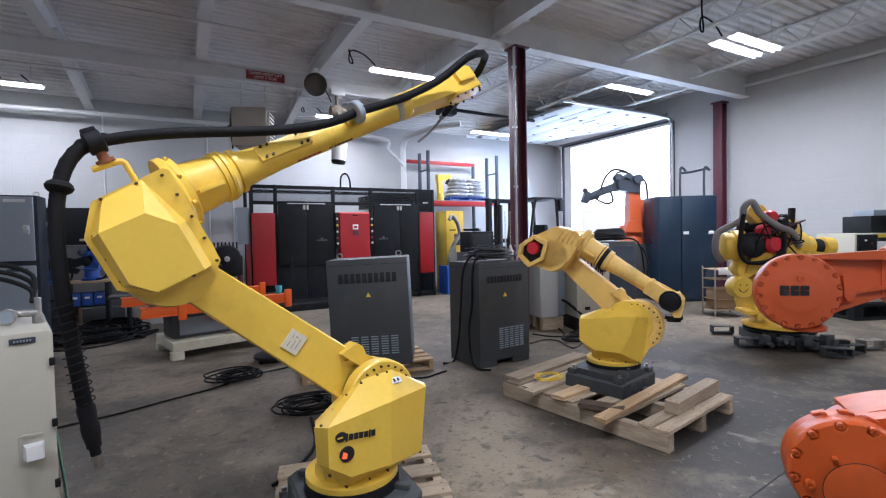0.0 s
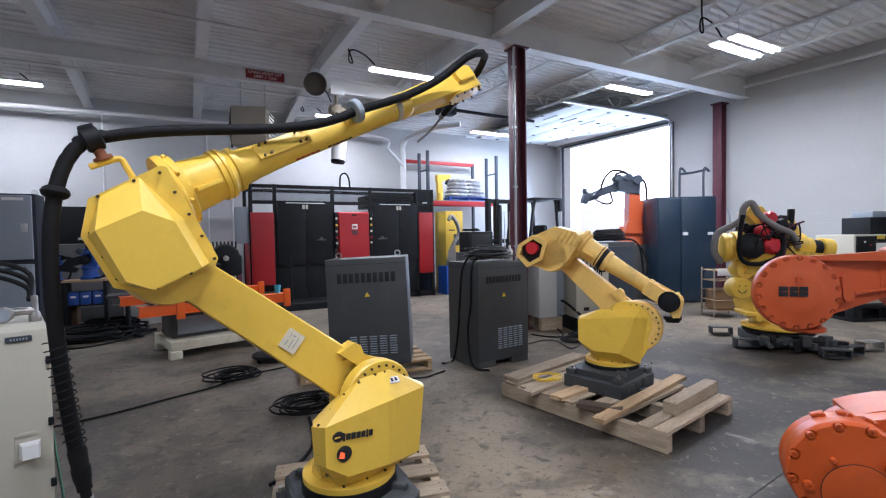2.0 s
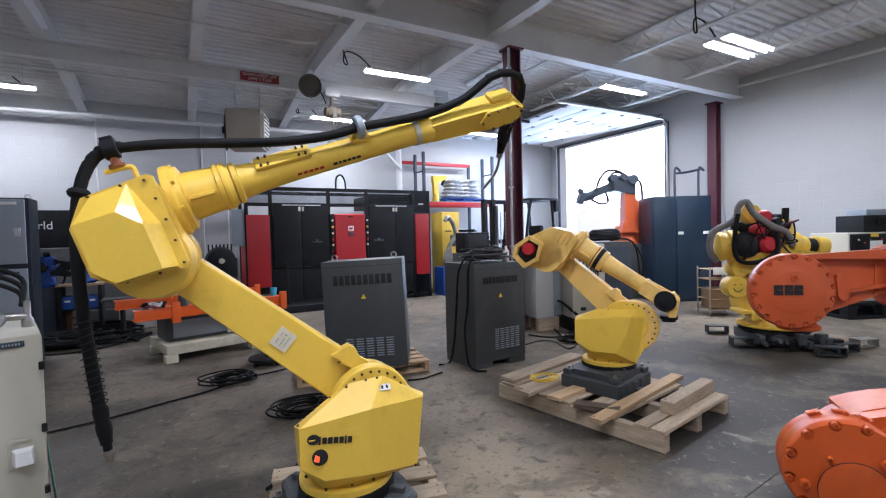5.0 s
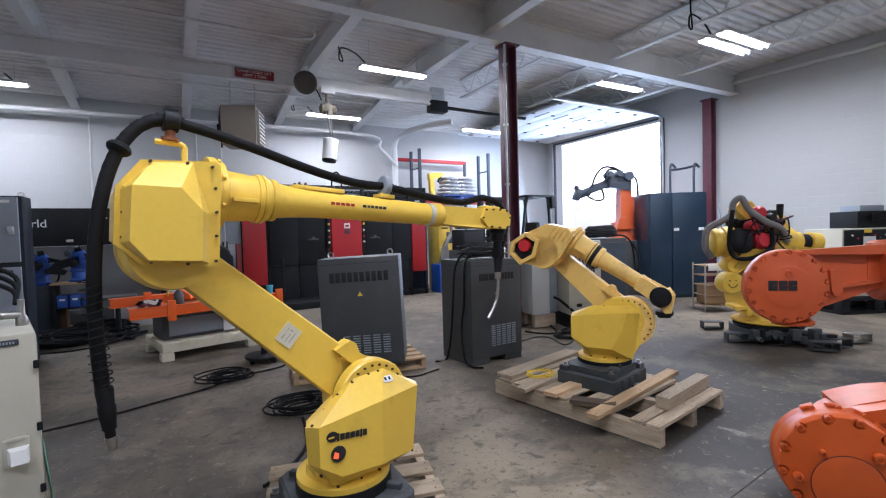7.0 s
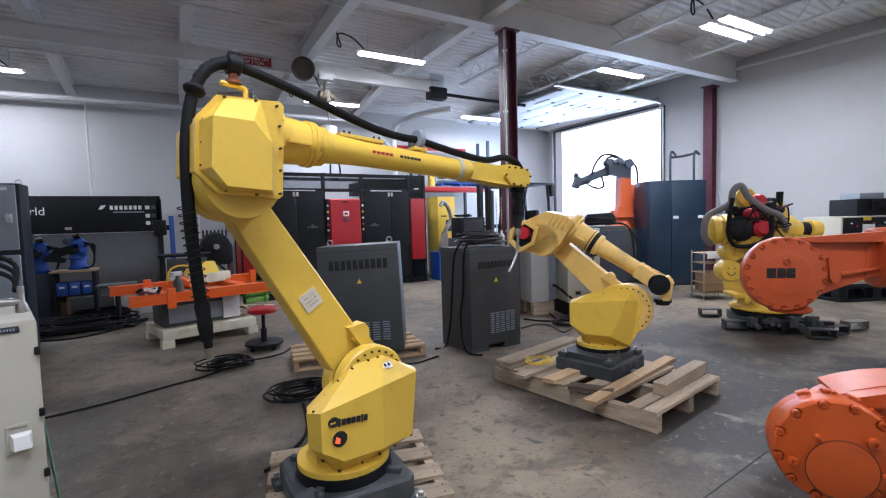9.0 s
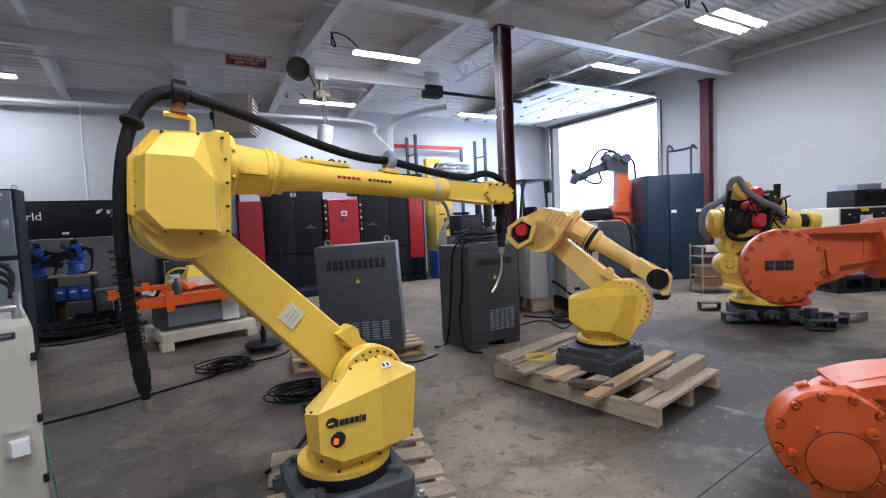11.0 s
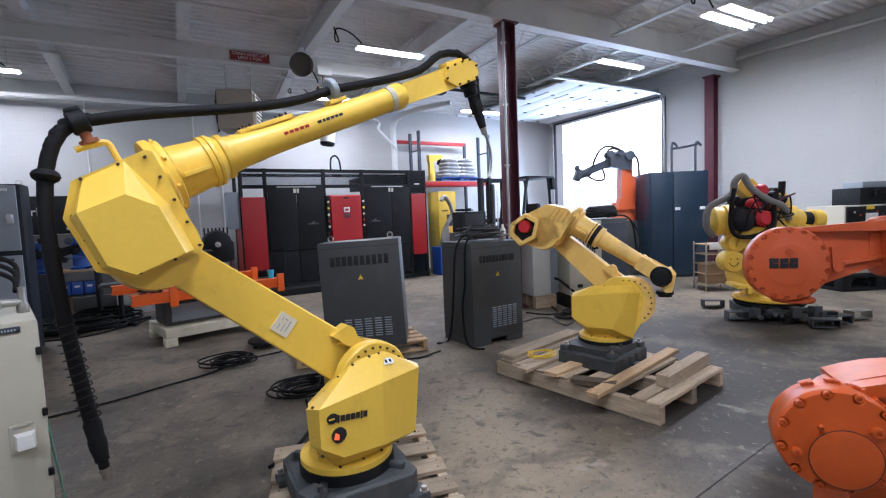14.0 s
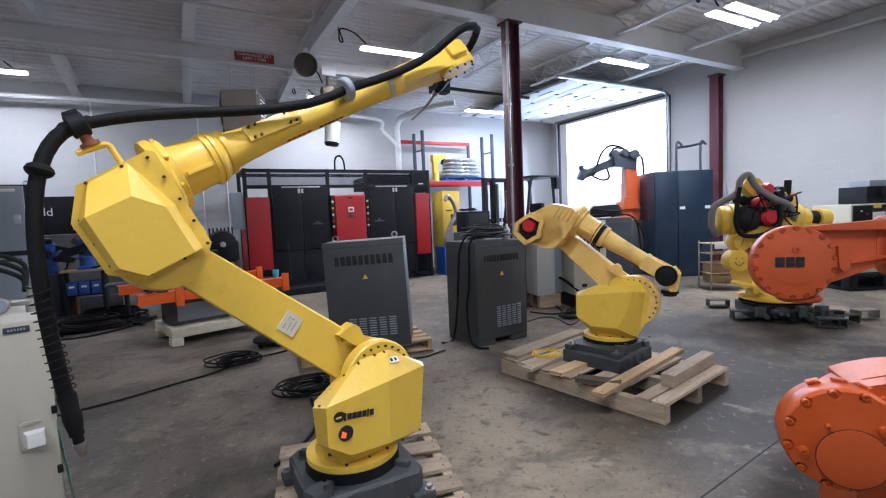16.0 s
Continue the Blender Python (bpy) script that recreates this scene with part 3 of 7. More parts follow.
    hull(bm, [(x, y, z) for y in (dy - 0.006, 0.106 + dy) for x, z in edge] + [(x * 0.94, y, z) for y in (dy - 0.013, 0.113 + dy) for x, z in edge])
    arm = part("upper_arm", bm, paint, rob, angle=18)
    bm = B()
    hull(bm, [(x, y, z) for y in (dy - 0.045, dy + 0.03) for x, z in ((0.075, 0.29), (0.16, 0.25), (0.165, 0.215), (0.14, 0.17), (0.08, 0.12))])
    hull(bm, [(x, y, z) for y in (dy - 0.035, dy + 0.02) for x, z in ((0.06, 0.24), (0.14, 0.2), (0.155, 0.06), (0.1, 0.08))])
    part("stop_block", bm, paint, arm)
    # elbow housing
    bm = B()
    lathe(bm, (0, 0.1, 0), (0, -1, 0), [(0, 0.14), (0.02, 0.155), (0.15, 0.158), (0.155, 0.15), (0.2, 0.15), (0.205, 0.158), (0.24, 0.155), (0.3, 0.145)], 40)
    if small:
        hull(bm, [(x, y, z) for y in (-0.2, 0.12) for x, z in ((-0.27, -0.07), (-0.23, 0.05), (-0.1, 0.24), (0.08, 0.3), (0.16, 0.27), (0.16, 0.04), (0.05, -0.12), (-0.12, -0.19), (-0.24, -0.15))])
    else:
        hull(bm, [(x, y, z) for y in (-0.19, 0.12) for x, z in ((-0.1, 0.285), (0.11, 0.3), (0.14, 0.24), (0.14, -0.03), (0.1, -0.055), (-0.085, -0.05), (-0.165, 0.02), (-0.165, 0.195))])
    elb = part("elbow_housing", bm, paint, rob, angle=25)
    ax = lengths[1] + 0.028
    bm = B()
    lathe(bm, (0.13, 0, ax), (1, 0, 0), [(0, 0.15), (0.012, 0.152), (0.028, 0.152), (0.04, 0.138), (0.06, 0.138), (0.066, 0.125)], 40)
    for k in range(8):
        a = math.radians(45 * k + 20)
        c = Vector((0.168, 0.142 * math.cos(a), ax + 0.142 * math.sin(a)))
        cyl(bm, c, c + Vector((0.012, 0, 0)), 0.009, seg=8)
    part("forearm_flange", bm, paint, elb)
    bm = B()
    lathe(bm, (0.19, 0, ax), (1, 0, 0), [(0, 0.106), (0.02, 0.106), (0.12, 0.097), (0.134, 0.097), (0.136, 0.105), (0.15, 0.105), (0.153, 0.099), (0.157, 0.099), (0.16, 0.105), (0.172, 0.104), (0.182, 0.095), (0.195, 0.088)], 40)
    box(bm, (0.26, -0.11, ax - 0.02), (0.1, 0.03, 0.018), None, 0.004)
    part("forearm_neck", bm, paint, elb)
    if not small:
        bm = B()
        fl = [(-0.115, 0.288), (0.113, 0.312), (0.13, 0.3), (0.134, -0.05), (0.12, -0.064), (-0.105, -0.062), (-0.184, 0.008), (-0.184, 0.192)]
        hull(bm, [(x, y, z) for x, z in fl for y in (-0.215, -0.245)])
        part("cover_flange", bm, paint, elb, angle=20)
        bm = B()
        hull(bm, [(x, -0.243, z) for x, z in ((-0.085, 0.285), (0.04, 0.3), (0.098, 0.12), (0.1, -0.052), (-0.095, -0.052), (-0.168, 0.012), (-0.17, 0.185))] +
             [(-0.148, -0.33, 0.193), (-0.012, -0.33, 0.198), (0.055, -0.33, 0.128), (0.058, -0.33, -0.043), (-0.097, -0.33, -0.042), (-0.15, -0.33, 0.018)])
        part("elbow_cover", bm, paint, elb, angle=10)
        bolts(elb, [(-0.09, -0.247, 0.285), (0.02, -0.247, 0.293), (0.1, -0.247, 0.29), (0.112, -0.247, 0.215), (0.118, -0.247, 0.13), (0.12, -0.247, 0.045), (0.12, -0.247, -0.045), (0.03, -0.247, -0.056),
                     (-0.08, -0.247, -0.05), (-0.163, -0.247, 0.03), (-0.163, -0.247, 0.11), (-0.16, -0.247, 0.19)], (0, -1, 0), 0.0055)
    else:
        bm = B()
        prism(bm, [(-0.25, -0.06), (-0.2, 0.05), (-0.09, 0.06), (-0.06, -0.06), (-0.12, -0.16), (-0.22, -0.14)], -0.204, -0.199)
        part("motor_recess", bm, BLACK, elb)
        bm = B()
        lathe(bm, (-0.165, -0.2, -0.03), (0, -1, 0), [(0, 0.06), (0.03, 0.06), (0.045, 0.05)], 24)
        part("motor_cap", bm, MOTOR_RED, elb, "red motor end cap")
        rim = [(-0.265, -0.065), (-0.205, 0.065), (-0.08, 0.07), (-0.04, -0.06), (-0.11, -0.18), (-0.235, -0.15)]
        for i in range(len(rim)):
            (x0, za), (x1, zb) = rim[i], rim[(i + 1) % len(rim)]
            d = Vector((x1 - x0, 0, zb - za))
            bm = B()
            box(bm, ((x0 + x1) / 2, -0.225, (za + zb) / 2), (d.length + 0.02, 0.07, 0.035), roty(-math.degrees(math.atan2(d.z, d.x))), 0.006)
            part("guard_bar", bm, paint, elb)
        for k in range(5):
            boxpart("rib", (-0.02 + 0.04 * k, -0.2, 0.2 + 0.012 * k), (0.014, 0.03, 0.12), paint, elb, bev=0.006)
    # forearm and wrist
    d4 = lengths[2]
    zf = 0.028
    bm = B()
    if small:
        lathe(bm, (0.385, 0, zf), (1, 0, 0), [(0, 0.094), (0.05, 0.097), (0.055, 0.08), (0.2, 0.07), (0.3, 0.066), (d4 - 0.6, 0.064), (d4 - 0.595, 0.075), (d4 - 0.57, 0.076), (d4 - 0.56, 0.07), (d4 - 0.52, 0.072), (d4 - 0.5, 0.055)], 32)
    else:
        lathe(bm, (0.387, 0, zf), (1, 0, 0), [(0, 0.086), (0.005, 0.092), (0.025, 0.092), (0.03, 0.078), (0.1, 0.07), (0.2, 0.064), (0.3, 0.062), (0.9, 0.06), (0.93, 0.068), (0.97, 0.068), (0.985, 0.06)], 32)
    fore = part("forearm", bm, paint, rob, angle=30)
    if small:
        bm = B()
        lathe(bm, (0.33, 0, zf), (1, 0, 0), [(0, 0.103), (0.07, 0.103)], 32)
        part("black_collar", bm, BLACK, fore)
        bm = B()
        for s in (-1, 1):
            hull(bm, [(d4 - 0.2, s * 0.06, zf - 0.06), (d4 - 0.2, s * 0.06, zf + 0.06), (d4 - 0.2, s * 0.09, zf - 0.06), (d4 - 0.2, s * 0.09, zf + 0.06), (d4 + 0.07, s * 0.05, zf - 0.08), (d4 + 0.07, s * 0.05, zf + 0.08), (d4 + 0.07, s * 0.1, zf - 0.06), (d4 + 0.07, s * 0.1, zf + 0.06)])
        box(bm, (d4 - 0.17, 0, zf), (0.1, 0.15, 0.12), None, 0.02)
        wr = part("wrist_fork", bm, paint, fore)
        bm = B()
        lathe(bm, (d4, -0.1, zf), (0, -1, 0), [(0, 0.085), (0.02, 0.085), (0.024, 0.078), (0.02, 0.07), (0.028, 0.066), (0.032, 0.05)], 28)
        part("wrist_cap", bm, BLACK, fore)
        bm = B()
        hull(bm, [(d4 + x, y, zf + z) for y in (-0.085, 0.085) for x, z in ((0.02, 0.09), (0.09, 0.06), (0.14, -0.07), (0.1, -0.1), (0.0, -0.06), (-0.03, 0.02))])
        part("wrist_bracket", bm, paint, fore)
        bm = B()
        lathe(bm, (d4 + 0.09, 0, zf - 0.1), (0.54, 0, -0.84), [(0, 0.07), (0.03, 0.07), (0.032, 0.055), (0.05, 0.055), (0.052, 0.03)], 24)
        part("tool_flange", bm, BLACK, fore)
    else:
        bm = B()
        hull(bm, [(x, y, z + zf) for x, wy, h in ((1.36, 0.05, 0.052), (1.62, 0.058, 0.054), (1.66, 0.066, 0.057)) for y in (-wy, wy) for z in (-h, h)] +
             [(x, y, z + zf) for y in (-0.068, 0.068) for x, z in ((1.85, 0.065), (1.91, 0.03), (1.9, -0.03), (1.86, -0.055), (1.7, -0.06))])
        part("wrist", bm, paint, fore, angle=16)
        bm = B()
        hull(bm, [(x, y, z + zf) for y in (-0.066, -0.079) for x, z in ((1.67, 0.06), (1.84, 0.068), (1.9, 0.03), (1.885, -0.03), (1.85, -0.052), (1.7, -0.055), (1.635, 0.0))])
        part("wrist_cover", bm, paint, fore, angle=20)
        bolts(fore, [(1.67, -0.079, 0.08), (1.73, -0.079, 0.085), (1.79, -0.079, 0.088), (1.85, -0.079, 0.085), (1.885, -0.079, 0.045), (1.86, -0.079, -0.015), (1.79, -0.079, -0.022), (1.72, -0.079, -0.02), (1.645, -0.079, 0.03)], (0, -1, 0), 0.006)
        bm = B()
        box(bm, (1.79, 0.015, zf + 0.07), (0.13, 0.08, 0.035), None, 0.012)
        part("wrist_cap", bm, paint, fore)
        bm = B()
        box(bm, (0.62, 0, zf + 0.07), (0.25, 0.07, 0.02), None, 0.005)
        part("top_plate", bm, paint, fore)
        bolts(fore, [(x, y, zf + 0.08) for x in (0.52, 0.55, 0.69, 0.72) for y in (-0.025, 0.025)], (0, 0, 1), 0.006)
        bm = B()
        lathe(bm, (1.27, 0, zf), (1, 0, 0), [(0, 0.064), (0.004, 0.0655), (0.03, 0.0655), (0.034, 0.06)], 32)
        part("tape_band", bm, BEIGE, fore, "pale tape band")
        # welding gun
        bm = B()
        lathe(bm, (1.86, 0, zf - 0.05), (0, 0, -1), [(0, 0.052), (0.03, 0.052), (0.04, 0.042), (0.08, 0.042), (0.085, 0.028), (0.13, 0.028)], 20)
        box(bm, (1.87, 0, zf - 0.21), (0.056, 0.06, 0.07), None, 0.01)
        lathe(bm, (1.87, 0, zf - 0.24), (0, 0, -1), [(0, 0.028), (0.02, 0.03), (0.05, 0.026), (0.09, 0.022)], 16)
        gun = part("torch_mount", bm, BLACK, fore, "black welding torch mount")
        bm = B()
        tube(bm, [(1.87, 0, zf - 0.32), (1.875, 0, zf - 0.42), (1.865, 0, zf - 0.5), (1.83, 0, zf - 0.57), (1.79, 0, zf - 0.62)], 0.009, 10)
        lathe(bm, (1.87, 0, zf - 0.3), (0, 0, -1), [(0, 0.02), (0.07, 0.02), (0.075, 0.014)], 14)
        part("torch_neck", bm, STEEL, fore, "bright welding torch neck")
    return rob, dict(base=b, turret=tur, cover=cov, upper_arm=arm, elbow=elb, forearm=fore)


def frames_of(th, q2, q3, q4, a2, a3, zb=0.557, reach=0.1485):
    """Poses of turret, upper arm, elbow and forearm in the robot's space, from the joints in degrees."""
    z2 = zb
    t = rotz(th) @ Matrix.Translation((reach, 0, z2))
    a = t @ roty(q2)
    j3 = a @ Matrix.Translation((0, 0, a2))
    e = rotz(th).to_4x4()
    e.translation = j3.translation
    e = e @ roty(-q3)
    spin = Matrix.Translation((0, 0, 0.028)) @ Matrix.Rotation(radians(q4), 4, "X") @ Matrix.Translation((0, 0, -0.028))
    f = e @ Matrix.Translation((0, 0, a3)) @ spin
    return t, a, e, f


A2, A3, D4 = 1.1385, 0.188, 1.78
robot, RP = make_robot("welding_robot", "large yellow welding robot with a black cable hose, on a pallet", YELLOW, (0.7272, 2.262, 0.14), (A2, A3, D4))
# marks on the big robot
def on_cover(x, z):
    """A spot on the slanting front of the turret cover."""
    return (x, -0.2355 - (0.015 / 0.31) * (x + 0.345) - 0.002, z - 0.1 * (x + 0.3))


bm = B()
lathe(bm, (0, 0.003, 0), (0, -1, 0), [(0, 0.024), (0.006, 0.024)], 24)
part("emblem", bm, INK, RP["turret"], "black oval emblem", m=Matrix.Translation(on_cover(-0.288, -0.06)) @ rotz(-2.7) @ Matrix.Diagonal((1.1, 1, 0.9, 1)))
boxpart("emblem_slit", (0, 0, 0), (0.026, 0.007, 0.006), YELLOW, RP["turret"], rot=None, bev=0, m=Matrix.Translation(on_cover(-0.294, -0.062)) @ Matrix.Translation((0, -0.002, 0)))
for x, wd, h in ((-0.262, 0.008, 0.034), (-0.242, 0.019, 0.026), (-0.218, 0.019, 0.026), (-0.194, 0.019, 0.026), (-0.17, 0.018, 0.026), (-0.152, 0.007, 0.034), (-0.134, 0.018, 0.026)):
    boxpart("mark", (0, 0, 0), (wd, 0.006, h), INK, RP["turret"], "black printed mark", bev=0, m=Matrix.Translation(on_cover(x, -0.066)) @ rotz(-2.7) @ roty(5))
bm = B()
lathe(bm, (-0.263, -0.236, -0.142), (0, -1, 0), [(0, 0.034), (0.01, 0.034), (0.011, 0.028)], 24)
part("eye_hole", bm, INK, RP["turret"])
bm = B()
hull(bm, [(-0.29, -0.25, -0.152), (-0.268, -0.25, -0.16), (-0.264, -0.25, -0.138), (-0.282, -0.25, -0.126), (-0.29, -0.242, -0.152), (-0.268, -0.242, -0.16), (-0.264, -0.242, -0.138), (-0.282, -0.242, -0.126)])
part("indicator", bm, EYE_LIGHT, RP["turret"], "small orange glowing indicator")
boxpart("label", (0.045, -0.165, 0.098), (0.06, 0.034, 0.004), WHITE, RP["turret"], "small white label", rot=rotx(39))
for dx in (-0.012, 0.016):
    boxpart("mark", (0.045 + 0.8 * dx, -0.1675, 0.101), (0.009, 0.016, 0.004), INK, RP["turret"], rot=rotx(38), bev=0)
boxpart("label", (0.01, -0.0155, 0.515), (0.092, 0.005, 0.086), material("aged_sticker", (0.68, 0.62, 0.47), 0.5, vary=0.1), RP["upper_arm"], "faded instruction sticker", bev=0)
for dx, dz, sx, sz in ((-0.018, 0.02, 0.026, 0.004), (0.02, 0.02, 0.018, 0.003), (-0.012, -0.002, 0.04, 0.003), (0.0, -0.02, 0.05, 0.003), (0.024, 0.002, 0.005, 0.014)):
    boxpart("mark", (0.01 + dx, -0.0185, 0.515 + dz), (sx, 0.003, sz), GREY, RP["upper_arm"], bev=0)
for k, (x0, x1) in enumerate(((0.66, 0.68), (0.686, 0.706), (0.712, 0.732), (0.738, 0.758), (0.764, 0.784), (0.83, 0.85), (0.858, 0.87), (0.876, 0.894), (0.9, 0.918), (0.924, 0.94), (0.946, 0.966))):
    boxpart("mark", ((x0 + x1) / 2, -0.0605, 0.034), (x1 - x0, 0.005, 0.013), RED if k < 5 else INK, RP["forearm"], bev=0)
# bracket and clamps for the hose
bm = B()
tube(bm, [(0.05, -0.05, 0.28), (0.05, -0.05, 0.35), (0.045, -0.05, 0.388), (0.0, -0.05, 0.393), (-0.05, -0.05, 0.393)], 0.011, 8, 4)
part("hose_bracket", bm, YELLOW, RP["elbow"])
bm = B()
cyl(bm, (0.0, -0.05, 0.4), (0.0, -0.05, 0.413), 0.03, seg=16)
cyl(bm, (0.0, -0.05, 0.413), (0.0, -0.05, 0.445), 0.018, seg=14)
part("swivel", bm, RUSTY, RP["elbow"], "rusty swivel post")
bm = B()
lathe(bm, (-0.027, -0.05, 0.475), (1, 0, 0), [(0, 0.036), (0.004, 0.041), (0.05, 0.041), (0.054, 0.036)], 20)
box(bm, (0.0, -0.05, 0.517), (0.045, 0.04, 0.016), None, 0.004)
part("hose_clamp", bm, BLACK, RP["elbow"])
bm = B()
lathe(bm, (0.975, 0, 0.155), (1, 0, 0), [(0, 0.048), (0.005, 0.054), (0.03, 0.054), (0.035, 0.048)], 24)
part("hose_ring", bm, GREY, RP["forearm"], "pale grey hose ring")
bm = B()
box(bm, (0.99, 0, 0.1), (0.09, 0.07, 0.02), None, 0.004)
cyl(bm, (0.99, 0, 0.1), (0.99, 0, 0.12), 0.02, seg=12)
part("ring_foot", bm, YELLOW, RP["forearm"])

NA, NB = 24, 34
seg_bm = B()
lathe(seg_bm, (0, 0, -0.05), (0, 0, 1), [(0, 0.014), (0.01, 0.0215), (0.02, 0.0225), (0.08, 0.0225), (0.09, 0.0215), (0.1, 0.014)], 18)
first = part("hose_section", seg_bm, RUBBER, robot, "black corrugated cable hose")
HOSE_A = [first] + [part("hose_section", first.data, None, robot, "black corrugated cable hose") for _ in range(NA - 1)]
seg_bm = B()
lathe(seg_bm, (0, 0, -0.055), (0, 0, 1), [(0, 0.013), (0.01, 0.0195), (0.02, 0.0205), (0.09, 0.0205), (0.1, 0.0195), (0.11, 0.013)], 18)
first = part("hose_section", seg_bm, RUBBER, robot, "black corrugated cable hose")
HOSE_B = [first] + [part("hose_section", first.data, None, robot, "black corrugated cable hose") for _ in range(NB - 1)]
bm = B()
lathe(bm, (0, 0, -0.02), (0, 0, 1), [(0, 0.026), (0.008, 0.036), (0.02, 0.041), (0.032, 0.036), (0.04, 0.026)], 20)
COLLAR = part("hose_collar", bm, RUBBER, robot, "bulging rubber collar")
bm = B()
lathe(bm, (0, 0, -0.02), (0, 0, 1), [(-0.0, 0.012), (0.002, 0.016), (0.03, 0.016), (0.032, 0.022), (0.045, 0.022), (0.047, 0.022), (0.08, 0.027), (0.11, 0.028), (0.115, 0.025), (0.17, 0.028), (0.18, 0.024)], 18)
HOSE_END = part("hose_end", bm, RUBBER, robot, "taped hose end with a steel plug")
bm = B()
lathe(bm, (0, 0, -0.06), (0, 0, 1), [(0, 0.012), (0.005, 0.015), (0.03, 0.015), (0.032, 0.019), (0.044, 0.019)], 14)
part("plug", bm, STEEL, HOSE_END, "bare steel plug")
bm = B()
pts = [(0.031 * math.cos(k * 0.7), 0.031 * math.sin(k * 0.7), 0.17 + 0.0031 * k) for k in range(13 * 9)]
tube(bm, pts, 0.0022, 5, 0)
SPRING = part("wire_coil", bm, BLACK, HOSE_END, "loose thin wire coil")

helper, HP = make_robot("small_robot", "yellow industrial robot folded up on a wooden pallet", YELLOW_PALE, (3.353, 2.94, 0.148), (0.87, 0.17, 1.016), small=True)
for key, m in zip(("turret", "upper_arm", "elbow", "forearm"), frames_of(-57.5, -47.6, -32.7, 0, 0.87, 0.17)):
    HP[key].matrix_basis = m
HP["turret"].data.materials[0] = HP["cover"].data.materials[0] = YELLOW
HP["base"].matrix_basis = rotz(12.3)


# ---- pallets and loose timber ----
bm = B()
cyl(bm, (0, 0, -0.003), (0, 0, 0.001), 0.0055, seg=8)
tmp = part("nail", bm, RUSTY)
NAIL = tmp.data
bpy.data.objects.remove(tmp)


def board(parent, a, b, width, thick, z, mat, name="board"):
    """A plank from a to b, lying with its underside at z."""
    a, b = Vector((*a, z + thick / 2)), Vector((*b, z + thick / 2))
    d = b - a
    bm = B()
    box(bm, (0, 0, 0), (d.length, width, thick), None, 0.004)
    for v in bm.verts:
        v.co += Vector((random.uniform(-0.004, 0.004), random.uniform(-0.003, 0.003), random.uniform(-0.0015, 0.0015)))
    ob = part(name, bm, mat, parent, m=Matrix.Translation((a + b) / 2) @ rotz(math.degrees(math.atan2(d.y, d.x))))
    if name == "board" and d.length > 0.6:
        for fx in (-0.5, 0.0, 0.5):
            for fy in (-0.25, 0.25):
                part("nail", NAIL, None, ob, m=Matrix.Translation((fx * (d.length - 0.07) + random.uniform(-0.01, 0.01), fy * width, thick / 2 + 0.0005)))
    return ob


def pallet(m, length, width, label, gaps, mat=None, zt=0.148, bottom=True):
    """Stringers along y, boards along x; gaps lists the places of the boards along y and their widths."""
    t = thing("pallet", m, label, "pallet", "wooden pallets")
    mat = mat or WOOD
    for x in (0.03, width / 2, width - 0.03):
        board(t, (x, 0), (x, length), 0.05 if bottom else 0.075, zt - (0.05 if bottom else 0.026), 0.026 if bottom else 0.002, mat, "stringer")
    for y, w in gaps:
        board(t, (0, y), (width, y), w, 0.022, zt - 0.022, mat)
    for y in (0.06, length / 2, length - 0.06) if bottom else ():
        board(t, (0, y), (width, y), 0.1, 0.022, 0.002, mat, "bottom_board")
    return t


P2 = pose(2.82, 2.01, 0, 0, 0, 9.5)
pallet(P2, 1.53, 1.07, "weathered wooden pallet with broken boards under a robot", [(0.05, 0.1), (0.17, 0.1), (0.42, 0.1), (0.6, 0.12), (0.82, 0.12), (1.02, 0.12), (1.25, 0.11), (1.42, 0.16)], bottom=False)


def loose(name, a, b, w, h, z, mat, label):
    t = thing(name, pose(a[0], a[1], z), label, "timber", "loose timber on the pallet")
    board(t, (0, 0), (b[0] - a[0], b[1] - a[1]), w, h, 0, mat)


loose("plank", (2.55, 2.36), (3.95, 2.68), 0.1, 0.035, 0.15, WOOD_NEW, "long pine plank lying across a pallet")
loose("timber_block", (3.11, 2.2), (3.87, 2.35), 0.1, 0.09, 0.15, WOOD, "short square timber block on a pallet")
loose("plank", (2.62, 2.86), (3.0, 2.93), 0.12, 0.03, 0.15, WOOD_NEW, "short fresh pine plank on a pallet")
loose("plank", (2.5, 3.08), (3.1, 3.2), 0.1, 0.03, 0.15, WOOD, "weathered plank on a pallet")
loose("plank", (2.62, 3.46), (3.76, 3.72), 0.17, 0.03, 0.15, WOOD, "wide weathered plank on a pallet")
loose("broken_board", (2.68, 2.68), (2.86, 2.4), 0.11, 0.035, 0.15, material("stained_board", (0.09, 0.062, 0.042), 0.8, vary=0.3, fine=60), "dark broken board on a pallet")

pallet(pose(0.227, 1.8, 0, 0, 0, -13), 1.2, 0.9, "weathered wooden pallet under the large robot", [(0.07, 0.13), (0.26, 0.13), (0.45, 0.13), (0.64, 0.13), (0.85, 0.13), (1.08, 0.14)], zt=0.14)
pallet(pose(1.02, 4.8, 0, 0, 0, -9), 0.66, 1.4, "small wooden pallet under a grey cabinet", [(0.06, 0.1), (0.22, 0.1), (0.4, 0.1), (0.6, 0.1)], mat=WOOD_NEW, zt=0.13)


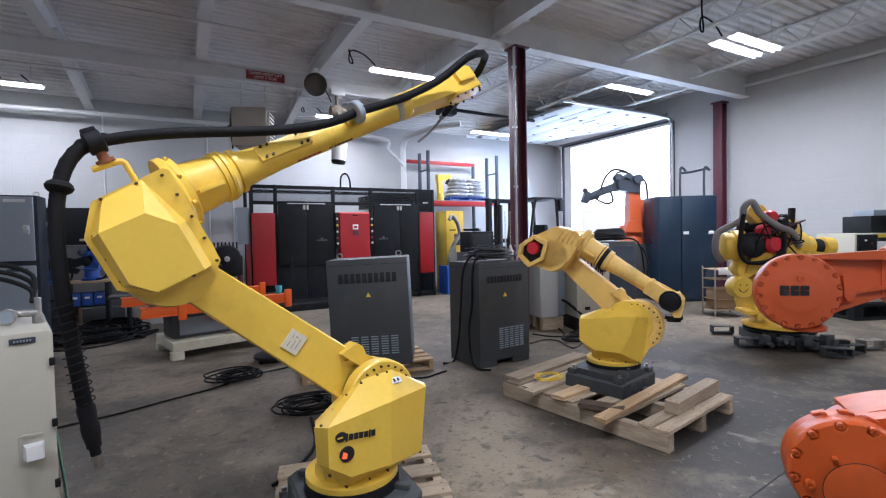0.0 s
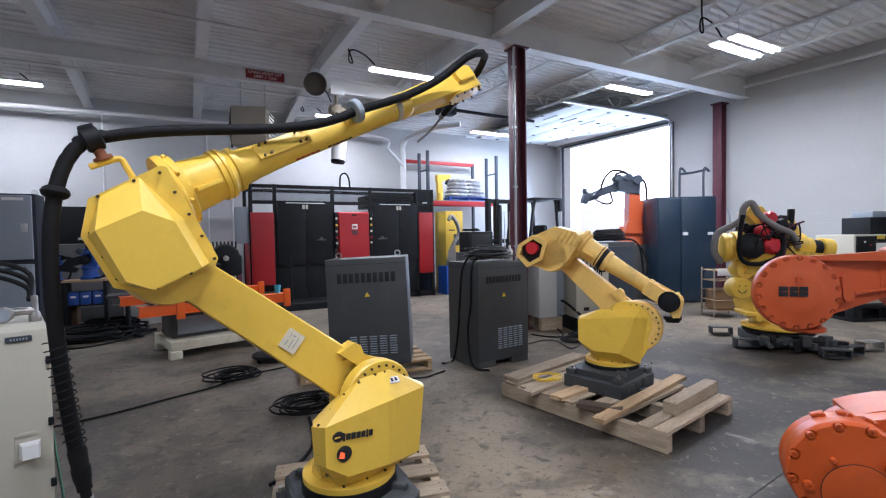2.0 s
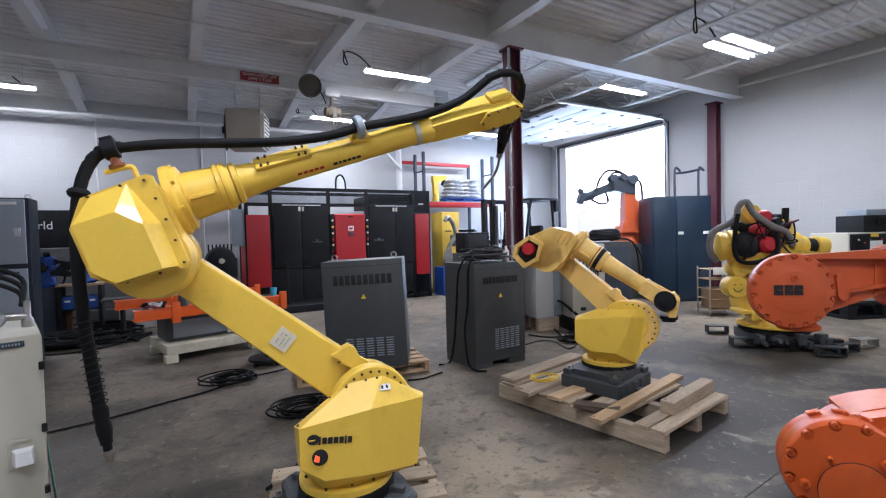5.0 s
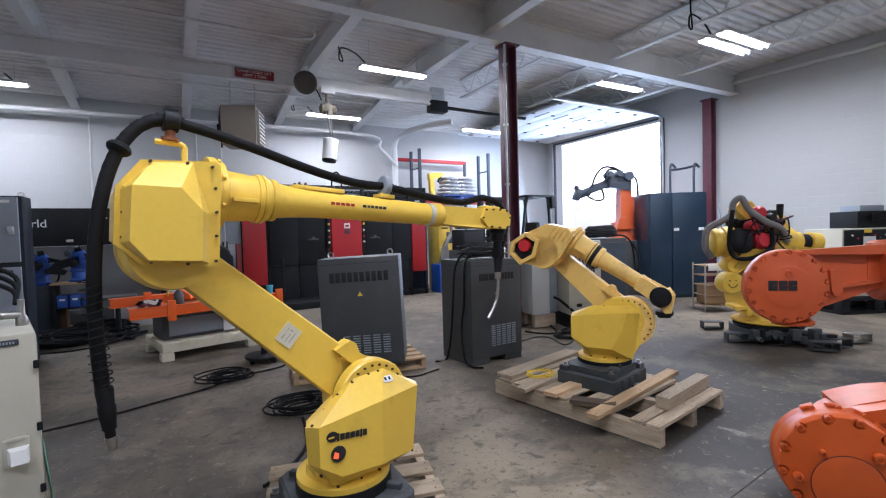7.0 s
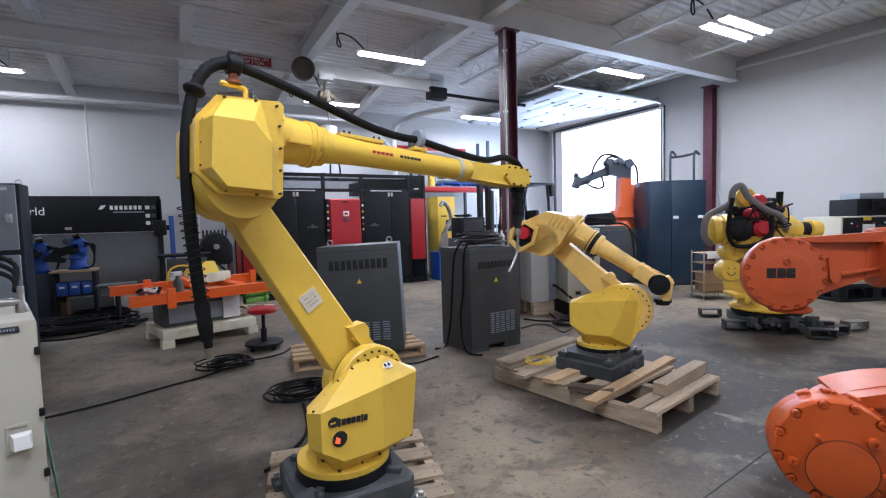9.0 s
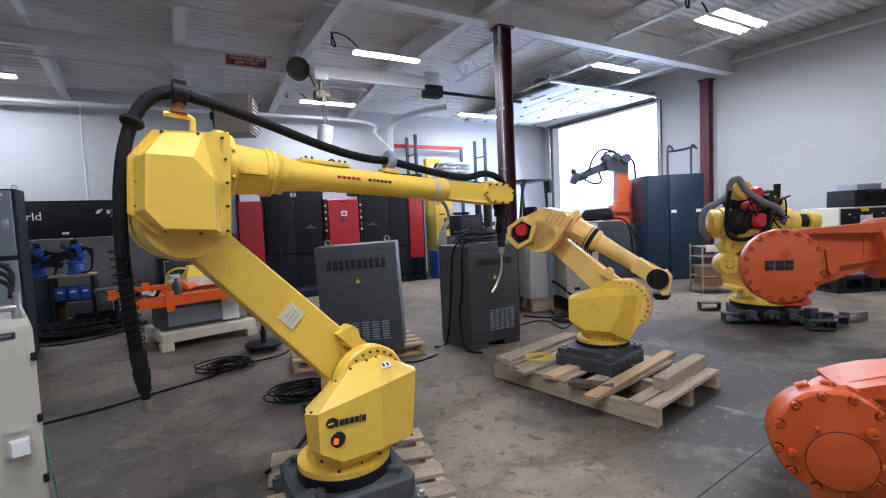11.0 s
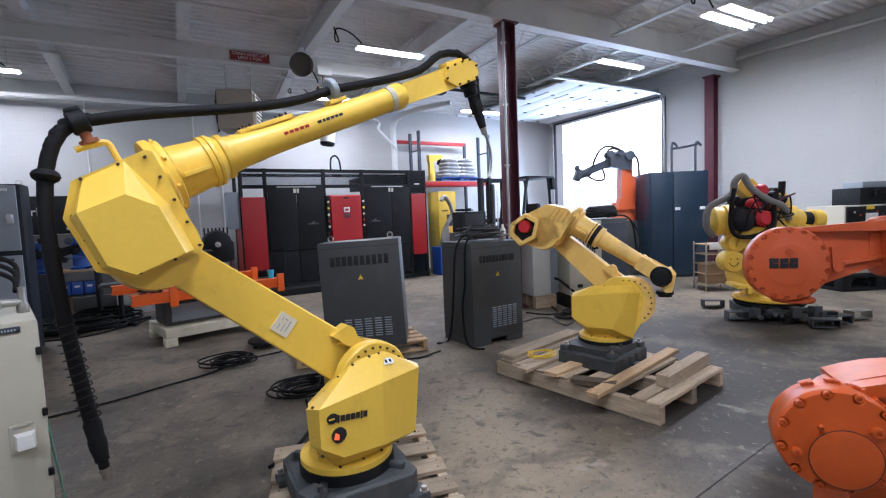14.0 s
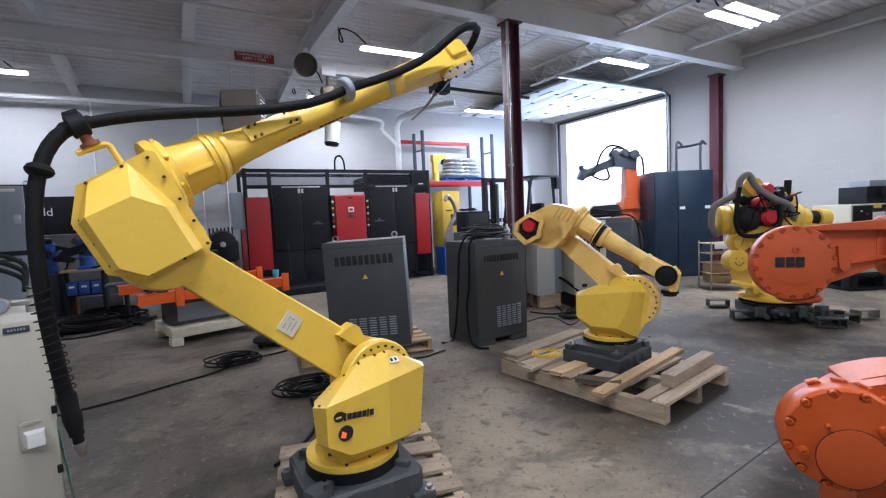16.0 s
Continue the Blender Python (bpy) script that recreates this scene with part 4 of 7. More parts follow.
def coil_points(r, turns, h, seed, squash=0.8, drift=0.15):
    rnd = random.Random(seed)
    pts = []
    for k in range(turns * 9):
        a = k / 9 * 2 * math.pi
        rr = r * (1 + drift * math.sin(k * 0.37 + seed) + rnd.uniform(-0.06, 0.06))
        pts.append((rr * math.cos(a) + drift * r * math.sin(a * 0.23), squash * rr * math.sin(a), 0.014 + h * k / (turns * 9) + rnd.uniform(0, 0.012)))
    return pts


def cable_coil(c, r, turns, h, label, wire=0.012, seed=1, squash=0.8, tail=None, mat=None, drift=0.15):
    bm = B()
    tube(bm, coil_points(r, turns, h, seed, squash, drift), wire, 6, 3)
    if tail:
        tube(bm, [Vector(p) - Vector(c) for p in tail], wire, 6, 5)
    ob = part("cable_coil", bm, mat or RUBBER, m=pose(*c))
    return tagged(ob, label, "cable")


def cable(pts, r, label, mat=None):
    bm = B()
    tube(bm, [Vector(p) - Vector(pts[0]) for p in pts], r, 7, 6)
    return tagged(part("cable", bm, mat or RUBBER, m=pose(*pts[0])), label, "cable")


cable_coil((2.84, 3.22, 0.18), 0.12, 4, 0.02, "thin yellow cord coiled on a pallet", 0.005, 5, 0.8, mat=AMBER)
cable_coil((0.47, 5.42, 0), 0.2, 8, 0.07, "black cable coiled on the concrete floor", 0.0085, 2, drift=0.28)
cable_coil((0.94, 4.1, 0), 0.22, 9, 0.09, "black cable coiled on the concrete floor", 0.0085, 3, drift=0.22)
cable([(-0.95, 4.78, 0.012), (-0.53, 4.88, 0.012), (-0.12, 5.05, 0.012), (0.25, 5.2, 0.012), (0.6, 5.45, 0.014), (1.05, 5.58, 0.012), (1.25, 5.9, 0.012)], 0.0095, "black cable lying across the concrete floor")
cable([(0.9, 3.9, 0.012), (0.81, 3.4, 0.012), (0.62, 3.1, 0.012), (0.45, 2.95, 0.02)], 0.012, "black cable lying on the concrete floor")
cable([(5.91, 6.97, 0.012), (5.46, 6.18, 0.012), (5.02, 5.43, 0.012), (4.75, 5.03, 0.012), (4.55, 5.10, 0.012), (4.45, 5.36, 0.012)], 0.012, "black cable looping over the concrete floor")
cable([(4.04, 4.92, 0.012), (4.34, 4.98, 0.012), (4.45, 4.82, 0.012), (4.33, 4.43, 0.012), (4.72, 4.62, 0.012)], 0.01, "grey-black lead lying on the concrete floor", LEAD)
cable([(4.95, 5.95, 0.012), (5.39, 6.04, 0.012), (5.72, 5.98, 0.012), (6.49, 6.48, 0.012), (7.32, 7.22, 0.012)], 0.01, "grey-black lead lying on the concrete floor", LEAD)
cable([(7.43, 8.31, 0.012), (6.78, 7.16, 0.012), (7.27, 7.26, 0.012), (8.17, 8.33, 0.012), (8.25, 8.71, 0.012), (6.32, 6.38, 0.012)], 0.01, "grey-black lead looping over the floor", LEAD)
cable([(2.05, 4.4, 0.012), (2.2, 4.36, 0.012), (2.35, 4.4, 0.014), (2.47, 4.42, 0.02)], 0.009, "thin black lead ending in a plug")


# ---- grey control cabinets ----
def control_cabinet(m, w, d, h, label, slots, vents, feet=True):
    """Front towards -y, foot at the middle of the front edge."""
    t = thing("control_cabinet", m, label, "electrical cabinet", "dark grey control cabinets")
    z0 = 0.07 if feet else 0.0
    bm = B()
    box(bm, (0, d / 2, (h + z0) / 2), (w, d, h - z0), None, 0.008)
    body = part("body", bm, CABINET, t)
    if feet:
        for sx in (-1, 1):
            boxpart("plinth", (sx * (w / 2 - 0.12), d / 2, 0.035), (0.24, d - 0.02, 0.072), CABINET, t)
        boxpart("plinth_rail", (0, d / 2, 0.055), (w - 0.48, d - 0.1, 0.03), SLOT, t)
    n, z, sw, sh = slots
    for k in range(n):
        x = (k - (n - 1) / 2) * sw * 1.38
        boxpart("vent_slot", (x, -0.002, z), (sw, 0.008, sh), SLOT, t, bev=0.001)
    cols, rows, x0, x1, za, zb = vents
    for i in range(cols):
        x = x0 + (x1 - x0) * (i + 0.5) / cols
        for j in range(rows):
            boxpart("vent_louvre", (x, -0.004, za + (zb - za) * j / (rows - 1)), ((x1 - x0) / cols * 0.72, 0.01, 0.008), GREY, t, rot=rotx(25), bev=0)
    bm = B()
    prism(bm, [(-0.028, 0), (0.028, 0), (0, 0.048)], -0.004, 0.002, Matrix.Translation((0, 0, slots[1] - 0.2)))
    part("warning_label", bm, AMBER, t, "small yellow warning triangle")
    for sx in (-1, 1):
        bm = B()
        tube(bm, [(sx * (w / 2 - 0.1) + 0.028 * math.cos(a), d * 0.45, h + 0.033 + 0.028 * math.sin(a)) for a in [math.pi * 2 * k / 12 for k in range(13)]], 0.008, 8, 0)
        part("lifting_eye", bm, STEEL, t)
    boxpart("lid_seam", (0, d / 2, h - 0.06), (w + 0.004, d + 0.004, 0.004), SLOT, t, bev=0)
    return t


cab1 = control_cabinet(Matrix.Translation((1.72, 4.66, 0.13)) @ rotz(-28) @ roty(-2.0), 0.84, 0.5, 1.13, "dark grey control cabinet tilted on a broken pallet", (10, 0.93, 0.045, 0.1), (5, 8, -0.22, 0.3, 0.13, 0.31), feet=False)
cab2 = control_cabinet(pose(3.2, 4.33, 0, 0, 0, 2), 0.71, 0.62, 1.17, "dark grey control cabinet with cables piled on top", (11, 0.98, 0.033, 0.075), (5, 10, -0.1, 0.27, 0.2, 0.42))
for k in range(5):
    cable_coil((3.18 + 0.03 * (k % 3), 4.6, 1.175 + 0.024 * k), 0.24 - 0.02 * k, 4, 0.07, "loose black cable bundle lying on a grey cabinet", 0.0085, 7 + 3 * k, 0.75, drift=0.4, mat=LEAD)
cable([(2.95, 4.5, 1.2), (2.9, 4.42, 1.24), (2.83, 4.42, 1.1), (2.83, 4.45, 0.7), (2.8, 4.47, 0.4), (2.78, 4.35, 0.05), (2.9, 4.2, 0.012)], 0.012, "black cable hanging down a grey cabinet")
cable([(3.05, 4.5, 1.2), (2.9, 4.5, 1.26), (2.81, 4.58, 1.1), (2.79, 4.62, 0.7), (2.8, 4.7, 0.3), (2.76, 4.75, 0.012), (2.6, 4.72, 0.012)], 0.012, "black cable hanging down a grey cabinet")
bm = B()
lathe(bm, (0, 0, 0), (0, 0, 1), [(0, 0.03), (0.005, 0.033), (0.12, 0.033), (0.15, 0.014), (0.18, 0.014)], 16)
tagged(part("bottle", bm, WHITE, m=pose(3.42, 4.5, 1.172)), "clear plastic bottle standing on a grey cabinet", "bottle")


# ---- beige cabinet close by ----
t = thing("beige_cabinet", pose(-0.48, 2.65, 0, 0, 0, 14) @ pose(-0.43, 0, 0), "beige welding power cabinet with a rotary switch", "electrical cabinet")
bm = B()
box(bm, (0, 0.35, 0.56), (0.86, 0.7, 1.12), None, 0.02)
part("body", bm, BEIGE, t)
boxpart("name_plate", (0.33, -0.003, 1.085), (0.085, 0.006, 0.025), NAVY, t, "dark blue name plate")
for k in range(6):
    boxpart("mark", (0.305 + 0.01 * k, -0.008, 1.085), (0.006, 0.003, 0.009), GREY, t, bev=0)
for z in (0.98, 0.71, 0.44, 0.17):
    boxpart("hinge", (0.423, -0.004, z), (0.02, 0.02, 0.034), BLACK, t)
bm = B()
box(bm, (0.345, -0.004, 0.62), (0.085, 0.008, 0.12), None, 0.003)
box(bm, (0.345, -0.012, 0.68), (0.06, 0.012, 0.014), None, 0.002)
part("switch_plate", bm, BEIGE, t)
bm = B()
hull(bm, [(0.315, -0.01, 0.58), (0.385, -0.01, 0.58), (0.315, -0.01, 0.645), (0.385, -0.01, 0.645), (0.325, -0.06, 0.585), (0.38, -0.06, 0.585), (0.325, -0.05, 0.64), (0.375, -0.05, 0.64)])
part("switch_handle", bm, WHITE, t, "white rotary switch handle")
t = thing("regulator", pose(-0.68, 2.9, 1.12), "chrome gas regulator with black hoses on a beige cabinet", "gas regulator")
bm = B()
lathe(bm, (0, -0.03, 0.045), (0, -1, 0), [(0, 0.034), (0.03, 0.036), (0.035, 0.032)], 20)
lathe(bm, (-0.1, 0, 0.055), (0, -1, 0), [(0, 0.03), (0.05, 0.032), (0.055, 0.026)], 20)
cyl(bm, (-0.14, 0, 0.05), (0.1, 0, 0.05), 0.018, seg=12)
lathe(bm, (0.1, 0, 0), (0, 0, 1), [(0, 0.024), (0.03, 0.024), (0.05, 0.014), (0.12, 0.014)], 14)
part("body", bm, STEEL, t)
bm = B()
lathe(bm, (0, -0.064, 0.045), (0, -1, 0), [(0, 0.029), (0.004, 0.029)], 18)
part("dial", bm, GREY, t)
for k in range(3):
    bm = B()
    tube(bm, [(0.08, 0.0, 0.1), (0.06, 0.05 + 0.03 * k, 0.16 + 0.03 * k), (-0.06, 0.03, 0.22 + 0.03 * k), (-0.2, 0.05, 0.2), (-0.3 - 0.04 * k, 0.1, 0.05)], 0.011, 7, 6)
    part("hose", bm, RUBBER, t)
t = thing("glass_sheet", pose(-0.47, 2.72, 0, 0, -5, 14), "greenish plastic sheet leaning against a beige cabinet", "sheet")
boxpart("sheet", (0.03, 0.2, 0.33), (0.006, 0.5, 0.66), material("green_acrylic", (0.12, 0.3, 0.22), 0.2, vary=0.05), t)


# ---- tall enclosures ----
t = thing("enclosure", pose(-1.68, 7.5, 0), "tall light grey electrical enclosure with dark sides", "electrical cabinet")
bm = B()
box(bm, (-0.165, 0.21, 1.04), (0.62, 0.42, 2.08), None, 0.01)
part("body", bm, material("midnight_enamel", (0.012, 0.016, 0.024), 0.5, vary=0.1, gloss=0.3), t)
for z0, z1 in ((1.28, 2.06), (0.2, 1.22)):
    d = boxpart("enclosure_door", (-0.17, -0.02, (z0 + z1) / 2), (0.56, 0.04, z1 - z0), GREY, t, bev=0.008)
    bm = B()
    box(bm, (0.04, -0.05, z0 + 0.38), (0.06, 0.05, 0.11), None, 0.01)
    cyl(bm, (0.04, -0.07, z0 + 0.4), (0.04, -0.11, z0 + 0.4), 0.025, seg=14)
    part("latch", bm, CHROME, d)
    boxpart("plate", (-0.06, -0.044, z1 - 0.05), (0.2, 0.006, 0.035), WHITE if z1 > 2 else NAVY, d)
for x in (-0.4, 0.1):
    bm = B()
    tube(bm, [(x + 0.03 * math.cos(a), 0.2, 2.11 + 0.03 * math.sin(a)) for a in [math.pi * 2 * k / 12 for k in range(13)]], 0.008, 8, 0)
    part("lifting_eye", bm, STEEL, t)


# ---- black cell panel and what stands before it ----
t = thing("cell_panel", pose(-1.3, 10.8, 0), "black welding cell front panel with white lettering", "machine panel")
boxpart("upper_panel", (0, 0, 1.78), (2.3, 0.06, 0.68), BLACK, t, bev=0.01)
boxpart("lower_panel", (0, 0.04, 0.85), (2.25, 0.04, 1.16), material("dusty_grey_sheet", (0.13, 0.13, 0.13), 0.55, vary=0.15, dirt=(0.2, 0.2, 0.2), dirt_amount=0.4, dirt_scale=1.5), t)
for x in (-1.12, 1.12):
    boxpart("post", (x, 0.02, 1.0), (0.09, 0.1, 2.12), BLACK, t)
boxpart("base_beam", (0, 0.02, 0.13), (2.3, 0.2, 0.26), CABINET, t)
lettering("lettering", "rld", 0.2, WHITE, t, pose(-0.72, -0.034, 1.84, 90), "white painted lettering")
for k in range(7):
    boxpart("mark", (0.36 + 0.075 * k, -0.033, 1.9), (0.05, 0.006, 0.075), WHITE, t, bev=0)
bm = B()
prism(bm, [(0.16, 1.87), (0.22, 1.87), (0.28, 1.95), (0.2, 1.94)], -0.036, -0.03)
part("mark", bm, WHITE, t)
for k in range(12):
    boxpart("mark", (0.4 + 0.042 * k, -0.033, 1.815), (0.03, 0.006, 0.025), GREY, t, bev=0)
for z in (1.9, 1.74, 1.6):
    boxpart("label", (0.93, -0.033, z), (0.07, 0.006, 0.07), WHITE, t)
    boxpart("label", (1.03, -0.033, z), (0.08, 0.006, 0.07), CABINET, t)
boxpart("label", (-0.3, -0.033, 1.53), (0.1, 0.006, 0.045), BEIGE, t)

t = thing("lift_post", pose(0.02, 10.85, 0), "blue painted steel post beside a machine panel", "post")
boxpart("post", (0, 0, 0.88), (0.09, 0.12, 1.7), BLUE, t)
boxpart("foot", (0, 0, 0.015), (0.3, 0.3, 0.03), BLUE, t)
boxpart("motor_box", (-0.2, -0.02, 1.5), (0.22, 0.2, 0.3), BLACK, t, bev=0.03)
boxpart("bracket", (-0.08, 0, 1.5), (0.12, 0.08, 0.1), BLACK, t)


def blue_robot(m, label, plinth):
    """A small jointed robot; with plinth it stands on a blue box of that height, else with its foot at the origin."""
    t = thing("blue_robot", m, label, "industrial robot", "blue robots before the panel")
    z = plinth
    if plinth:
        boxpart("plinth", (0, 0, plinth / 2), (0.4, 0.36, plinth), NAVY, t, bev=0.015)
    bm = B()
    lathe(bm, (0.05, 0, z), (0, 0, 1), [(0, 0.14), (0.03, 0.15), (0.06, 0.11), (0.16, 0.1), (0.17, 0.13), (0.2, 0.13), (0.21, 0.06)], 20)
    part("foot", bm, BLUE, t)
    bm = B()
    hull(bm, [(0.05 + x, y, z + zz) for y in (-0.1, 0.1) for x, zz in ((-0.08, 0.18), (0.1, 0.2), (0.13, 0.42), (0.06, 0.5), (-0.08, 0.5), (-0.11, 0.4))])
    lathe(bm, (0.08, 0.12, z + 0.4), (0, -1, 0), [(0, 0.07), (0.02, 0.09), (0.22, 0.09), (0.26, 0.06)], 18)
    part("shoulder", bm, BLUE, t)
    bm = B()
    hull(bm, [(x, y, z + zz) for y in (-0.14, -0.05) for x, zz in ((0.08, 0.3), (0.08, 0.42), (-0.22, 0.34), (-0.3, 0.24), (-0.26, 0.18))])
    hull(bm, [(x, y, z + zz) for y in (-0.15, -0.03) for x, zz in ((-0.24, 0.27), (-0.36, 0.22), (-0.36, 0.16), (-0.12, 0.12), (-0.08, 0.18))])
    cyl(bm, (0.02, -0.1, z + 0.52), (0.1, -0.1, z + 0.54), 0.045, seg=14)
    part("forearm", bm, BLACK, t)
    for k, (x, zz, r) in enumerate(((0.0, 0.3, 0.06), (0.14, 0.3, 0.055), (-0.06, 0.46, 0.05))):
        bm = B()
        lathe(bm, (x, -0.1, z + zz), (0, -1, 0), [(0, r), (0.05, r), (0.06, r * 0.7)], 16)
        part("motor", bm, (BLACK, BLUE, NAVY)[k], t)
    for k in range(3):
        bm = B()
        tube(bm, [(0.1, -0.1, z + 0.45 - 0.05 * k), (0.22 + 0.03 * k, -0.14, z + 0.4), (0.28, -0.14, z + 0.22), (0.24, -0.12, z + 0.05), (0.1, -0.12, z + 0.02)], 0.014, 7, 5)
        part("hose", bm, RUBBER, t)


blue_robot(pose(-1.36, 9.52, 0.866), "small blue and black robot standing on a low bench", 0.0)
blue_robot(pose(-1.88, 9.75, 0, 0, 0, 8), "small blue and black robot on a dark plinth", 0.82)
t = thing("carton", pose(-1.67, 9.75, 0), "brown cardboard carton on the floor", "box")
boxpart("carton_body", (0, 0, 0.31), (0.3, 0.3, 0.62), material("dark_carton", (0.13, 0.075, 0.04), 0.8, vary=0.15), t)
boxpart("tape", (0, 0, 0.622), (0.3, 0.05, 0.003), BEIGE, t, bev=0)
t = thing("low_bench", pose(-1.36, 9.52, 0), "low bench with a pine top and blue bins under it", "bench")
boxpart("top", (0, 0, 0.85), (0.6, 0.42, 0.03), WOOD_NEW, t)
for sx in (-1, 1):
    boxpart("leg", (sx * 0.26, 0, 0.417), (0.05, 0.38, 0.835), BLACK, t)
for k in range(3):
    b = boxpart("bin", (-0.16 + 0.16 * k, -0.02, 0.57), (0.14, 0.3, 0.2), BLUE, t, bev=0.012)
    boxpart("bin_label", (-0.16 + 0.16 * k, -0.172, 0.6), (0.07, 0.004, 0.03), WHITE, b, bev=0)
boxpart("shelf", (0, 0, 0.46), (0.5, 0.36, 0.02), BLACK, t)
t = thing("white_box", pose(-0.6, 9.9, 0), "white carton on the floor by a panel", "box")
boxpart("carton_body", (0, 0, 0.25), (0.6, 0.3, 0.5), WHITE, t)
boxpart("tape", (0, 0, 0.502), (0.6, 0.05, 0.003), BEIGE, t, bev=0)
for k in range(7):
    cable_coil((-1.6 + 0.22 * (k % 4) + 0.1 * (k // 4), 8.75 + 0.3 * (k // 3) - 0.12 * (k % 3), 0.03 * (k // 2)), 0.34 + 0.03 * (k % 3), 6, 0.1, "tangled heap of black cables on the floor", 0.016, 20 + k, 0.7)
cable([(-1.9, 8.3, 0.012), (-1.2, 8.1, 0.012), (-0.6, 8.6, 0.012), (-0.4, 9.0, 0.012)], 0.014, "black cable lying across the concrete floor")

t = thing("tool_stand", pose(-0.75, 8.75, 0), "black steel stand with a spread foot and a grey box", "stand")
bm = B()
cyl(bm, (0, 0, 0.05), (0, 0, 0.62), 0.035, seg=12)
part("pole", bm, BLACK, t)
for k in range(4):
    a = math.radians(90 * k + 30)
    boxpart("leg", (0.2 * math.cos(a), 0.2 * math.sin(a), 0.035), (0.42, 0.05, 0.04), BLACK, t, rot=rotz(math.degrees(a)))
boxpart("top_plate", (0, 0, 0.64), (0.5, 0.4, 0.04), CABINET, t)

t = thing("frame_table", pose(0.2, 9.3, 0), "black steel bench frame with a grey shield", "bench")
for sx in (-1, 1):
    for sy in (-1, 1):
        boxpart("leg", (sx * 0.33, sy * 0.25, 0.5), (0.05, 0.05, 1.0), BLACK, t)
boxpart("top", (0, 0, 1.02), (0.8, 0.6, 0.04), BLACK, t)
boxpart("shield", (0.02, -0.28, 0.85), (0.6, 0.012, 0.26), CABINET, t)
boxpart("shelf", (0, 0, 0.5), (0.7, 0.5, 0.03), BLACK, t)
for k, mt in enumerate((WHITE, CARD, STEEL)):
    bm = B()
    lathe(bm, (-0.2 + 0.2 * k, -0.1, 0.515), (0, 0, 1), [(0, 0.06), (0.12, 0.06), (0.15, 0.03), (0.2, 0.025)], 14)
    tagged(part("bottle", bm, mt, m=pose(0.2, 9.3, 0)), "small container standing on a bench shelf", "bottle")

# ---- orange fixture on its cream base ----
FX = pose(0.34, 7.15, 0, 0, 0, 14)
t = thing("weld_fixture", FX, "orange steel welding fixture on a cream machine base", "machine")
bm = B()
box(bm, (0, 0.1, 0.16), (1.15, 0.9, 0.12), None, 0.012)
for sx in (-1, 1):
    box(bm, (sx * 0.52, -0.3, 0.05), (0.14, 0.14, 0.1), None, 0.012)
    box(bm, (sx * 0.52, 0.45, 0.05), (0.14, 0.14, 0.1), None, 0.012)
part("base_frame", bm, CREAM, t)
boxpart("body", (-0.05, 0.1, 0.38), (0.95, 0.5, 0.3), CABINET, t, bev=0.02)
boxpart("body_panel", (-0.1, -0.155, 0.38), (0.7, 0.02, 0.22), GREY, t)
boxpart("side_plate", (0.3, -0.21, 0.45), (0.22, 0.02, 0.4), WHITE, t)
boxpart("table_plate", (0.1, 0.15, 0.6), (1.3, 0.8, 0.03), CREAM, t)
for y, x0, x1, z in ((-0.545, -0.94, 0.85, 0.66), (0.6, -0.95, 0.95, 0.68)):
    bm = B()
    box(bm, ((x0 + x1) / 2, y, z + 0.055), (x1 - x0, 0.16, 0.012), None, 0.003)
    box(bm, ((x0 + x1) / 2, y, z - 0.055), (x1 - x0, 0.16, 0.012), None, 0.003)
    box(bm, ((x0 + x1) / 2, y - 0.06, z), (x1 - x0, 0.014, 0.1), None, 0.003)
    part("orange_beam", bm, ORANGE_BRIGHT, t)
    for x in (x0 + 0.42, x1 - 0.05):
        boxpart("stop_plate", (x, y - 0.08, z), (0.09, 0.04, 0.24), ORANGE_BRIGHT, t)
for x in (-0.55, 0.45):
    boxpart("cross_beam", (x, 0.02, 0.655), (0.14, 1.15, 0.08), ORANGE_BRIGHT, t)
bm = B()
hull(bm, [(-0.2, -0.2, 0.72), (0.1, 0.3, 0.72), (-0.2, 0.3, 0.72), (-0.2, -0.2, 0.78), (-0.15, 0.3, 0.82), (-0.2, 0.3, 0.82)])
part("gusset", bm, ORANGE_BRIGHT, t)
bm = B()
box(bm, (0.25, 0.35, 0.78), (0.5, 0.14, 0.12), rotz(12), 0.02)
lathe(bm, (0.0, 0.35, 0.72), (0, 0, 1), [(0, 0.05), (0.12, 0.05), (0.13, 0.03), (0.2, 0.03)], 16)
part("clamp_unit", bm, CREAM, t)
bm = B()
hull(bm, [(-0.1, 0.2, 0.84), (0.34, 0.28, 0.84), (0.34, 0.55, 0.84), (-0.1, 0.5, 0.84), (-0.02, 0.36, 0.98), (0.32, 0.42, 0.98), (0.32, 0.54, 0.99), (-0.02, 0.48, 0.99)])
part("yellow_hood", bm, AMBER, t, "yellow sheet metal hood")
boxpart("drive_box", (0.14, 0.32, 0.77), (0.52, 0.22, 0.13), CREAM, t, rot=rotz(8), bev=0.02)
for k in range(4):
    boxpart("vent_slot", (-0.02 + 0.1 * k, 0.2 + 0.014 * k, 0.77), (0.05, 0.02, 0.05), SLOT, t, rot=rotz(8), bev=0)
boxpart("plate_stem", (0.12, 0.58, 0.78), (0.05, 0.03, 0.26), STEEL, t)
for k in range(3):
    bm = B()
    tube(bm, [(-0.3 + 0.2 * k, 0.5, 0.72), (-0.25 + 0.2 * k, 0.45, 0.92), (-0.05 + 0.2 * k, 0.42, 0.95), (0.1 + 0.2 * k, 0.4, 0.78)], 0.014, 7, 5)
    part("hose", bm, AMBER if k == 0 else RUBBER, t)
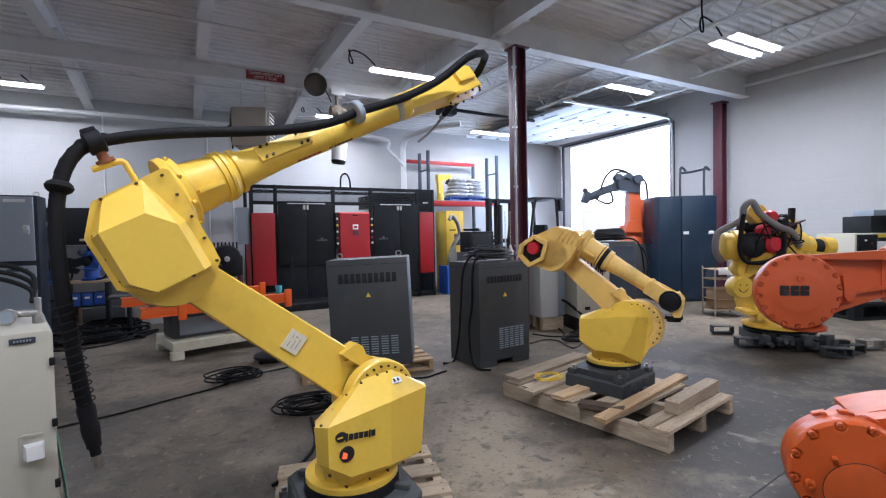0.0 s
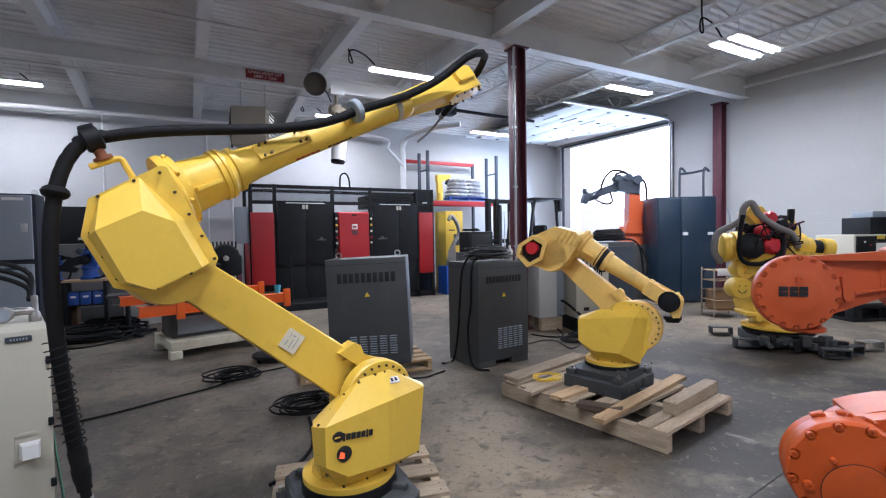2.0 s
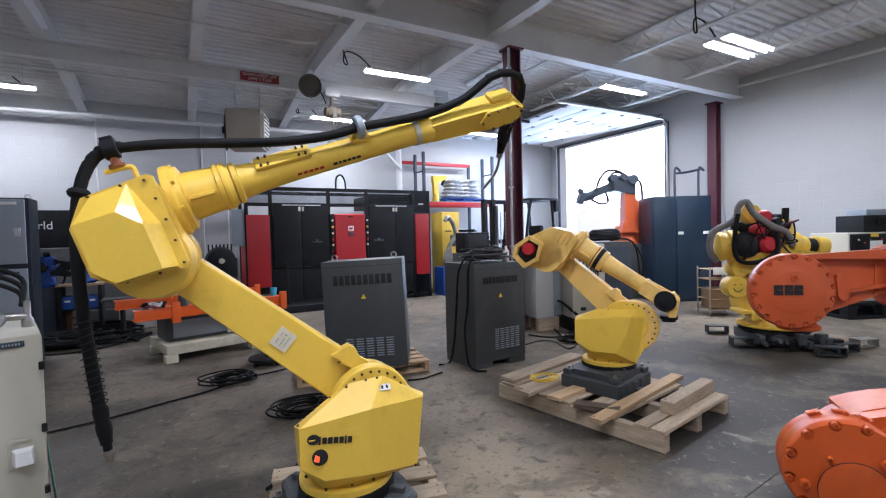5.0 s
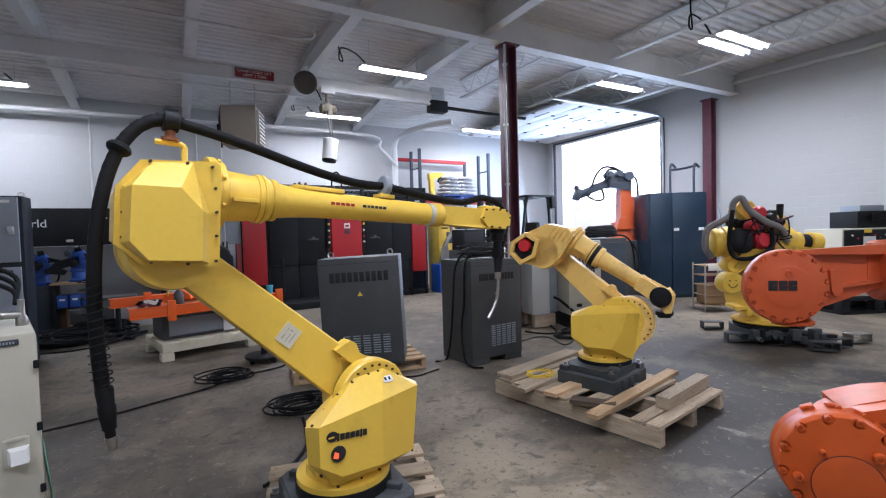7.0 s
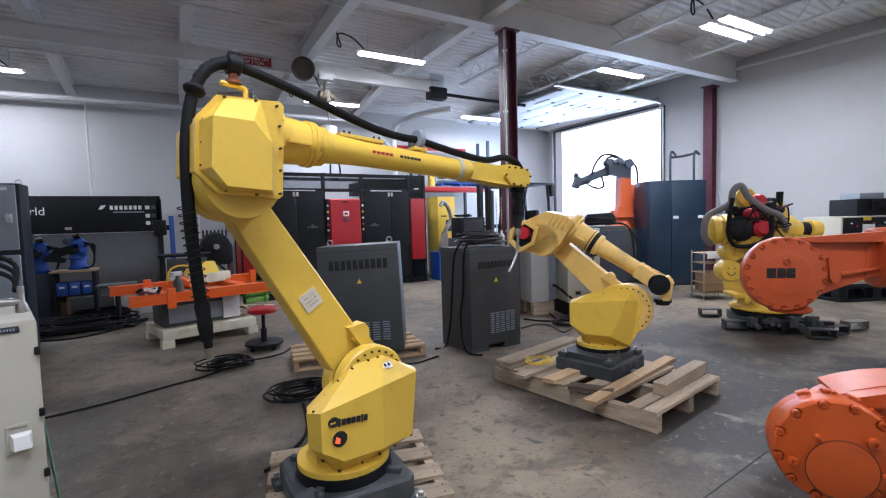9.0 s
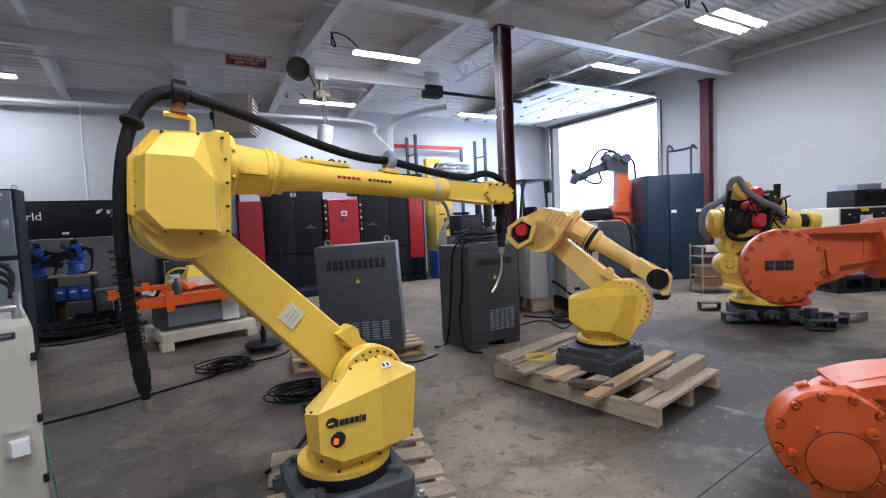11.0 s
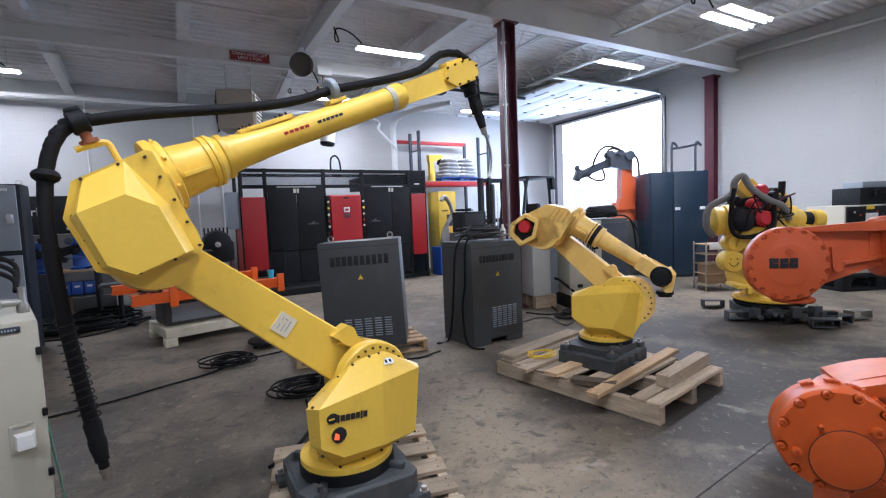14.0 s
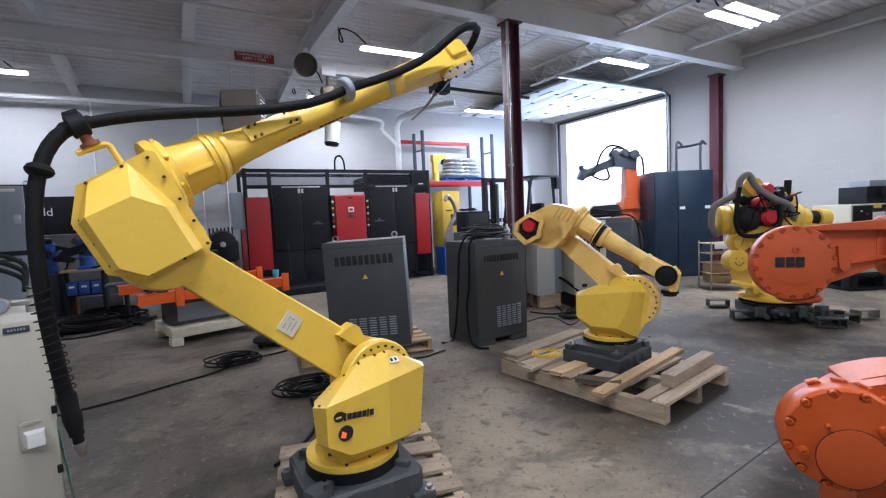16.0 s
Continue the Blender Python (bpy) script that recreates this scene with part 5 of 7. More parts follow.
for z in (0.42, 0.52):
    bm = B()
    lathe(bm, (0.52, -0.1, z), (1, 0.2, 0), [(0, 0.045), (0.3, 0.045), (0.31, 0.06), (0.36, 0.06), (0.365, 0.03)], 18)
    part("green_cylinder", bm, GREEN, t)
bm = B()
hull(bm, [(0.5, -0.25, 0.32), (0.95, -0.12, 0.26), (1.0, 0.05, 0.26), (0.5, 0.1, 0.32), (0.5, -0.25, 0.35), (0.95, -0.12, 0.29), (1.0, 0.05, 0.29), (0.5, 0.1, 0.35)])
part("tread_plate", bm, CREAM, t)
bolts(t, [(0.55 + 0.05 * k, -0.15 + 0.02 * k, 0.345 - 0.006 * k) for k in range(6)], (0, 0, 1), 0.014)
t = thing("spray_bottle", FX @ pose(-0.42, -0.545, 0.721), "dark spray bottle with a white trigger on a fixture", "bottle")
bm = B()
lathe(bm, (0, 0, 0), (0, 0, 1), [(0, 0.05), (0.01, 0.055), (0.12, 0.055), (0.17, 0.02), (0.19, 0.02)], 16)
part("flask", bm, CABINET, t)
bm = B()
box(bm, (0, 0, 0.22), (0.09, 0.03, 0.05), None, 0.01)
box(bm, (-0.05, 0, 0.235), (0.05, 0.02, 0.02), None, 0.004)
part("trigger", bm, WHITE, t)
rnd = random.Random(4)
t = thing("rag_heap", FX @ pose(-0.75, -0.545, 0.721), "small heap of rags and clamps on a fixture", "clutter")
for k in range(7):
    bm = B()
    hull(bm, [(rnd.uniform(-0.1, 0.1) + rnd.gauss(0, 0.03), rnd.uniform(-0.05, 0.05), rnd.uniform(0, 0.09)) for _ in range(9)] + [(0, 0, 0)])
    part("scrap", bm, (WHITE, STEEL, BLACK, MAROON)[k % 4], t)
t = thing("paper_cup", FX @ pose(0.724, -0.5, 0.721), "bright blue paper cup standing on a fixture", "cup")
bm = B()
lathe(bm, (0, 0, 0), (0, 0, 1), [(0, 0.034), (0.1, 0.045), (0.108, 0.046), (0.11, 0.042), (0.1, 0.04)], 18)
part("cup_body", bm, CYAN, t)

t = thing("stool", pose(0.93, 5.98, 0), "low rolling stool with a round red seat", "stool")
bm = B()
lathe(bm, (0, 0, 0.44), (0, 0, 1), [(0, 0.15), (0.01, 0.17), (0.05, 0.175), (0.065, 0.16), (0.07, 0.1)], 28)
part("seat", bm, RED, t, "round red seat")
bm = B()
cyl(bm, (0, 0, 0.08), (0, 0, 0.44), 0.022, seg=12)
cyl(bm, (0, 0, 0.08), (0, 0, 0.25), 0.035, seg=12)
part("column", bm, BLACK, t)
bm = B()
lathe(bm, (0, 0, 0.05), (0, 0, 1), [(0, 0.2), (0.015, 0.22), (0.04, 0.22), (0.045, 0.19)], 28)
part("tray", bm, BLACK, t)
for k in range(4):
    a = k * math.pi / 2 + 0.5
    bm = B()
    cyl(bm, (0.17 * math.cos(a), 0.17 * math.sin(a) - 0.012, 0.026), (0.17 * math.cos(a), 0.17 * math.sin(a) + 0.012, 0.026), 0.026, seg=14)
    part("castor", bm, RUBBER, t)


# ---- red and black robot cell ----
CX, CY = 1.22, 10.25
cell = thing("robot_cell", pose(CX, CY, 0), "red and black robot welding cell with closed doors", "machine")
W, HC = 4.23, 2.6
for x in (0.03, 0.5, 1.72, 2.6, 3.78, 4.2):
    boxpart("frame_post", (x, 0.04, HC / 2), (0.07, 0.08, HC), BLACK, cell)
for z in (HC - 0.04, 2.225):
    boxpart("frame_rail", (W / 2, 0.04, z), (W, 0.07, 0.07), BLACK, cell)
boxpart("rear_frame", (W / 2, 1.1, HC - 0.04), (W, 0.07, 0.07), BLACK, cell)
for x in (0.03, 4.2):
    boxpart("side_rail", (x, 0.58, HC - 0.04), (0.07, 1.05, 0.07), BLACK, cell)
    boxpart("side_panel", (x, 0.6, 1.1), (0.04, 1.05, 2.0), NAVY if x > 1 else RED, cell)
    boxpart("rear_post", (x, 1.1, HC / 2), (0.07, 0.08, HC), BLACK, cell)
boxpart("rear_wall", (W / 2, 1.12, 1.1), (W, 0.03, 1.7), CABINET, cell)
boxpart("red_panel", (0.245, -0.01, 1.26), (0.45, 0.05, 1.5), RED, cell, bev=0.01)
boxpart("red_panel", (4.0, -0.01, 1.3), (0.37, 0.05, 1.47), RED, cell, bev=0.01)
bm = B()
hull(bm, [(x, y, z) for x, z in ((1.8, 0.75), (2.53, 0.75), (2.53, 2.03), (1.8, 2.03)) for y in (-0.06, 0.04)] + [(1.83, -0.13, 0.78), (2.5, -0.13, 0.78), (1.83, -0.1, 2.0), (2.5, -0.1, 2.0)])
desk = part("control_desk", bm, RED, cell, "red control desk front")
boxpart("logo_plate", (2.17, -0.122, 1.7), (0.13, 0.006, 0.11), WHITE, desk, rot=rotx(-1.5))
boxpart("logo_mark", (2.17, -0.126, 1.7), (0.08, 0.006, 0.05), RED, desk, rot=rotx(-1.5))
boxpart("logo_plate", (2.17, -0.124, 1.57), (0.13, 0.006, 0.1), MAROON, desk, rot=rotx(-1.5))
boxpart("display", (2.17, -0.115, 1.96), (0.12, 0.008, 0.03), BLACK, desk)
for x in (1.765, 2.565):
    boxpart("button_box", (x, -0.05, 1.62), (0.06, 0.09, 0.8), BLACK, cell)
    for z, mt in ((1.88, CREAM), (1.74, AMBER), (1.6, CREAM), (1.46, RED), (1.34, CREAM)):
        bm = B()
        lathe(bm, (x, -0.095, z), (0, -1, 0), [(0, 0.026), (0.025, 0.022), (0.03, 0.012)], 14)
        part("push_button", bm, mt, cell)
for x0, x1 in ((0.535, 1.11), (1.12, 1.685), (2.635, 3.28), (3.29, 3.745)):
    d = boxpart("cell_door", ((x0 + x1) / 2, -0.02, 1.55), (x1 - x0, 0.05, 1.3), BLACK, cell, bev=0.006)
    if x0 in (1.12, 2.635):
        boxpart("handle", ((x0 + x1) / 2 + (0.03 if x0 == 1.12 else -0.1), -0.06, 1.42), (0.22, 0.03, 0.03), CABINET, d)
        boxpart("handle_plate", ((x0 + x1) / 2 + (0.03 if x0 == 1.12 else -0.1), -0.05, 1.44), (0.06, 0.02, 0.07), CABINET, d)
    boxpart("latch", (x1 - 0.04 if x0 in (0.535, 2.635) else x0 + 0.02, -0.055, 2.13), (0.045, 0.03, 0.09), BEIGE, d)
    boxpart("skirt", ((x0 + x1) / 2, 0.03, 0.53), (x1 - x0, 0.04, 0.72), BLACK, cell)
for x0, x1 in ((0.535, 1.685), (1.76, 2.56), (2.635, 3.745)):
    if x0 != 1.76:
        boxpart("light_bar", ((x0 + x1) / 2 + 0.02, -0.01, 2.215), ((x1 - x0) * 0.7, 0.03, 0.016), WHITE, cell)
    g = boxpart("window_pane", ((x0 + x1) / 2, 0.04, 2.36), (x1 - x0, 0.008, 0.34), GLASS, cell, bev=0)
    g.visible_shadow = False
g = boxpart("window_pane", (0.265, 0.04, 2.36), (0.4, 0.008, 0.34), GLASS, cell, bev=0)
g.visible_shadow = False
boxpart("panel", (3.99, 0.03, 2.32), (0.36, 0.03, 0.5), BLACK, cell)
boxpart("roof_panel", (3.2, 0.6, 2.3), (1.1, 0.9, 0.3), BLACK, cell)
boxpart("mark", (3.99, 0.0, 2.27), (0.12, 0.03, 0.025), WHITE, cell)
boxpart("base_step", (1.6, -0.3, 0.07), (2.6, 0.5, 0.14), BLACK, cell)
boxpart("base_plate", (W / 2, 0.55, 0.06), (W, 1.1, 0.1), BLACK, cell)
boxpart("junction_box", (-0.12, 0.3, 1.75), (0.24, 0.5, 0.75), GREY, cell, bev=0.015)
bm = B()
tube(bm, [(1.95, 0.2, 2.6), (1.97, 0.2, 2.85), (2.08, 0.2, 2.92), (2.16, 0.2, 2.8), (2.18, 0.2, 2.6)], 0.02, 8, 5)
part("cable_loop", bm, RUBBER, cell)
bm = B()
box(bm, (0.75, -0.2, 0.6), (0.05, 0.05, 0.9), None, 0.01)
part("pendant_stand", bm, BLACK, cell)
# engine-like gearbox beside the cell
t = thing("gearbox", pose(0.72, 9.85, 0), "dark greasy gearbox on a low steel stand", "machine part")
bm = B()
lathe(bm, (0, -0.22, 1.12), (0, 1, 0), [(0, 0.14), (0.03, 0.24), (0.25, 0.27), (0.4, 0.24), (0.42, 0.1)], 24)
box(bm, (0, 0, 0.98), (0.56, 0.4, 0.4), None, 0.05)
for k in range(7):
    cyl(bm, (-0.2 + 0.065 * k, -0.05, 1.3), (-0.2 + 0.065 * k, -0.05, 1.43), 0.014, seg=8)
part("casing", bm, BLACK, t)
for sx in (-1, 1):
    for sy in (-1, 1):
        boxpart("leg", (sx * 0.24, sy * 0.18, 0.4), (0.06, 0.06, 0.8), MAROON, t)
bm = B()
lathe(bm, (0, -0.23, 1.12), (0, -1, 0), [(0, 0.05), (0.06, 0.05), (0.065, 0.02)], 14)
part("shaft", bm, STEEL, t)


# ---- rack, yellow unit, truck and cabinets towards the door ----
t = thing("storage_rack", pose(5.7, 11.0, 0), "blue-green pallet rack with a red beam", "rack")
for x in (0.0, 2.2):
    for y in (0.0, 0.5):
        boxpart("upright", (x, y, 1.85), (0.07, 0.07, 3.7), NAVY, t)
    for z in (0.5, 1.4, 2.3, 3.2):
        boxpart("brace", (x, 0.25, z), (0.03, 0.5, 0.03), NAVY, t)
for z in (2.33, ):
    for y in (0.0, 0.5):
        boxpart("beam", (1.1, y, z), (2.2, 0.05, 0.11), RED, t, "red rack beam")
boxpart("deck", (1.1, 0.25, 2.395), (2.15, 0.52, 0.02), WOOD, t)
t = thing("wall_frame", pose(5.25, 11.55, 0), "red steel goods frame against the wall", "rack")
for x in (0.0, 2.2):
    boxpart("upright", (x, 0, 1.75), (0.07, 0.07, 3.5), NAVY, t)
boxpart("cross_beam", (1.1, 0, 3.48), (2.27, 0.07, 0.09), RED, t)
t0 = pallet(pose(6.35, 11.0, 2.406), 0.5, 1.2, "blue pallet on a rack", [(0.05, 0.1), (0.25, 0.1), (0.45, 0.1)], mat=BLUE, zt=0.1)
SACK = material("grey_white_film", (0.42, 0.43, 0.44), 0.4, vary=0.3, big=9, fine=30, bump=0.6)
rnd = random.Random(8)
for k in range(5):
    for j in range(2):
        bm = B()
        wv = 0.34 - 0.025 * k
        bmesh.ops.create_uvsphere(bm, u_segments=18, v_segments=10, radius=1)
        for v in bm.verts:
            n = noise.noise(v.co * 2.2 + Vector((k, j, 0)))
            v.co = Vector((math.copysign(abs(v.co.x) ** 0.6, v.co.x) * wv, math.copysign(abs(v.co.y) ** 0.6, v.co.y) * 0.24, v.co.z * (0.065 + 0.02 * n)))
        sack = part("sack", bm, SACK, m=pose(6.75 + 0.48 * j + rnd.uniform(-0.03, 0.03), 11.25, 2.57 + 0.1 * k, 0, 0, rnd.uniform(-8, 8)), angle=60)
        tagged(sack, "white plastic sack stacked on a blue pallet", "sack", "stacked sacks")
        boxpart("mark", (0, -0.2, 0.03), (0.25, 0.1, 0.012), GREY, sack)
t = thing("toy_robot_arm", pose(6.1, 11.1, 2.406), "small yellow robot arm standing on a rack", "robot")
bm = B()
cyl(bm, (0, 0, 0), (0, 0, 0.2), 0.1, 0.08, 16)
hull(bm, [(x, y, z) for y in (-0.06, 0.06) for x, z in ((-0.07, 0.2), (0.07, 0.2), (0.04, 0.55), (-0.08, 0.55))])
hull(bm, [(x, y, z) for y in (-0.07, 0.07) for x, z in ((-0.1, 0.5), (0.1, 0.52), (0.33, 0.62), (0.3, 0.7), (-0.1, 0.68))])
part("arm_body", bm, YELLOW, t)
bm = B()
cyl(bm, (0.28, 0, 0.62), (0.2, 0, 0.45), 0.04, seg=12)
part("wrist", bm, BLACK, t)

t = thing("yellow_unit", pose(6.15, 10.6, 0), "yellow machine cabinet with dark controls", "machine")
boxpart("body", (0.1, 0.3, 1.05), (0.52, 0.6, 2.1), YELLOW, t, bev=0.015)
for z in (1.95, 1.88, 1.6):
    boxpart("mark", (0.02, -0.003, z), (0.18, 0.006, 0.03), INK, t, bev=0)
boxpart("panel", (0.15, -0.01, 1.35), (0.16, 0.03, 0.3), CABINET, t)
t = thing("spot_weld_gun", pose(5.95, 10.3, 0), "grey spot weld gun hung on a blue stand", "weld gun")
boxpart("stand", (0, 0, 0.35), (0.5, 0.45, 0.7), BLUE, t)
bm = B()
hull(bm, [(-0.12, -0.06, 0.7), (0.14, -0.06, 0.7), (0.12, 0.06, 0.7), (-0.12, 0.06, 0.7), (-0.1, -0.06, 1.1), (0.1, -0.06, 1.2), (0.0, 0.06, 1.15)])
tube(bm, [(0.0, 0, 1.1), (0.12, 0, 1.3), (0.25, 0, 1.5), (0.2, 0, 1.75), (0.05, 0, 1.95), (-0.05, 0, 1.85)], 0.05, 10, 5)
part("gun_body", bm, STEEL, t)
bm = B()
tube(bm, [(0.1, -0.1, 1.0), (0.25, -0.2, 0.8), (0.35, -0.2, 0.5), (0.1, -0.25, 0.35), (-0.1, -0.25, 0.6), (0.15, -0.25, 0.85), (0.3, -0.25, 0.3), (0.1, -0.3, 0.1)], 0.014, 7, 6)
part("air_hose", bm, BLUE, t)

t = thing("forklift", pose(7.75, 9.5, 0), "black forklift truck with a tall mast and cage", "forklift")
for x in (-1.05, -0.8, -0.35, -0.1):
    boxpart("mast_post", (x, 0.2, 1.18), (0.1, 0.14, 2.36), BLACK, t)
for z in (0.5, 1.3, 2.3):
    boxpart("mast_rail", (-0.58, 0.2, z), (1.0, 0.1, 0.1), BLACK, t)
for x in (-0.75, -0.4):
    bm = B()
    cyl(bm, (x, 0.1, 0.2), (x, 0.1, 2.2), 0.045, seg=12)
    part("lift_cylinder", bm, CABINET, t)
for sx, sy in ((0.05, 0.0), (0.05, 0.95), (1.05, 0.0), (1.05, 0.95)):
    bm = B()
    tube(bm, [(sx, sy, 0.9), (sx + (0.1 if sx < 0.5 else 0), sy, 1.6), (sx + (0.22 if sx < 0.5 else -0.05), sy, 2.28), (sx + (0.4 if sx < 0.5 else -0.1), sy, 2.36)], 0.04, 8, 5)
    part("cage_post", bm, BLACK, t)
bm = B()
box(bm, (0.68, 0.48, 2.38), (0.95, 1.1, 0.05), None, 0.01)
part("cage_roof", bm, BLACK, t)
for x in (-0.66, -0.5):
    for k in range(16):
        bm = B()
        box(bm, (x, 0.05, 0.5 + 0.1 * k), (0.03, 0.02, 0.085), None, 0.004)
        part("chain_link", bm, STEEL, t)
boxpart("hood", (0.7, 0.48, 0.72), (1.2, 1.0, 0.7), BLACK, t, bev=0.06)
boxpart("seat", (0.5, 0.48, 1.15), (0.5, 0.5, 0.16), RUBBER, t, bev=0.05)
boxpart("backrest", (0.85, 0.48, 1.45), (0.14, 0.5, 0.5), RUBBER, t, bev=0.05)
boxpart("light_box", (1.12, 0.0, 2.2), (0.14, 0.2, 0.3), BLACK, t)
for x in (0.1, 1.1):
    for y in (-0.06, 1.02):
        bm = B()
        lathe(bm, (x, y, 0.28), (0, -1, 0), [(0, 0.2), (0.02, 0.28), (0.16, 0.28), (0.18, 0.2)], 24)
        part("wheel", bm, RUBBER, t)

t = thing("monitor_cart", pose(5.55, 8.6, 0), "black control box on a dark cart", "cabinet")
boxpart("cart_body", (0, 0, 0.55), (0.6, 0.5, 1.1), CABINET, t)
boxpart("control_box", (0.05, -0.02, 1.32), (0.62, 0.4, 0.44), BLACK, t, bev=0.02)
boxpart("screen", (0.05, -0.225, 1.34), (0.48, 0.01, 0.3), SLOT, t)
cable_coil((5.45, 8.55, 1.54), 0.18, 3, 0.04, "black cable on a control box", 0.012, 41)

t = thing("grey_cabinet", pose(4.86, 5.4, 0, 0, 0, -12), "light grey power unit with a dark blue side", "electrical cabinet")
boxpart("body", (-0.02, 0.35, 0.66), (0.3, 0.62, 0.92), material("pale_grey_enamel", (0.46, 0.47, 0.45), 0.45, vary=0.08, dirt=(0.3, 0.29, 0.27), dirt_amount=0.4), t, bev=0.01)
boxpart("side_unit", (0.22, 0.42, 0.66), (0.17, 0.6, 0.9), GREY, t)
for k in range(3):
    boxpart("skid", (0.06, 0.12 + 0.23 * k, 0.1), (0.36, 0.09, 0.2), WOOD, t)
bm = B()
tube(bm, [(0.2, 0.03, 0.45), (0.22, -0.1, 0.42), (0.4, -0.3, 0.2), (0.5, -0.35, 0.03), (0.3, -0.5, 0.014)], 0.02, 8, 5)
part("power_lead", bm, RUBBER, t)
for k in range(3):
    cable_coil((5.1, 5.62, 1.125 + 0.03 * k), 0.2, 4, 0.03, "black cables heaped on a grey power unit", 0.012, 50 + k, mat=RUBBER if k != 1 else NAVY)
for k in range(3):
    cable_coil((4.75 + 0.3 * k, 4.75 + 0.12 * k, 0), 0.26, 3, 0.03, "loose black cable rings on the floor", 0.013, 55 + k, 0.6)
t = thing("blue_drum", pose(5.9, 6.3, 0), "blue painted plastic barrel standing on the floor", "barrel")
bm = B()
lathe(bm, (0, 0, 0), (0, 0, 1), [(0, 0.26), (0.03, 0.28), (0.28, 0.28), (0.3, 0.295), (0.32, 0.28), (0.6, 0.28), (0.62, 0.295), (0.64, 0.28), (0.95, 0.28), (1.0, 0.25)], 28)
part("shell", bm, BLUE, t)
t = thing("white_controller", pose(5.28, 5.0, 0, 0, 0, -20), "white controller cabinet with hanging cables", "electrical cabinet")
boxpart("body", (0.05, 0.35, 0.76), (0.52, 0.6, 1.1), BEIGE, t, bev=0.012)
boxpart("base", (0.05, 0.35, 0.1), (0.5, 0.55, 0.2), BLACK, t)
boxpart("side_panel", (0.318, 0.35, 0.8), (0.012, 0.5, 0.8), GREY, t)
boxpart("switch", (0.2, 0.04, 0.95), (0.09, 0.03, 0.12), BLACK, t)
boxpart("plate", (-0.05, 0.045, 0.35), (0.08, 0.02, 0.05), SLOT, t)
for k in range(4):
    bm = B()
    tube(bm, [(-0.1 + 0.05 * k, 0.03, 1.2), (-0.12 + 0.06 * k, -0.02, 1.0 - 0.05 * k), (-0.02 + 0.05 * k, -0.02, 0.75), (0.08 + 0.03 * k, 0.0, 0.95), (0.1, 0.02, 1.2)], 0.009, 6, 5)
    part("hanging_cable", bm, RUBBER, t)
t = thing("controller_cabinet", pose(6.35, 5.75, 0, 0, 0, -24), "dark grey controller cabinet with a cable heap on top", "electrical cabinet")
boxpart("body", (0.2, 0.35, 0.66), (0.78, 0.7, 1.3), CABINET, t, bev=0.01)
boxpart("cabinet_door", (0.2, -0.006, 0.66), (0.7, 0.02, 1.15), NAVY, t)
for k in range(4):
    cable_coil((6.7 + 0.03 * k, 5.98, 1.315 + 0.045 * k), 0.3 - 0.02 * k, 5, 0.05, "black cable heap on a controller cabinet", 0.018, 60 + k, 0.7)
cable([(6.75, 5.85, 1.33), (7.0, 5.7, 1.35), (7.12, 5.6, 1.2), (7.15, 5.55, 0.8), (7.1, 5.5, 0.6), (7.2, 5.5, 0.9), (7.16, 5.6, 1.2)], 0.016, "black cables hanging beside a cabinet")

t = thing("tall_cabinet", pose(8.55, 6.3, 0, 0, 0, -30), "tall dark blue cabinet with double doors", "cabinet")
boxpart("body", (0.6, 0.35, 1.09), (1.2, 0.7, 2.18), TEAL_DARK, t, bev=0.012)
for x0, x1 in ((0.02, 0.46), (0.48, 1.18)):
    boxpart("cabinet_door", ((x0 + x1) / 2, -0.012, 1.1), (x1 - x0, 0.03, 2.08), TEAL_DARK, t)
boxpart("label", (0.56, -0.03, 1.42), (0.11, 0.006, 0.06), WHITE, t)
boxpart("label", (1.07, -0.03, 1.42), (0.11, 0.006, 0.06), WHITE, t)
bm = B()
lathe(bm, (1.05, -0.025, 0.55), (0, -1, 0), [(0, 0.11), (0.012, 0.11), (0.014, 0.08)], 24)
part("port_ring", bm, NAVY, t)
bm = B()
for x in (0.6, 1.1):
    tube(bm, [(x, 0.3, 2.18), (x, 0.3, 2.65), (x + 0.03, 0.3, 2.8), (x + 0.12, 0.3, 2.72)], 0.025, 8, 4)
tube(bm, [(0.6, 0.3, 2.68), (0.85, 0.3, 2.7), (1.15, 0.3, 2.76)], 0.025, 8, 4)
part("lifting_frame", bm, NAVY, t)
cable([(9.75, 5.55, 1.9), (9.85, 5.5, 1.2), (9.8, 5.4, 0.6), (9.6, 5.3, 0.2), (9.2, 5.4, 0.02)], 0.02, "grey hose hanging beside a tall cabinet", GREY)

# orange robot far back, before the open door
t = thing("orange_robot", pose(8.6, 7.05, 0, 0, 0, -30), "orange robot before the open door, its upper arm coloured as if backlit", "industrial robot")
boxpart("pedestal", (0.1, 0.2, 0.6), (0.7, 0.6, 1.2), CABINET, t, bev=0.02)
bm = B()
lathe(bm, (0.1, 0.2, 1.2), (0, 0, 1), [(0, 0.3), (0.1, 0.3), (0.2, 0.24), (0.4, 0.22), (0.42, 0.1)], 24)
hull(bm, [(x, y, z) for y in (0.05, 0.35) for x, z in ((0.04, 1.5), (0.3, 1.5), (0.28, 2.3), (0.24, 2.45), (0.06, 2.45), (0.04, 2.2))])
part("lower_arm", bm, ORANGE, t)
boxpart("back_plate", (0.42, 0.42, 1.72), (0.62, 0.06, 0.95), ORANGE, t, bev=0.02)
bm = B()
hull(bm, [(x, y, z) for y in (-0.12, 0.1) for x, z in ((-0.12, 1.45), (0.3, 1.45), (0.12, 1.72), (-0.05, 1.7))])
part("balancer", bm, ORANGE, t)
bm = B()
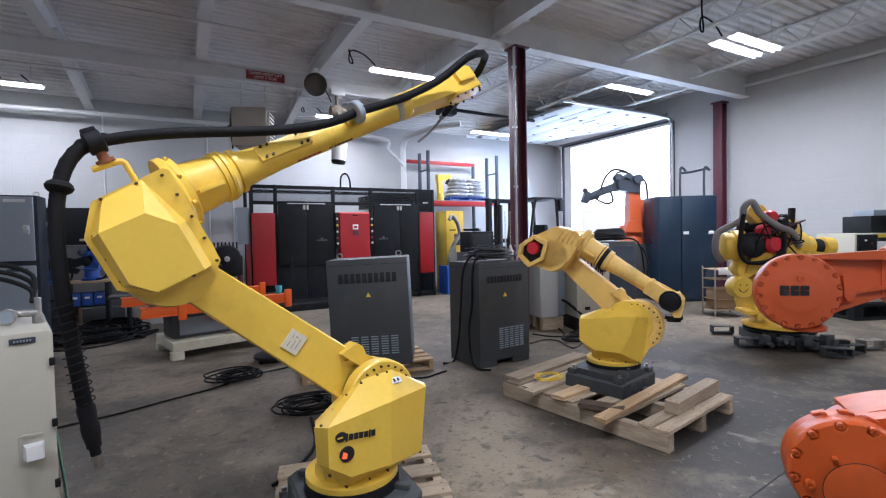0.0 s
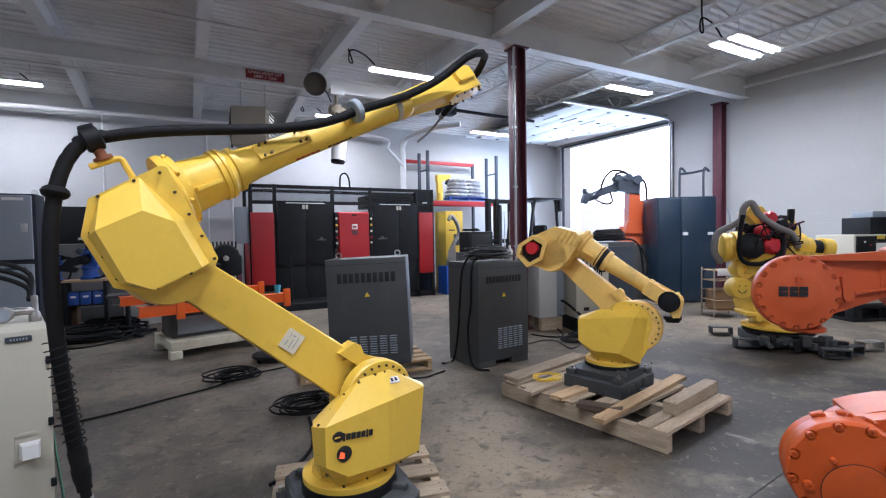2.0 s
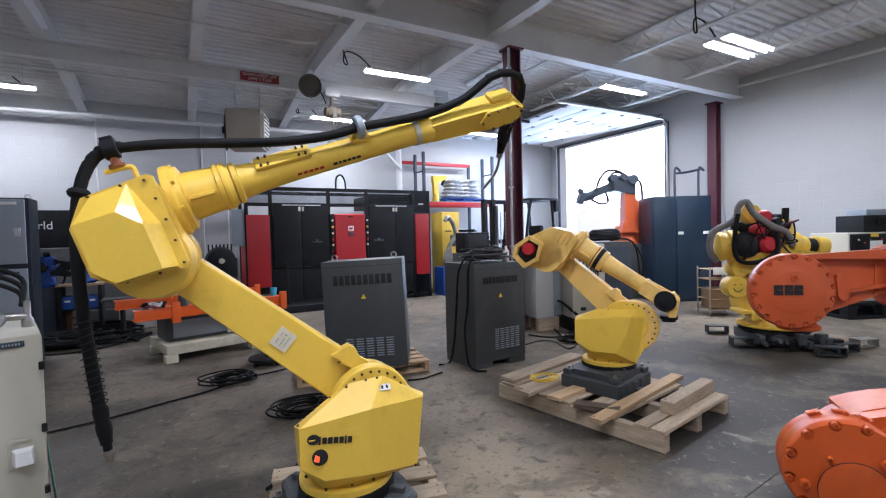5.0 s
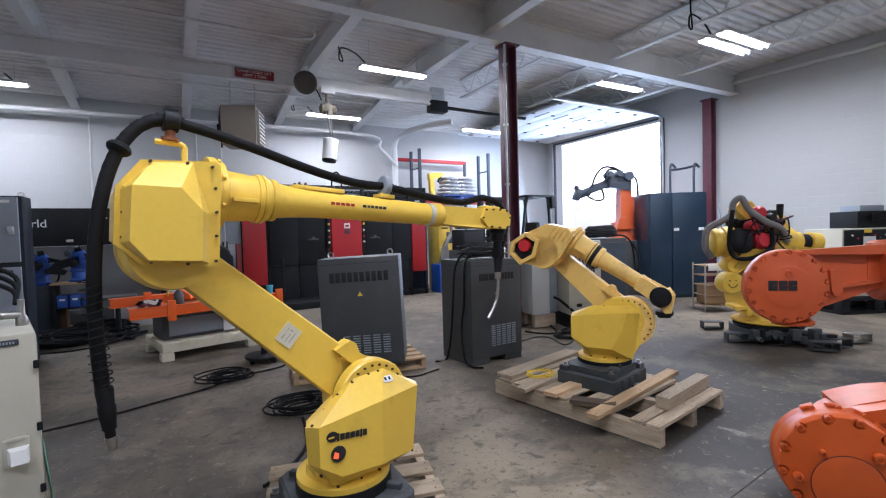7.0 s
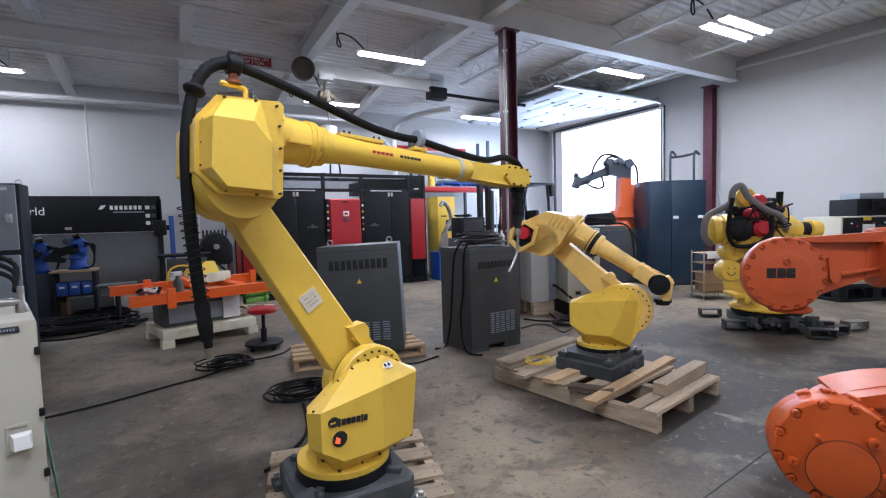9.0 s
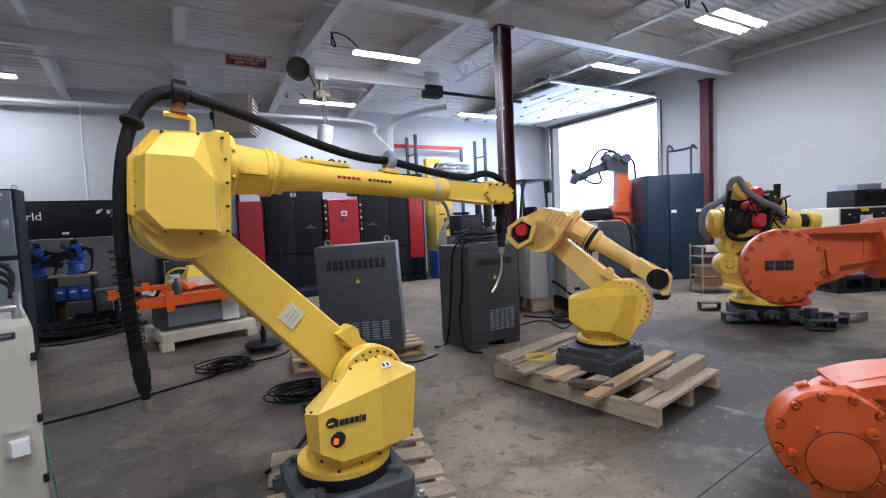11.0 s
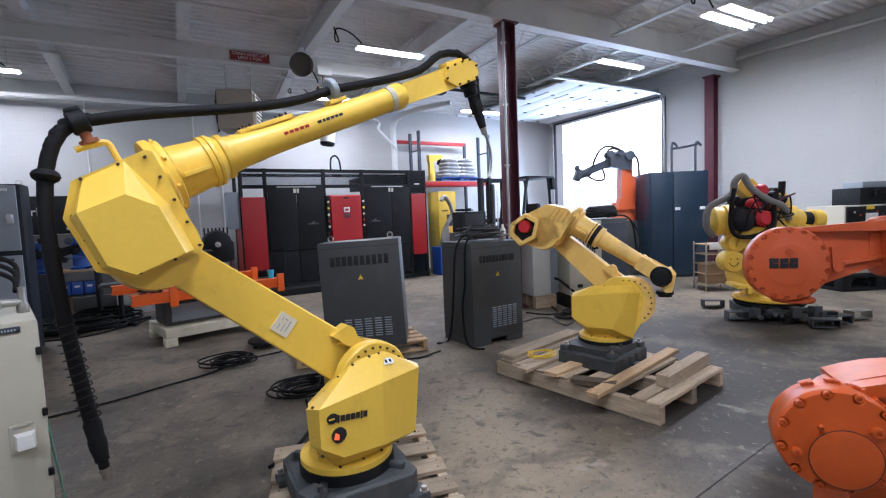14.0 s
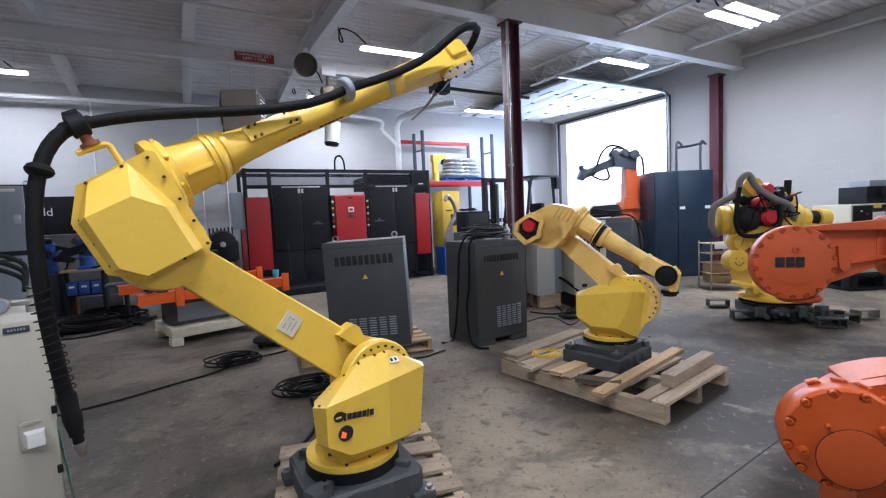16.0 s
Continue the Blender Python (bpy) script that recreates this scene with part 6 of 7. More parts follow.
hull(bm, [(x, y, z) for y in (0.02, 0.38) for x, z in ((0.36, 2.2), (0.38, 2.5), (0.1, 2.56), (-0.12, 2.5), (-0.1, 2.28))])
hull(bm, [(x, y, z) for y in (0.1, 0.3) for x, z in ((-0.05, 2.5), (-0.05, 2.32), (-0.5, 2.16), (-0.6, 2.24), (-0.5, 2.34))])
cyl(bm, (-0.52, 0.2, 2.22), (-0.74, 0.2, 2.14), 0.1, 0.08, 16)
box(bm, (-0.78, 0.2, 2.15), (0.14, 0.22, 0.26), roty(20), 0.02)
box(bm, (-0.82, 0.12, 2.3), (0.1, 0.1, 0.1), roty(20), 0.02)
for x, z, r in ((0.3, 2.52, 0.1), (0.1, 2.58, 0.07), (-0.12, 2.56, 0.08)):
    cyl(bm, (x, -0.06, z), (x, 0.2, z), r, seg=14)
# blue-grey puts the door's backlight and glare into the arm's colour
part("upper_arm", bm, NAVY, t, m=pose(-0.1, 0, 0.1))
for pts in ([(-0.5, 0.05, 2.3), (-0.42, 0.0, 2.55), (-0.25, 0.0, 2.72), (0.0, 0.0, 2.7), (0.2, 0.05, 2.58)], [(-0.2, 0.05, 2.5), (-0.15, 0.0, 2.66), (0.05, 0.0, 2.66), (0.25, 0.05, 2.55)],
            [(0.3, 0.0, 2.55), (0.46, 0.0, 2.45), (0.5, 0.0, 2.1), (0.47, 0.0, 1.7), (0.45, 0.05, 1.4)], [(-0.6, 0.05, 2.1), (-0.4, 0.0, 2.0), (-0.25, 0.0, 2.05), (-0.28, 0.05, 2.25)]):
    bm = B()
    tube(bm, pts, 0.022, 7, 5)
    part("dress_cable", bm, RUBBER, t, m=pose(-0.1, 0, 0.1))
# bright things in the yard
t = thing("parked_truck", pose(26, 22, 0), "pale turquoise and white truck parked far outside", "truck")
boxpart("cargo_body", (0, 0, 1.9), (2.2, 5, 2.2), WHITE, t, bev=0.05)
boxpart("cab", (0, -3.4, 1.5), (2.2, 1.6, 1.9), CYAN, t, bev=0.15)
for y in (-3.3, 1.6):
    bm = B()
    cyl(bm, (-1.0, y, 0.5), (1.0, y, 0.5), 0.5, seg=24)
    part("wheel", bm, RUBBER, t)
boxpart("chassis", (0, -0.8, 0.7), (1.9, 6.4, 0.3), CABINET, t)


# ---- yellow robot on a fork base ----
R3 = pose(6.72, 3.2, 0, 0, 0, -35) @ Matrix.Diagonal((0.9, 0.9, 0.9, 1))
WORN_YELLOW = material("worn_yellow_enamel", (0.7, 0.45, 0.05), 0.45, vary=0.2, big=4, bump=0.2, dirt=(0.12, 0.09, 0.04), dirt_amount=0.75, dirt_scale=5)
t = thing("folded_robot", R3, "yellow robot folded up, with red motors and grey hoses", "industrial robot")
bm = B()
box(bm, (-0.02, 0.0, 0.1), (0.8, 0.7, 0.14), rotz(-12), 0.02)
box(bm, (0.0, -0.34, 0.11), (0.75, 0.12, 0.17), rotz(-18), 0.02)
part("base_casting", bm, IRON, t)
for x, y, a in ((-0.55, -0.25, -4), (-0.5, 0.6, -4), (0.5, -0.62, 8), (0.22, -0.8, -12), (0.95, -0.35, 14)):
    bm = B()
    for dz in (0.03, 0.13):
        box(bm, (x, y, dz), (0.3, 0.15, 0.012), rotz(a), 0.002)
    for s in (-1, 1):
        box(bm, Vector((x, y, 0.08)) + rotz(a) @ Vector((s * 0.144, 0, 0)), (0.012, 0.15, 0.11), rotz(a), 0.002)
    part("fork_pocket", bm, STEEL if 0.9 < x else IRON, t)
rnd = random.Random(3)
for k in range(11):
    bm = B()
    x = -0.42 + 0.085 * k
    box(bm, (x, -0.42 - 0.12 * (k > 3) - rnd.uniform(0, 0.06), 0.12 + rnd.uniform(-0.02, 0.06)), (rnd.uniform(0.06, 0.16), 0.1, rnd.uniform(0.08, 0.16)), rotz(rnd.uniform(-25, 25)), 0.012)
    cyl(bm, (x, -0.5, 0.12), (x, -0.6, 0.12 + rnd.uniform(-0.02, 0.04)), 0.03, seg=12)
    part("connector", bm, (IRON, BLACK, IRON)[k % 3], t)
boxpart("red_block", (0.5, -0.45, 0.12), (0.2, 0.1, 0.07), RUSTY, t, rot=rotz(-10))
bm = B()
lathe(bm, (0.0, 0.0, 0.18), (0, 0, 1), [(0, 0.42), (0.02, 0.44), (0.05, 0.44), (0.06, 0.3)], 32)
part("turntable", bm, BLACK, t)
bm = B()
lathe(bm, (0.0, 0.0, 0.24), (0, 0, 1), [(0, 0.42), (0.02, 0.46), (0.045, 0.46), (0.06, 0.36), (0.2, 0.3)], 32)
hull(bm, [(x, y, z) for y in (-0.25, 0.3) for x, z in ((-0.2, 0.3), (0.25, 0.3), (0.15, 0.7), (-0.25, 1.05), (-0.42, 0.95), (-0.46, 0.6), (-0.42, 0.45))])
box(bm, (-0.35, -0.1, 0.48), (0.42, 0.4, 0.05), rotz(-6), 0.01)
box(bm, (-0.42, -0.3, 0.43), (0.07, 0.05, 0.1), None, 0.008)
part("turret", bm, YELLOW, t)
for x, y, z, r, nm in ((-0.64, -0.3, 0.84, 0.15, "gear_cover"), (-0.57, -0.24, 1.1, 0.13, "gear_cover")):
    bm = B()
    lathe(bm, (x, y + 0.2, z), (0, -1, 0), [(0, r * 0.95), (0.02, r), (0.2, r), (0.23, r * 0.9)], 28)
    part(nm, bm, YELLOW, t)
bm = B()
tube(bm, [(-0.705, -0.334, 0.83), (-0.675, -0.334, 0.79), (-0.63, -0.334, 0.782), (-0.585, -0.334, 0.825)], 0.005, 6, 4)
for dx in (-0.035, 0.035):
    cyl(bm, (-0.645 + 1.2 * dx, -0.328, 0.88), (-0.645 + 1.2 * dx, -0.336, 0.88), 0.009, seg=10)
part("marker_doodle", bm, INK, t, "black marker smile")
bm = B()
hull(bm, [(x, y, z) for y in (-0.3, 0.2) for x, z in ((-0.6, 1.05), (-0.1, 0.95), (0.45, 1.1), (0.5, 1.3), (0.1, 1.35), (-0.5, 1.3))])
part("upper_arm", bm, WORN_YELLOW, t)
bm = B()
lathe(bm, (-0.85, -0.1, 1.4), (1, -0.1, 0.05), [(0, 0.15), (0.03, 0.2), (0.1, 0.21), (0.11, 0.19), (0.16, 0.19), (0.17, 0.22), (0.3, 0.22), (0.32, 0.18), (0.42, 0.18)], 32)
part("wrist_drum", bm, YELLOW, t)
BACK, ARM_BACK = pose(-0.27, 0, 0), pose(-0.44, 0, 0.15)
bm = B()
hull(bm, [(x, y, z) for y in (-0.16, 0.15) for x, z in ((-0.45, 1.25), (-0.42, 1.5), (-0.2, 1.7), (0.05, 1.75), (0.2, 1.55), (0.3, 1.3))])
part("elbow_housing", bm, BLACK, t, m=BACK)
for x, y, z, r in ((-0.32, -0.2, 1.52, 0.07), (-0.3, -0.2, 1.68, 0.06), (0.2, -0.2, 1.78, 0.06), (0.3, -0.2, 1.66, 0.07), (-0.12, -0.22, 1.3, 0.08), (0.3, -0.2, 1.42, 0.06), (0.42, -0.12, 1.5, 0.06)):
    bm = B()
    lathe(bm, (x, y + 0.1, z), (0.1, -1, 0.12), [(0, r), (0.08, r), (0.085, r * 0.8), (0.15, r * 0.75), (0.16, r * 0.4)], 14)
    part("actuator", bm, BLACK, t, m=BACK)
bm = B()
hull(bm, [(x, y, z) for y in (-0.1, 0.12) for x, z in ((-0.22, 1.88), (-0.15, 2.0), (0.0, 1.98), (0.12, 1.75), (0.42, 1.45), (0.35, 1.35), (0.05, 1.6))])
hull(bm, [(0.15, -0.3, 1.35), (0.35, -0.3, 1.3), (0.2, -0.28, 1.62), (0.1, -0.28, 1.6), (0.15, -0.22, 1.35), (0.35, -0.22, 1.3), (0.2, -0.22, 1.62), (0.1, -0.22, 1.6)])
part("cowl", bm, YELLOW, t, m=BACK)
for x, y, z, r in ((-0.02, -0.3, 1.8, 0.09), (-0.1, -0.3, 1.62, 0.085), (0.0, -0.32, 1.42, 0.12), (0.12, -0.3, 1.72, 0.07)):
    bm = B()
    lathe(bm, (x, y + 0.1, z), (0.15, -1, 0.1), [(0, r * 0.9), (0.05, r), (0.12, r), (0.16, r * 0.7)], 20)
    part("motor", bm, MOTOR_RED if z < 1.7 or x < 0 else BLACK, t, "red motor cap", BACK)
bm = B()
lathe(bm, (-0.25, -0.25, 1.42), (0, -1, 0.2), [(0, 0.17), (0.06, 0.18), (0.1, 0.13), (0.12, 0.05)], 24)
part("gear_motor", bm, BLACK, t, m=BACK)
bm = B()
lathe(bm, (0.55, -0.05, 1.25), (1, 0.1, -0.05), [(0, 0.1), (0.02, 0.19), (0.15, 0.2), (0.2, 0.14), (0.28, 0.14), (0.29, 0.1), (0.42, 0.1), (0.43, 0.14), (0.58, 0.13), (0.6, 0.05)], 28)
hull(bm, [(0.5, -0.12, 1.45), (0.68, -0.12, 1.4), (0.62, -0.08, 1.62), (0.52, -0.08, 1.62), (0.5, 0.05, 1.45), (0.68, 0.05, 1.4)])
part("forearm", bm, YELLOW, t, m=ARM_BACK)
bm = B()
cyl(bm, (0.57, -0.05, 1.58), (0.58, -0.05, 1.78), 0.045, seg=14)
part("breather", bm, BLACK, t, m=ARM_BACK)
bm = B()
cyl(bm, (0.45, -0.15, 1.5), (0.45, -0.05, 1.6), 0.07, seg=14)
part("drain_cap", bm, BLACK, t, m=ARM_BACK)
bm = B()
lathe(bm, (0.84, -0.03, 1.236), (1, 0.1, -0.05), [(0, 0.11), (0.12, 0.11)], 24)
part("wrist_band", bm, BLACK, t, m=ARM_BACK)
for pts, r in (([(-0.75, -0.15, 1.2), (-0.95, -0.2, 1.35), (-0.9, -0.22, 1.6), (-0.55, -0.25, 1.72), (-0.38, -0.28, 1.8), (-0.35, -0.3, 1.95), (-0.25, -0.3, 2.02), (-0.15, -0.32, 1.85), (0.05, -0.36, 1.68), (0.25, -0.34, 1.58), (0.35, -0.3, 1.4)], 0.045),
               ([(-0.38, -0.32, 1.85), (-0.48, -0.36, 1.6), (-0.5, -0.36, 1.35), (-0.35, -0.38, 1.2), (-0.1, -0.38, 1.2), (0.1, -0.37, 1.34), (0.12, -0.36, 1.6)], 0.03)):
    bm = B()
    tube(bm, [(x - 0.27 * min(1, max(0, (x + 0.95) / 0.6)), y, z) for x, y, z in pts], r, 12, 6)
    part("dress_hose", bm, RUBBER if r < 0.042 else material("grey_ribbed_hose", (0.2, 0.19, 0.18), 0.6, vary=0.2, fine=60, bump=0.5), t, "grey corrugated hose")
for k in range(6):
    bm = B()
    p = [(rnd.uniform(-0.3, 0.4), -0.34 - rnd.uniform(0, 0.05), rnd.uniform(1.25, 1.75)) for _ in range(4)]
    tube(bm, p, 0.01, 6, 6)
    part("lead", bm, (RUBBER, MAROON, RUBBER)[k % 3], t, m=BACK)
t = thing("wire_crate", pose(8.15, 4.75, 0, 0, 0, -29), "wire mesh crate of parts with a label", "crate")
for k in range(5):
    boxpart("wire_rail", (0, 0, 0.12 + 0.17 * k), (0.5, 0.4, 0.012), CARD, t)
for x in (-0.24, 0.24):
    for y in (-0.19, 0.19):
        boxpart("post", (x, y, 0.42), (0.02, 0.02, 0.84), HEATER, t)
boxpart("part_box", (0, 0, 0.3), (0.4, 0.3, 0.32), CARD, t)
boxpart("label", (-0.1, -0.26, 0.78), (0.25, 0.01, 0.12), WHITE, t)

# ---- stacked controllers along the east wall ----
t = thing("controller_bench", pose(9.45, 3.3, 0, 0, 0, -24), "beige controllers on a black plastic pallet", "electrical cabinet")
for dx in (0.0, 1.0):
    c = boxpart("controller", (dx + 0.32, 0.35, 0.82), (0.9, 0.7, 1.1), BEIGE, t, bev=0.015)
    boxpart("control_panel", (dx + 0.32, -0.012, 1.22), (0.84, 0.03, 0.26), BLACK, c)
    for k in range(7):
        bm = B()
        lathe(bm, (dx + 0.02 + 0.1 * k, -0.025, 1.26 - 0.05 * (k % 2)), (0, -1, 0), [(0, 0.014), (0.02, 0.012)], 10)
        part("knob", bm, (WHITE, RED, CABINET)[k % 3], c)
    boxpart("tag", (dx + 0.3, -0.03, 1.33), (0.14, 0.006, 0.06), AMBER, c)
    boxpart("paper", (dx + 0.33, -0.03, 1.17), (0.22, 0.005, 0.14), WHITE, c)
bm = B()
box(bm, (0.82, 0.35, 0.24), (2.1, 0.9, 0.05), None, 0.01)
box(bm, (0.82, 0.35, 0.025), (2.1, 0.9, 0.05), None, 0.01)
for x in (-0.15, 0.45, 0.9, 1.35, 1.8):
    for y in (-0.02, 0.7):
        box(bm, (x, y, 0.13), (0.16, 0.14, 0.18), None, 0.01)
part("plastic_pallet", bm, BLACK, t)
t = thing("pendant_box", pose(9.86, 3.26, 1.372, 0, 0, -24), "dark electronics rack with coiled black cables", "electronics")
boxpart("case", (0.4, 0.3, 0.14), (0.9, 0.5, 0.28), BLACK, t)
boxpart("upper_unit", (0.3, 0.3, 0.33), (0.45, 0.35, 0.1), GREY, t)
for k in range(4):
    bm = B()
    tube(bm, [(0.15, -0.02, 0.22 - 0.03 * k), (0.4, -0.05, 0.26 - 0.04 * k), (0.8, -0.04, 0.18 - 0.03 * k), (1.0, 0.0, 0.22), (0.9, 0.02, 0.1)], 0.022, 7, 5)
    part("cable_loop", bm, RUBBER, t)


# ---- orange robots close by ----
def gear_disc(parent, r, y0, mat, inner, n, pit=0.024, groove=False):
    """A flat round gear cover that faces -y."""
    bm = B()
    lathe(bm, (0, y0 + 0.12, 0), (0, -1, 0), [(0, r * 0.96), (0.02, r), (0.075, r)], 64)
    steps = ((r, 0.075), (r * 0.985, 0.09), (r * 0.96, 0.1), (inner + 0.02, 0.112), (inner, 0.118), (inner * 0.96, 0.12), (0.01, 0.12))
    if groove:
        steps = steps[:4] + ((inner, 0.117), (inner * 0.985, 0.104), (0.01, 0.104))
    radii = [r, r * 0.985, r * 0.972] + [r * (0.96 - 0.016 * k) for k in range(14)] + [inner + 0.02, inner, inner * (0.985 if groove else 0.96), 0.01]
    pits = [(r * 0.925 * math.cos(2 * math.pi * (k + 0.4) / n), r * 0.925 * math.sin(2 * math.pi * (k + 0.4) / n)) for k in range(n)]
    rows, turns = [], n * 18
    for q in radii:
        (ra, ha), (rb, hb) = next(((a, b) for a, b in zip(steps, steps[1:]) if a[0] >= q - 1e-9 >= b[0] - 1e-6), steps[-2:])
        h = ha + (hb - ha) * (ra - q) / max(ra - rb, 1e-6)
        row = []
        for i in range(turns):
            x, z = q * math.cos(2 * math.pi * i / turns), q * math.sin(2 * math.pi * i / turns)
            near = min(math.hypot(x - u, z - v) for u, v in pits) if q > r * 0.75 else 1
            sunk = max(0.0, min(1.0, (pit - near) / 0.005))
            row.append(bm.verts.new((x, y0 + 0.12 - (h + (0.086 - h) * sunk if h > 0.086 else h), z)))
        rows.append(row)
    for a, b in zip(rows, rows[1:]):
        for i in range(turns):
            j = (i + 1) % turns
            bm.faces.new((a[i], a[j], b[j], b[i]))
    d = part("gear_cover", bm, mat, parent, angle=25)
    for k in range(n):
        a = 2 * math.pi * (k + 0.4) / n
        bm = B()
        lathe(bm, (0, 0, 0), (0, -1, 0), [(0, 0.0125), (0.018, 0.0125), (0.019, 0.007), (0.012, 0.0065)], 14)
        b = part("cover_bolt", bm, mat, d, m=pose(r * 0.925 * math.cos(a), y0 + 0.034, r * 0.925 * math.sin(a)))
    return d


t = thing("orange_arm_robot", pose(3.93, 1.77, 0, 0, 0, -44), "orange robot arm with a large round gear cover", "industrial robot")
bm = B()
lathe(bm, (0.03, 0.2, 1.03), (0, -1, 0), [(0, 0.15), (0.02, 0.18), (0.14, 0.24), (0.16, 0.2)], 48)
hull(bm, [(x, y, z) for x, z, y0, y1 in ((0.03, 1.28, 0.04, 0.2), (0.06, 0.79, 0.04, 0.2), (0.3, 1.265, 0.05, 0.2), (0.3, 0.92, 0.05, 0.2), (0.6, 1.27, 0.07, 0.2), (0.6, 1.0, 0.07, 0.2)) for y in (y0, y1)])
hull(bm, [(x, y, z) for x, z in ((0.55, 1.27), (0.55, 1.0), (1.2, 1.36), (1.2, 1.04)) for y in (0.06, 0.2)])
hull(bm, [(x, y, z) for x, z in ((0.05, 1.287), (0.6, 1.28), (1.2, 1.37), (1.2, 1.345), (0.6, 1.255), (0.05, 1.262)) for y in (0.0, 0.06)])
part("arm", bm, ORANGE, t)
g = gear_disc(t, 0.272, -0.07, ORANGE, 0.15, 18, 0.02)
g.matrix_basis = pose(0, 0, 1.03)
bm = B()
lathe(bm, (0.0, -0.065, 0.1), (0, -1, 0), [(0, 0.024), (0.02, 0.024), (0.021, 0.012), (0.012, 0.011)], 16)
part("oil_plug", bm, ORANGE, g)
for x, wd in ((-0.1, 0.058), (-0.035, 0.052), (0.026, 0.052)):
    for dz in (-0.019, 0.019):
        boxpart("logo_bar", (x, -0.073, 0.012 + dz), (wd, 0.006, 0.034), INK, g, bev=0)
    boxpart("logo_stem", (x - wd * 0.28, -0.0735, 0.012), (wd * 0.3, 0.006, 0.006), INK, g, bev=0)
bm = B()
hull(bm, [(0.33 + sx, 0.02, 1.05 + sz) for sx, sz in ((-0.03, 0.09), (0.0, 0.1), (0.03, 0.09), (0.05, -0.06), (0.03, -0.09), (0.0, -0.09), (-0.02, -0.06))] + [(0.33 + sx, 0.06, 1.05 + sz) for sx, sz in ((-0.03, 0.09), (0.03, 0.09), (0.05, -0.06), (0.0, -0.09))])
part("lug_plate", bm, ORANGE, t)
bm = B()
hull(bm, [(0.38, 0.02, 1.035), (0.38, 0.02, 1.015), (0.75, 0.035, 1.1), (0.75, 0.035, 1.08), (0.38, 0.06, 1.035), (0.38, 0.06, 1.015), (0.75, 0.08, 1.1), (0.75, 0.08, 1.08)])
part("rib", bm, ORANGE, t)
bm = B()
lathe(bm, (0.62, 0.14, 1.13), (1, 0, 0.06), [(0, 0.2), (0.02, 0.22), (0.3, 0.22)], 32)
part("arm_flange", bm, ORANGE, t)
bm = B()
lathe(bm, (0.1, 0.12, 0.73), (0, 0, 1), [(0, 0.13), (0.01, 0.14), (0.03, 0.14), (0.05, 0.11), (0.09, 0.1)], 32)
part("bottom_flange", bm, ORANGE, t)
bm = B()
hull(bm, [(x, y, z) for x in (1.0, 1.6) for y in (-0.1, 0.45) for z in (0.25, 1.3)])
cyl(bm, (1.3, 0.18, 0), (1.3, 0.18, 0.3), 0.38, seg=32)
part("pedestal", bm, ORANGE, t)

t = thing("near_orange_robot", pose(2.18, 0.82, 0, 0, 0, -52), "bright orange robot body with a round bolted cover", "industrial robot")
ZN = 0.588
bm = B()
lathe(bm, (0.0, 0.1, ZN), (0, -1, 0), [(0, 0.175), (0.004, 0.188), (0.05, 0.188), (0.056, 0.182), (0.12, 0.182)], 64)
lathe(bm, (0.14, 0.32, ZN), (0, -1, 0), [(0, 0.15), (0.02, 0.17), (0.2, 0.185), (0.22, 0.17)], 64)
hull(bm, [(x, y, z) for y in (0.13, 0.34) for x, z in ((0.06, ZN + 0.165), (0.12, ZN + 0.19), (0.2, ZN + 0.215), (0.34, ZN + 0.245), (0.9, ZN + 0.33), (0.9, 0.4), (0.1, 0.4))])
part("arm", bm, NEAR_ORANGE, t, angle=25)
bm = B()
hull(bm, [(x, y, z) for y in (0.06, 0.14) for x, z in ((0.08, ZN + 0.175), (0.2, ZN + 0.21), (0.9, ZN + 0.32), (0.9, ZN + 0.28), (0.26, ZN + 0.18), (0.12, ZN + 0.14))])
part("top_flange", bm, NEAR_ORANGE, t)
for k in range(5):
    a = radians(112 - 24 * k)
    bm = B()
    box(bm, (0, 0, 0), (0.045, 0.03, 0.014), None, 0.004)
    cyl(bm, (0.012, -0.016, 0.0), (0.012, -0.028, 0.0), 0.009, seg=10)
    part("flange_bolt", bm, NEAR_ORANGE, t, m=Matrix.Translation((0.2 * math.cos(a), 0.055, ZN + 0.2 * math.sin(a))) @ roty(90 - math.degrees(a)))
g = gear_disc(t, 0.196, -0.07, NEAR_ORANGE, 0.02, 12, 0.02)
g.matrix_basis = pose(0, 0, ZN)
bm = B()
lathe(bm, (0.015, -0.064, -0.055), (0, -1, 0), [(0, 0.11), (0.0075, 0.11), (0.0085, 0.107), (0.0085, 0.01)], 56)
part("cap", bm, NEAR_ORANGE, g)
bm = B()
tube(bm, [(0.015 + 0.1115 * math.cos(a), -0.0705, -0.055 + 0.1115 * math.sin(a)) for a in [2 * math.pi * k / 56 for k in range(57)]], 0.0016, 6, 0)
part("cap_seam", bm, SLOT, g)
for x, z, r in ((-0.06, 0.06, 0.009), (0.105, 0.06, 0.02), (-0.135, -0.045, 0.017), (0.14, -0.06, 0.011)):
    bm = B()
    lathe(bm, (x, -0.06, z), (0, -1, 0), [(0, r), (0.02, r * 0.95), (0.022, r * 0.5), (0.016, r * 0.45)], 16)
    part("plug", bm, NEAR_ORANGE, g)
bm = B()
hull(bm, [(x, y, z) for x in (0.1, 0.7) for y in (0.14, 0.55) for z in (0.0, 0.5)])
part("pedestal", bm, NEAR_ORANGE, t)


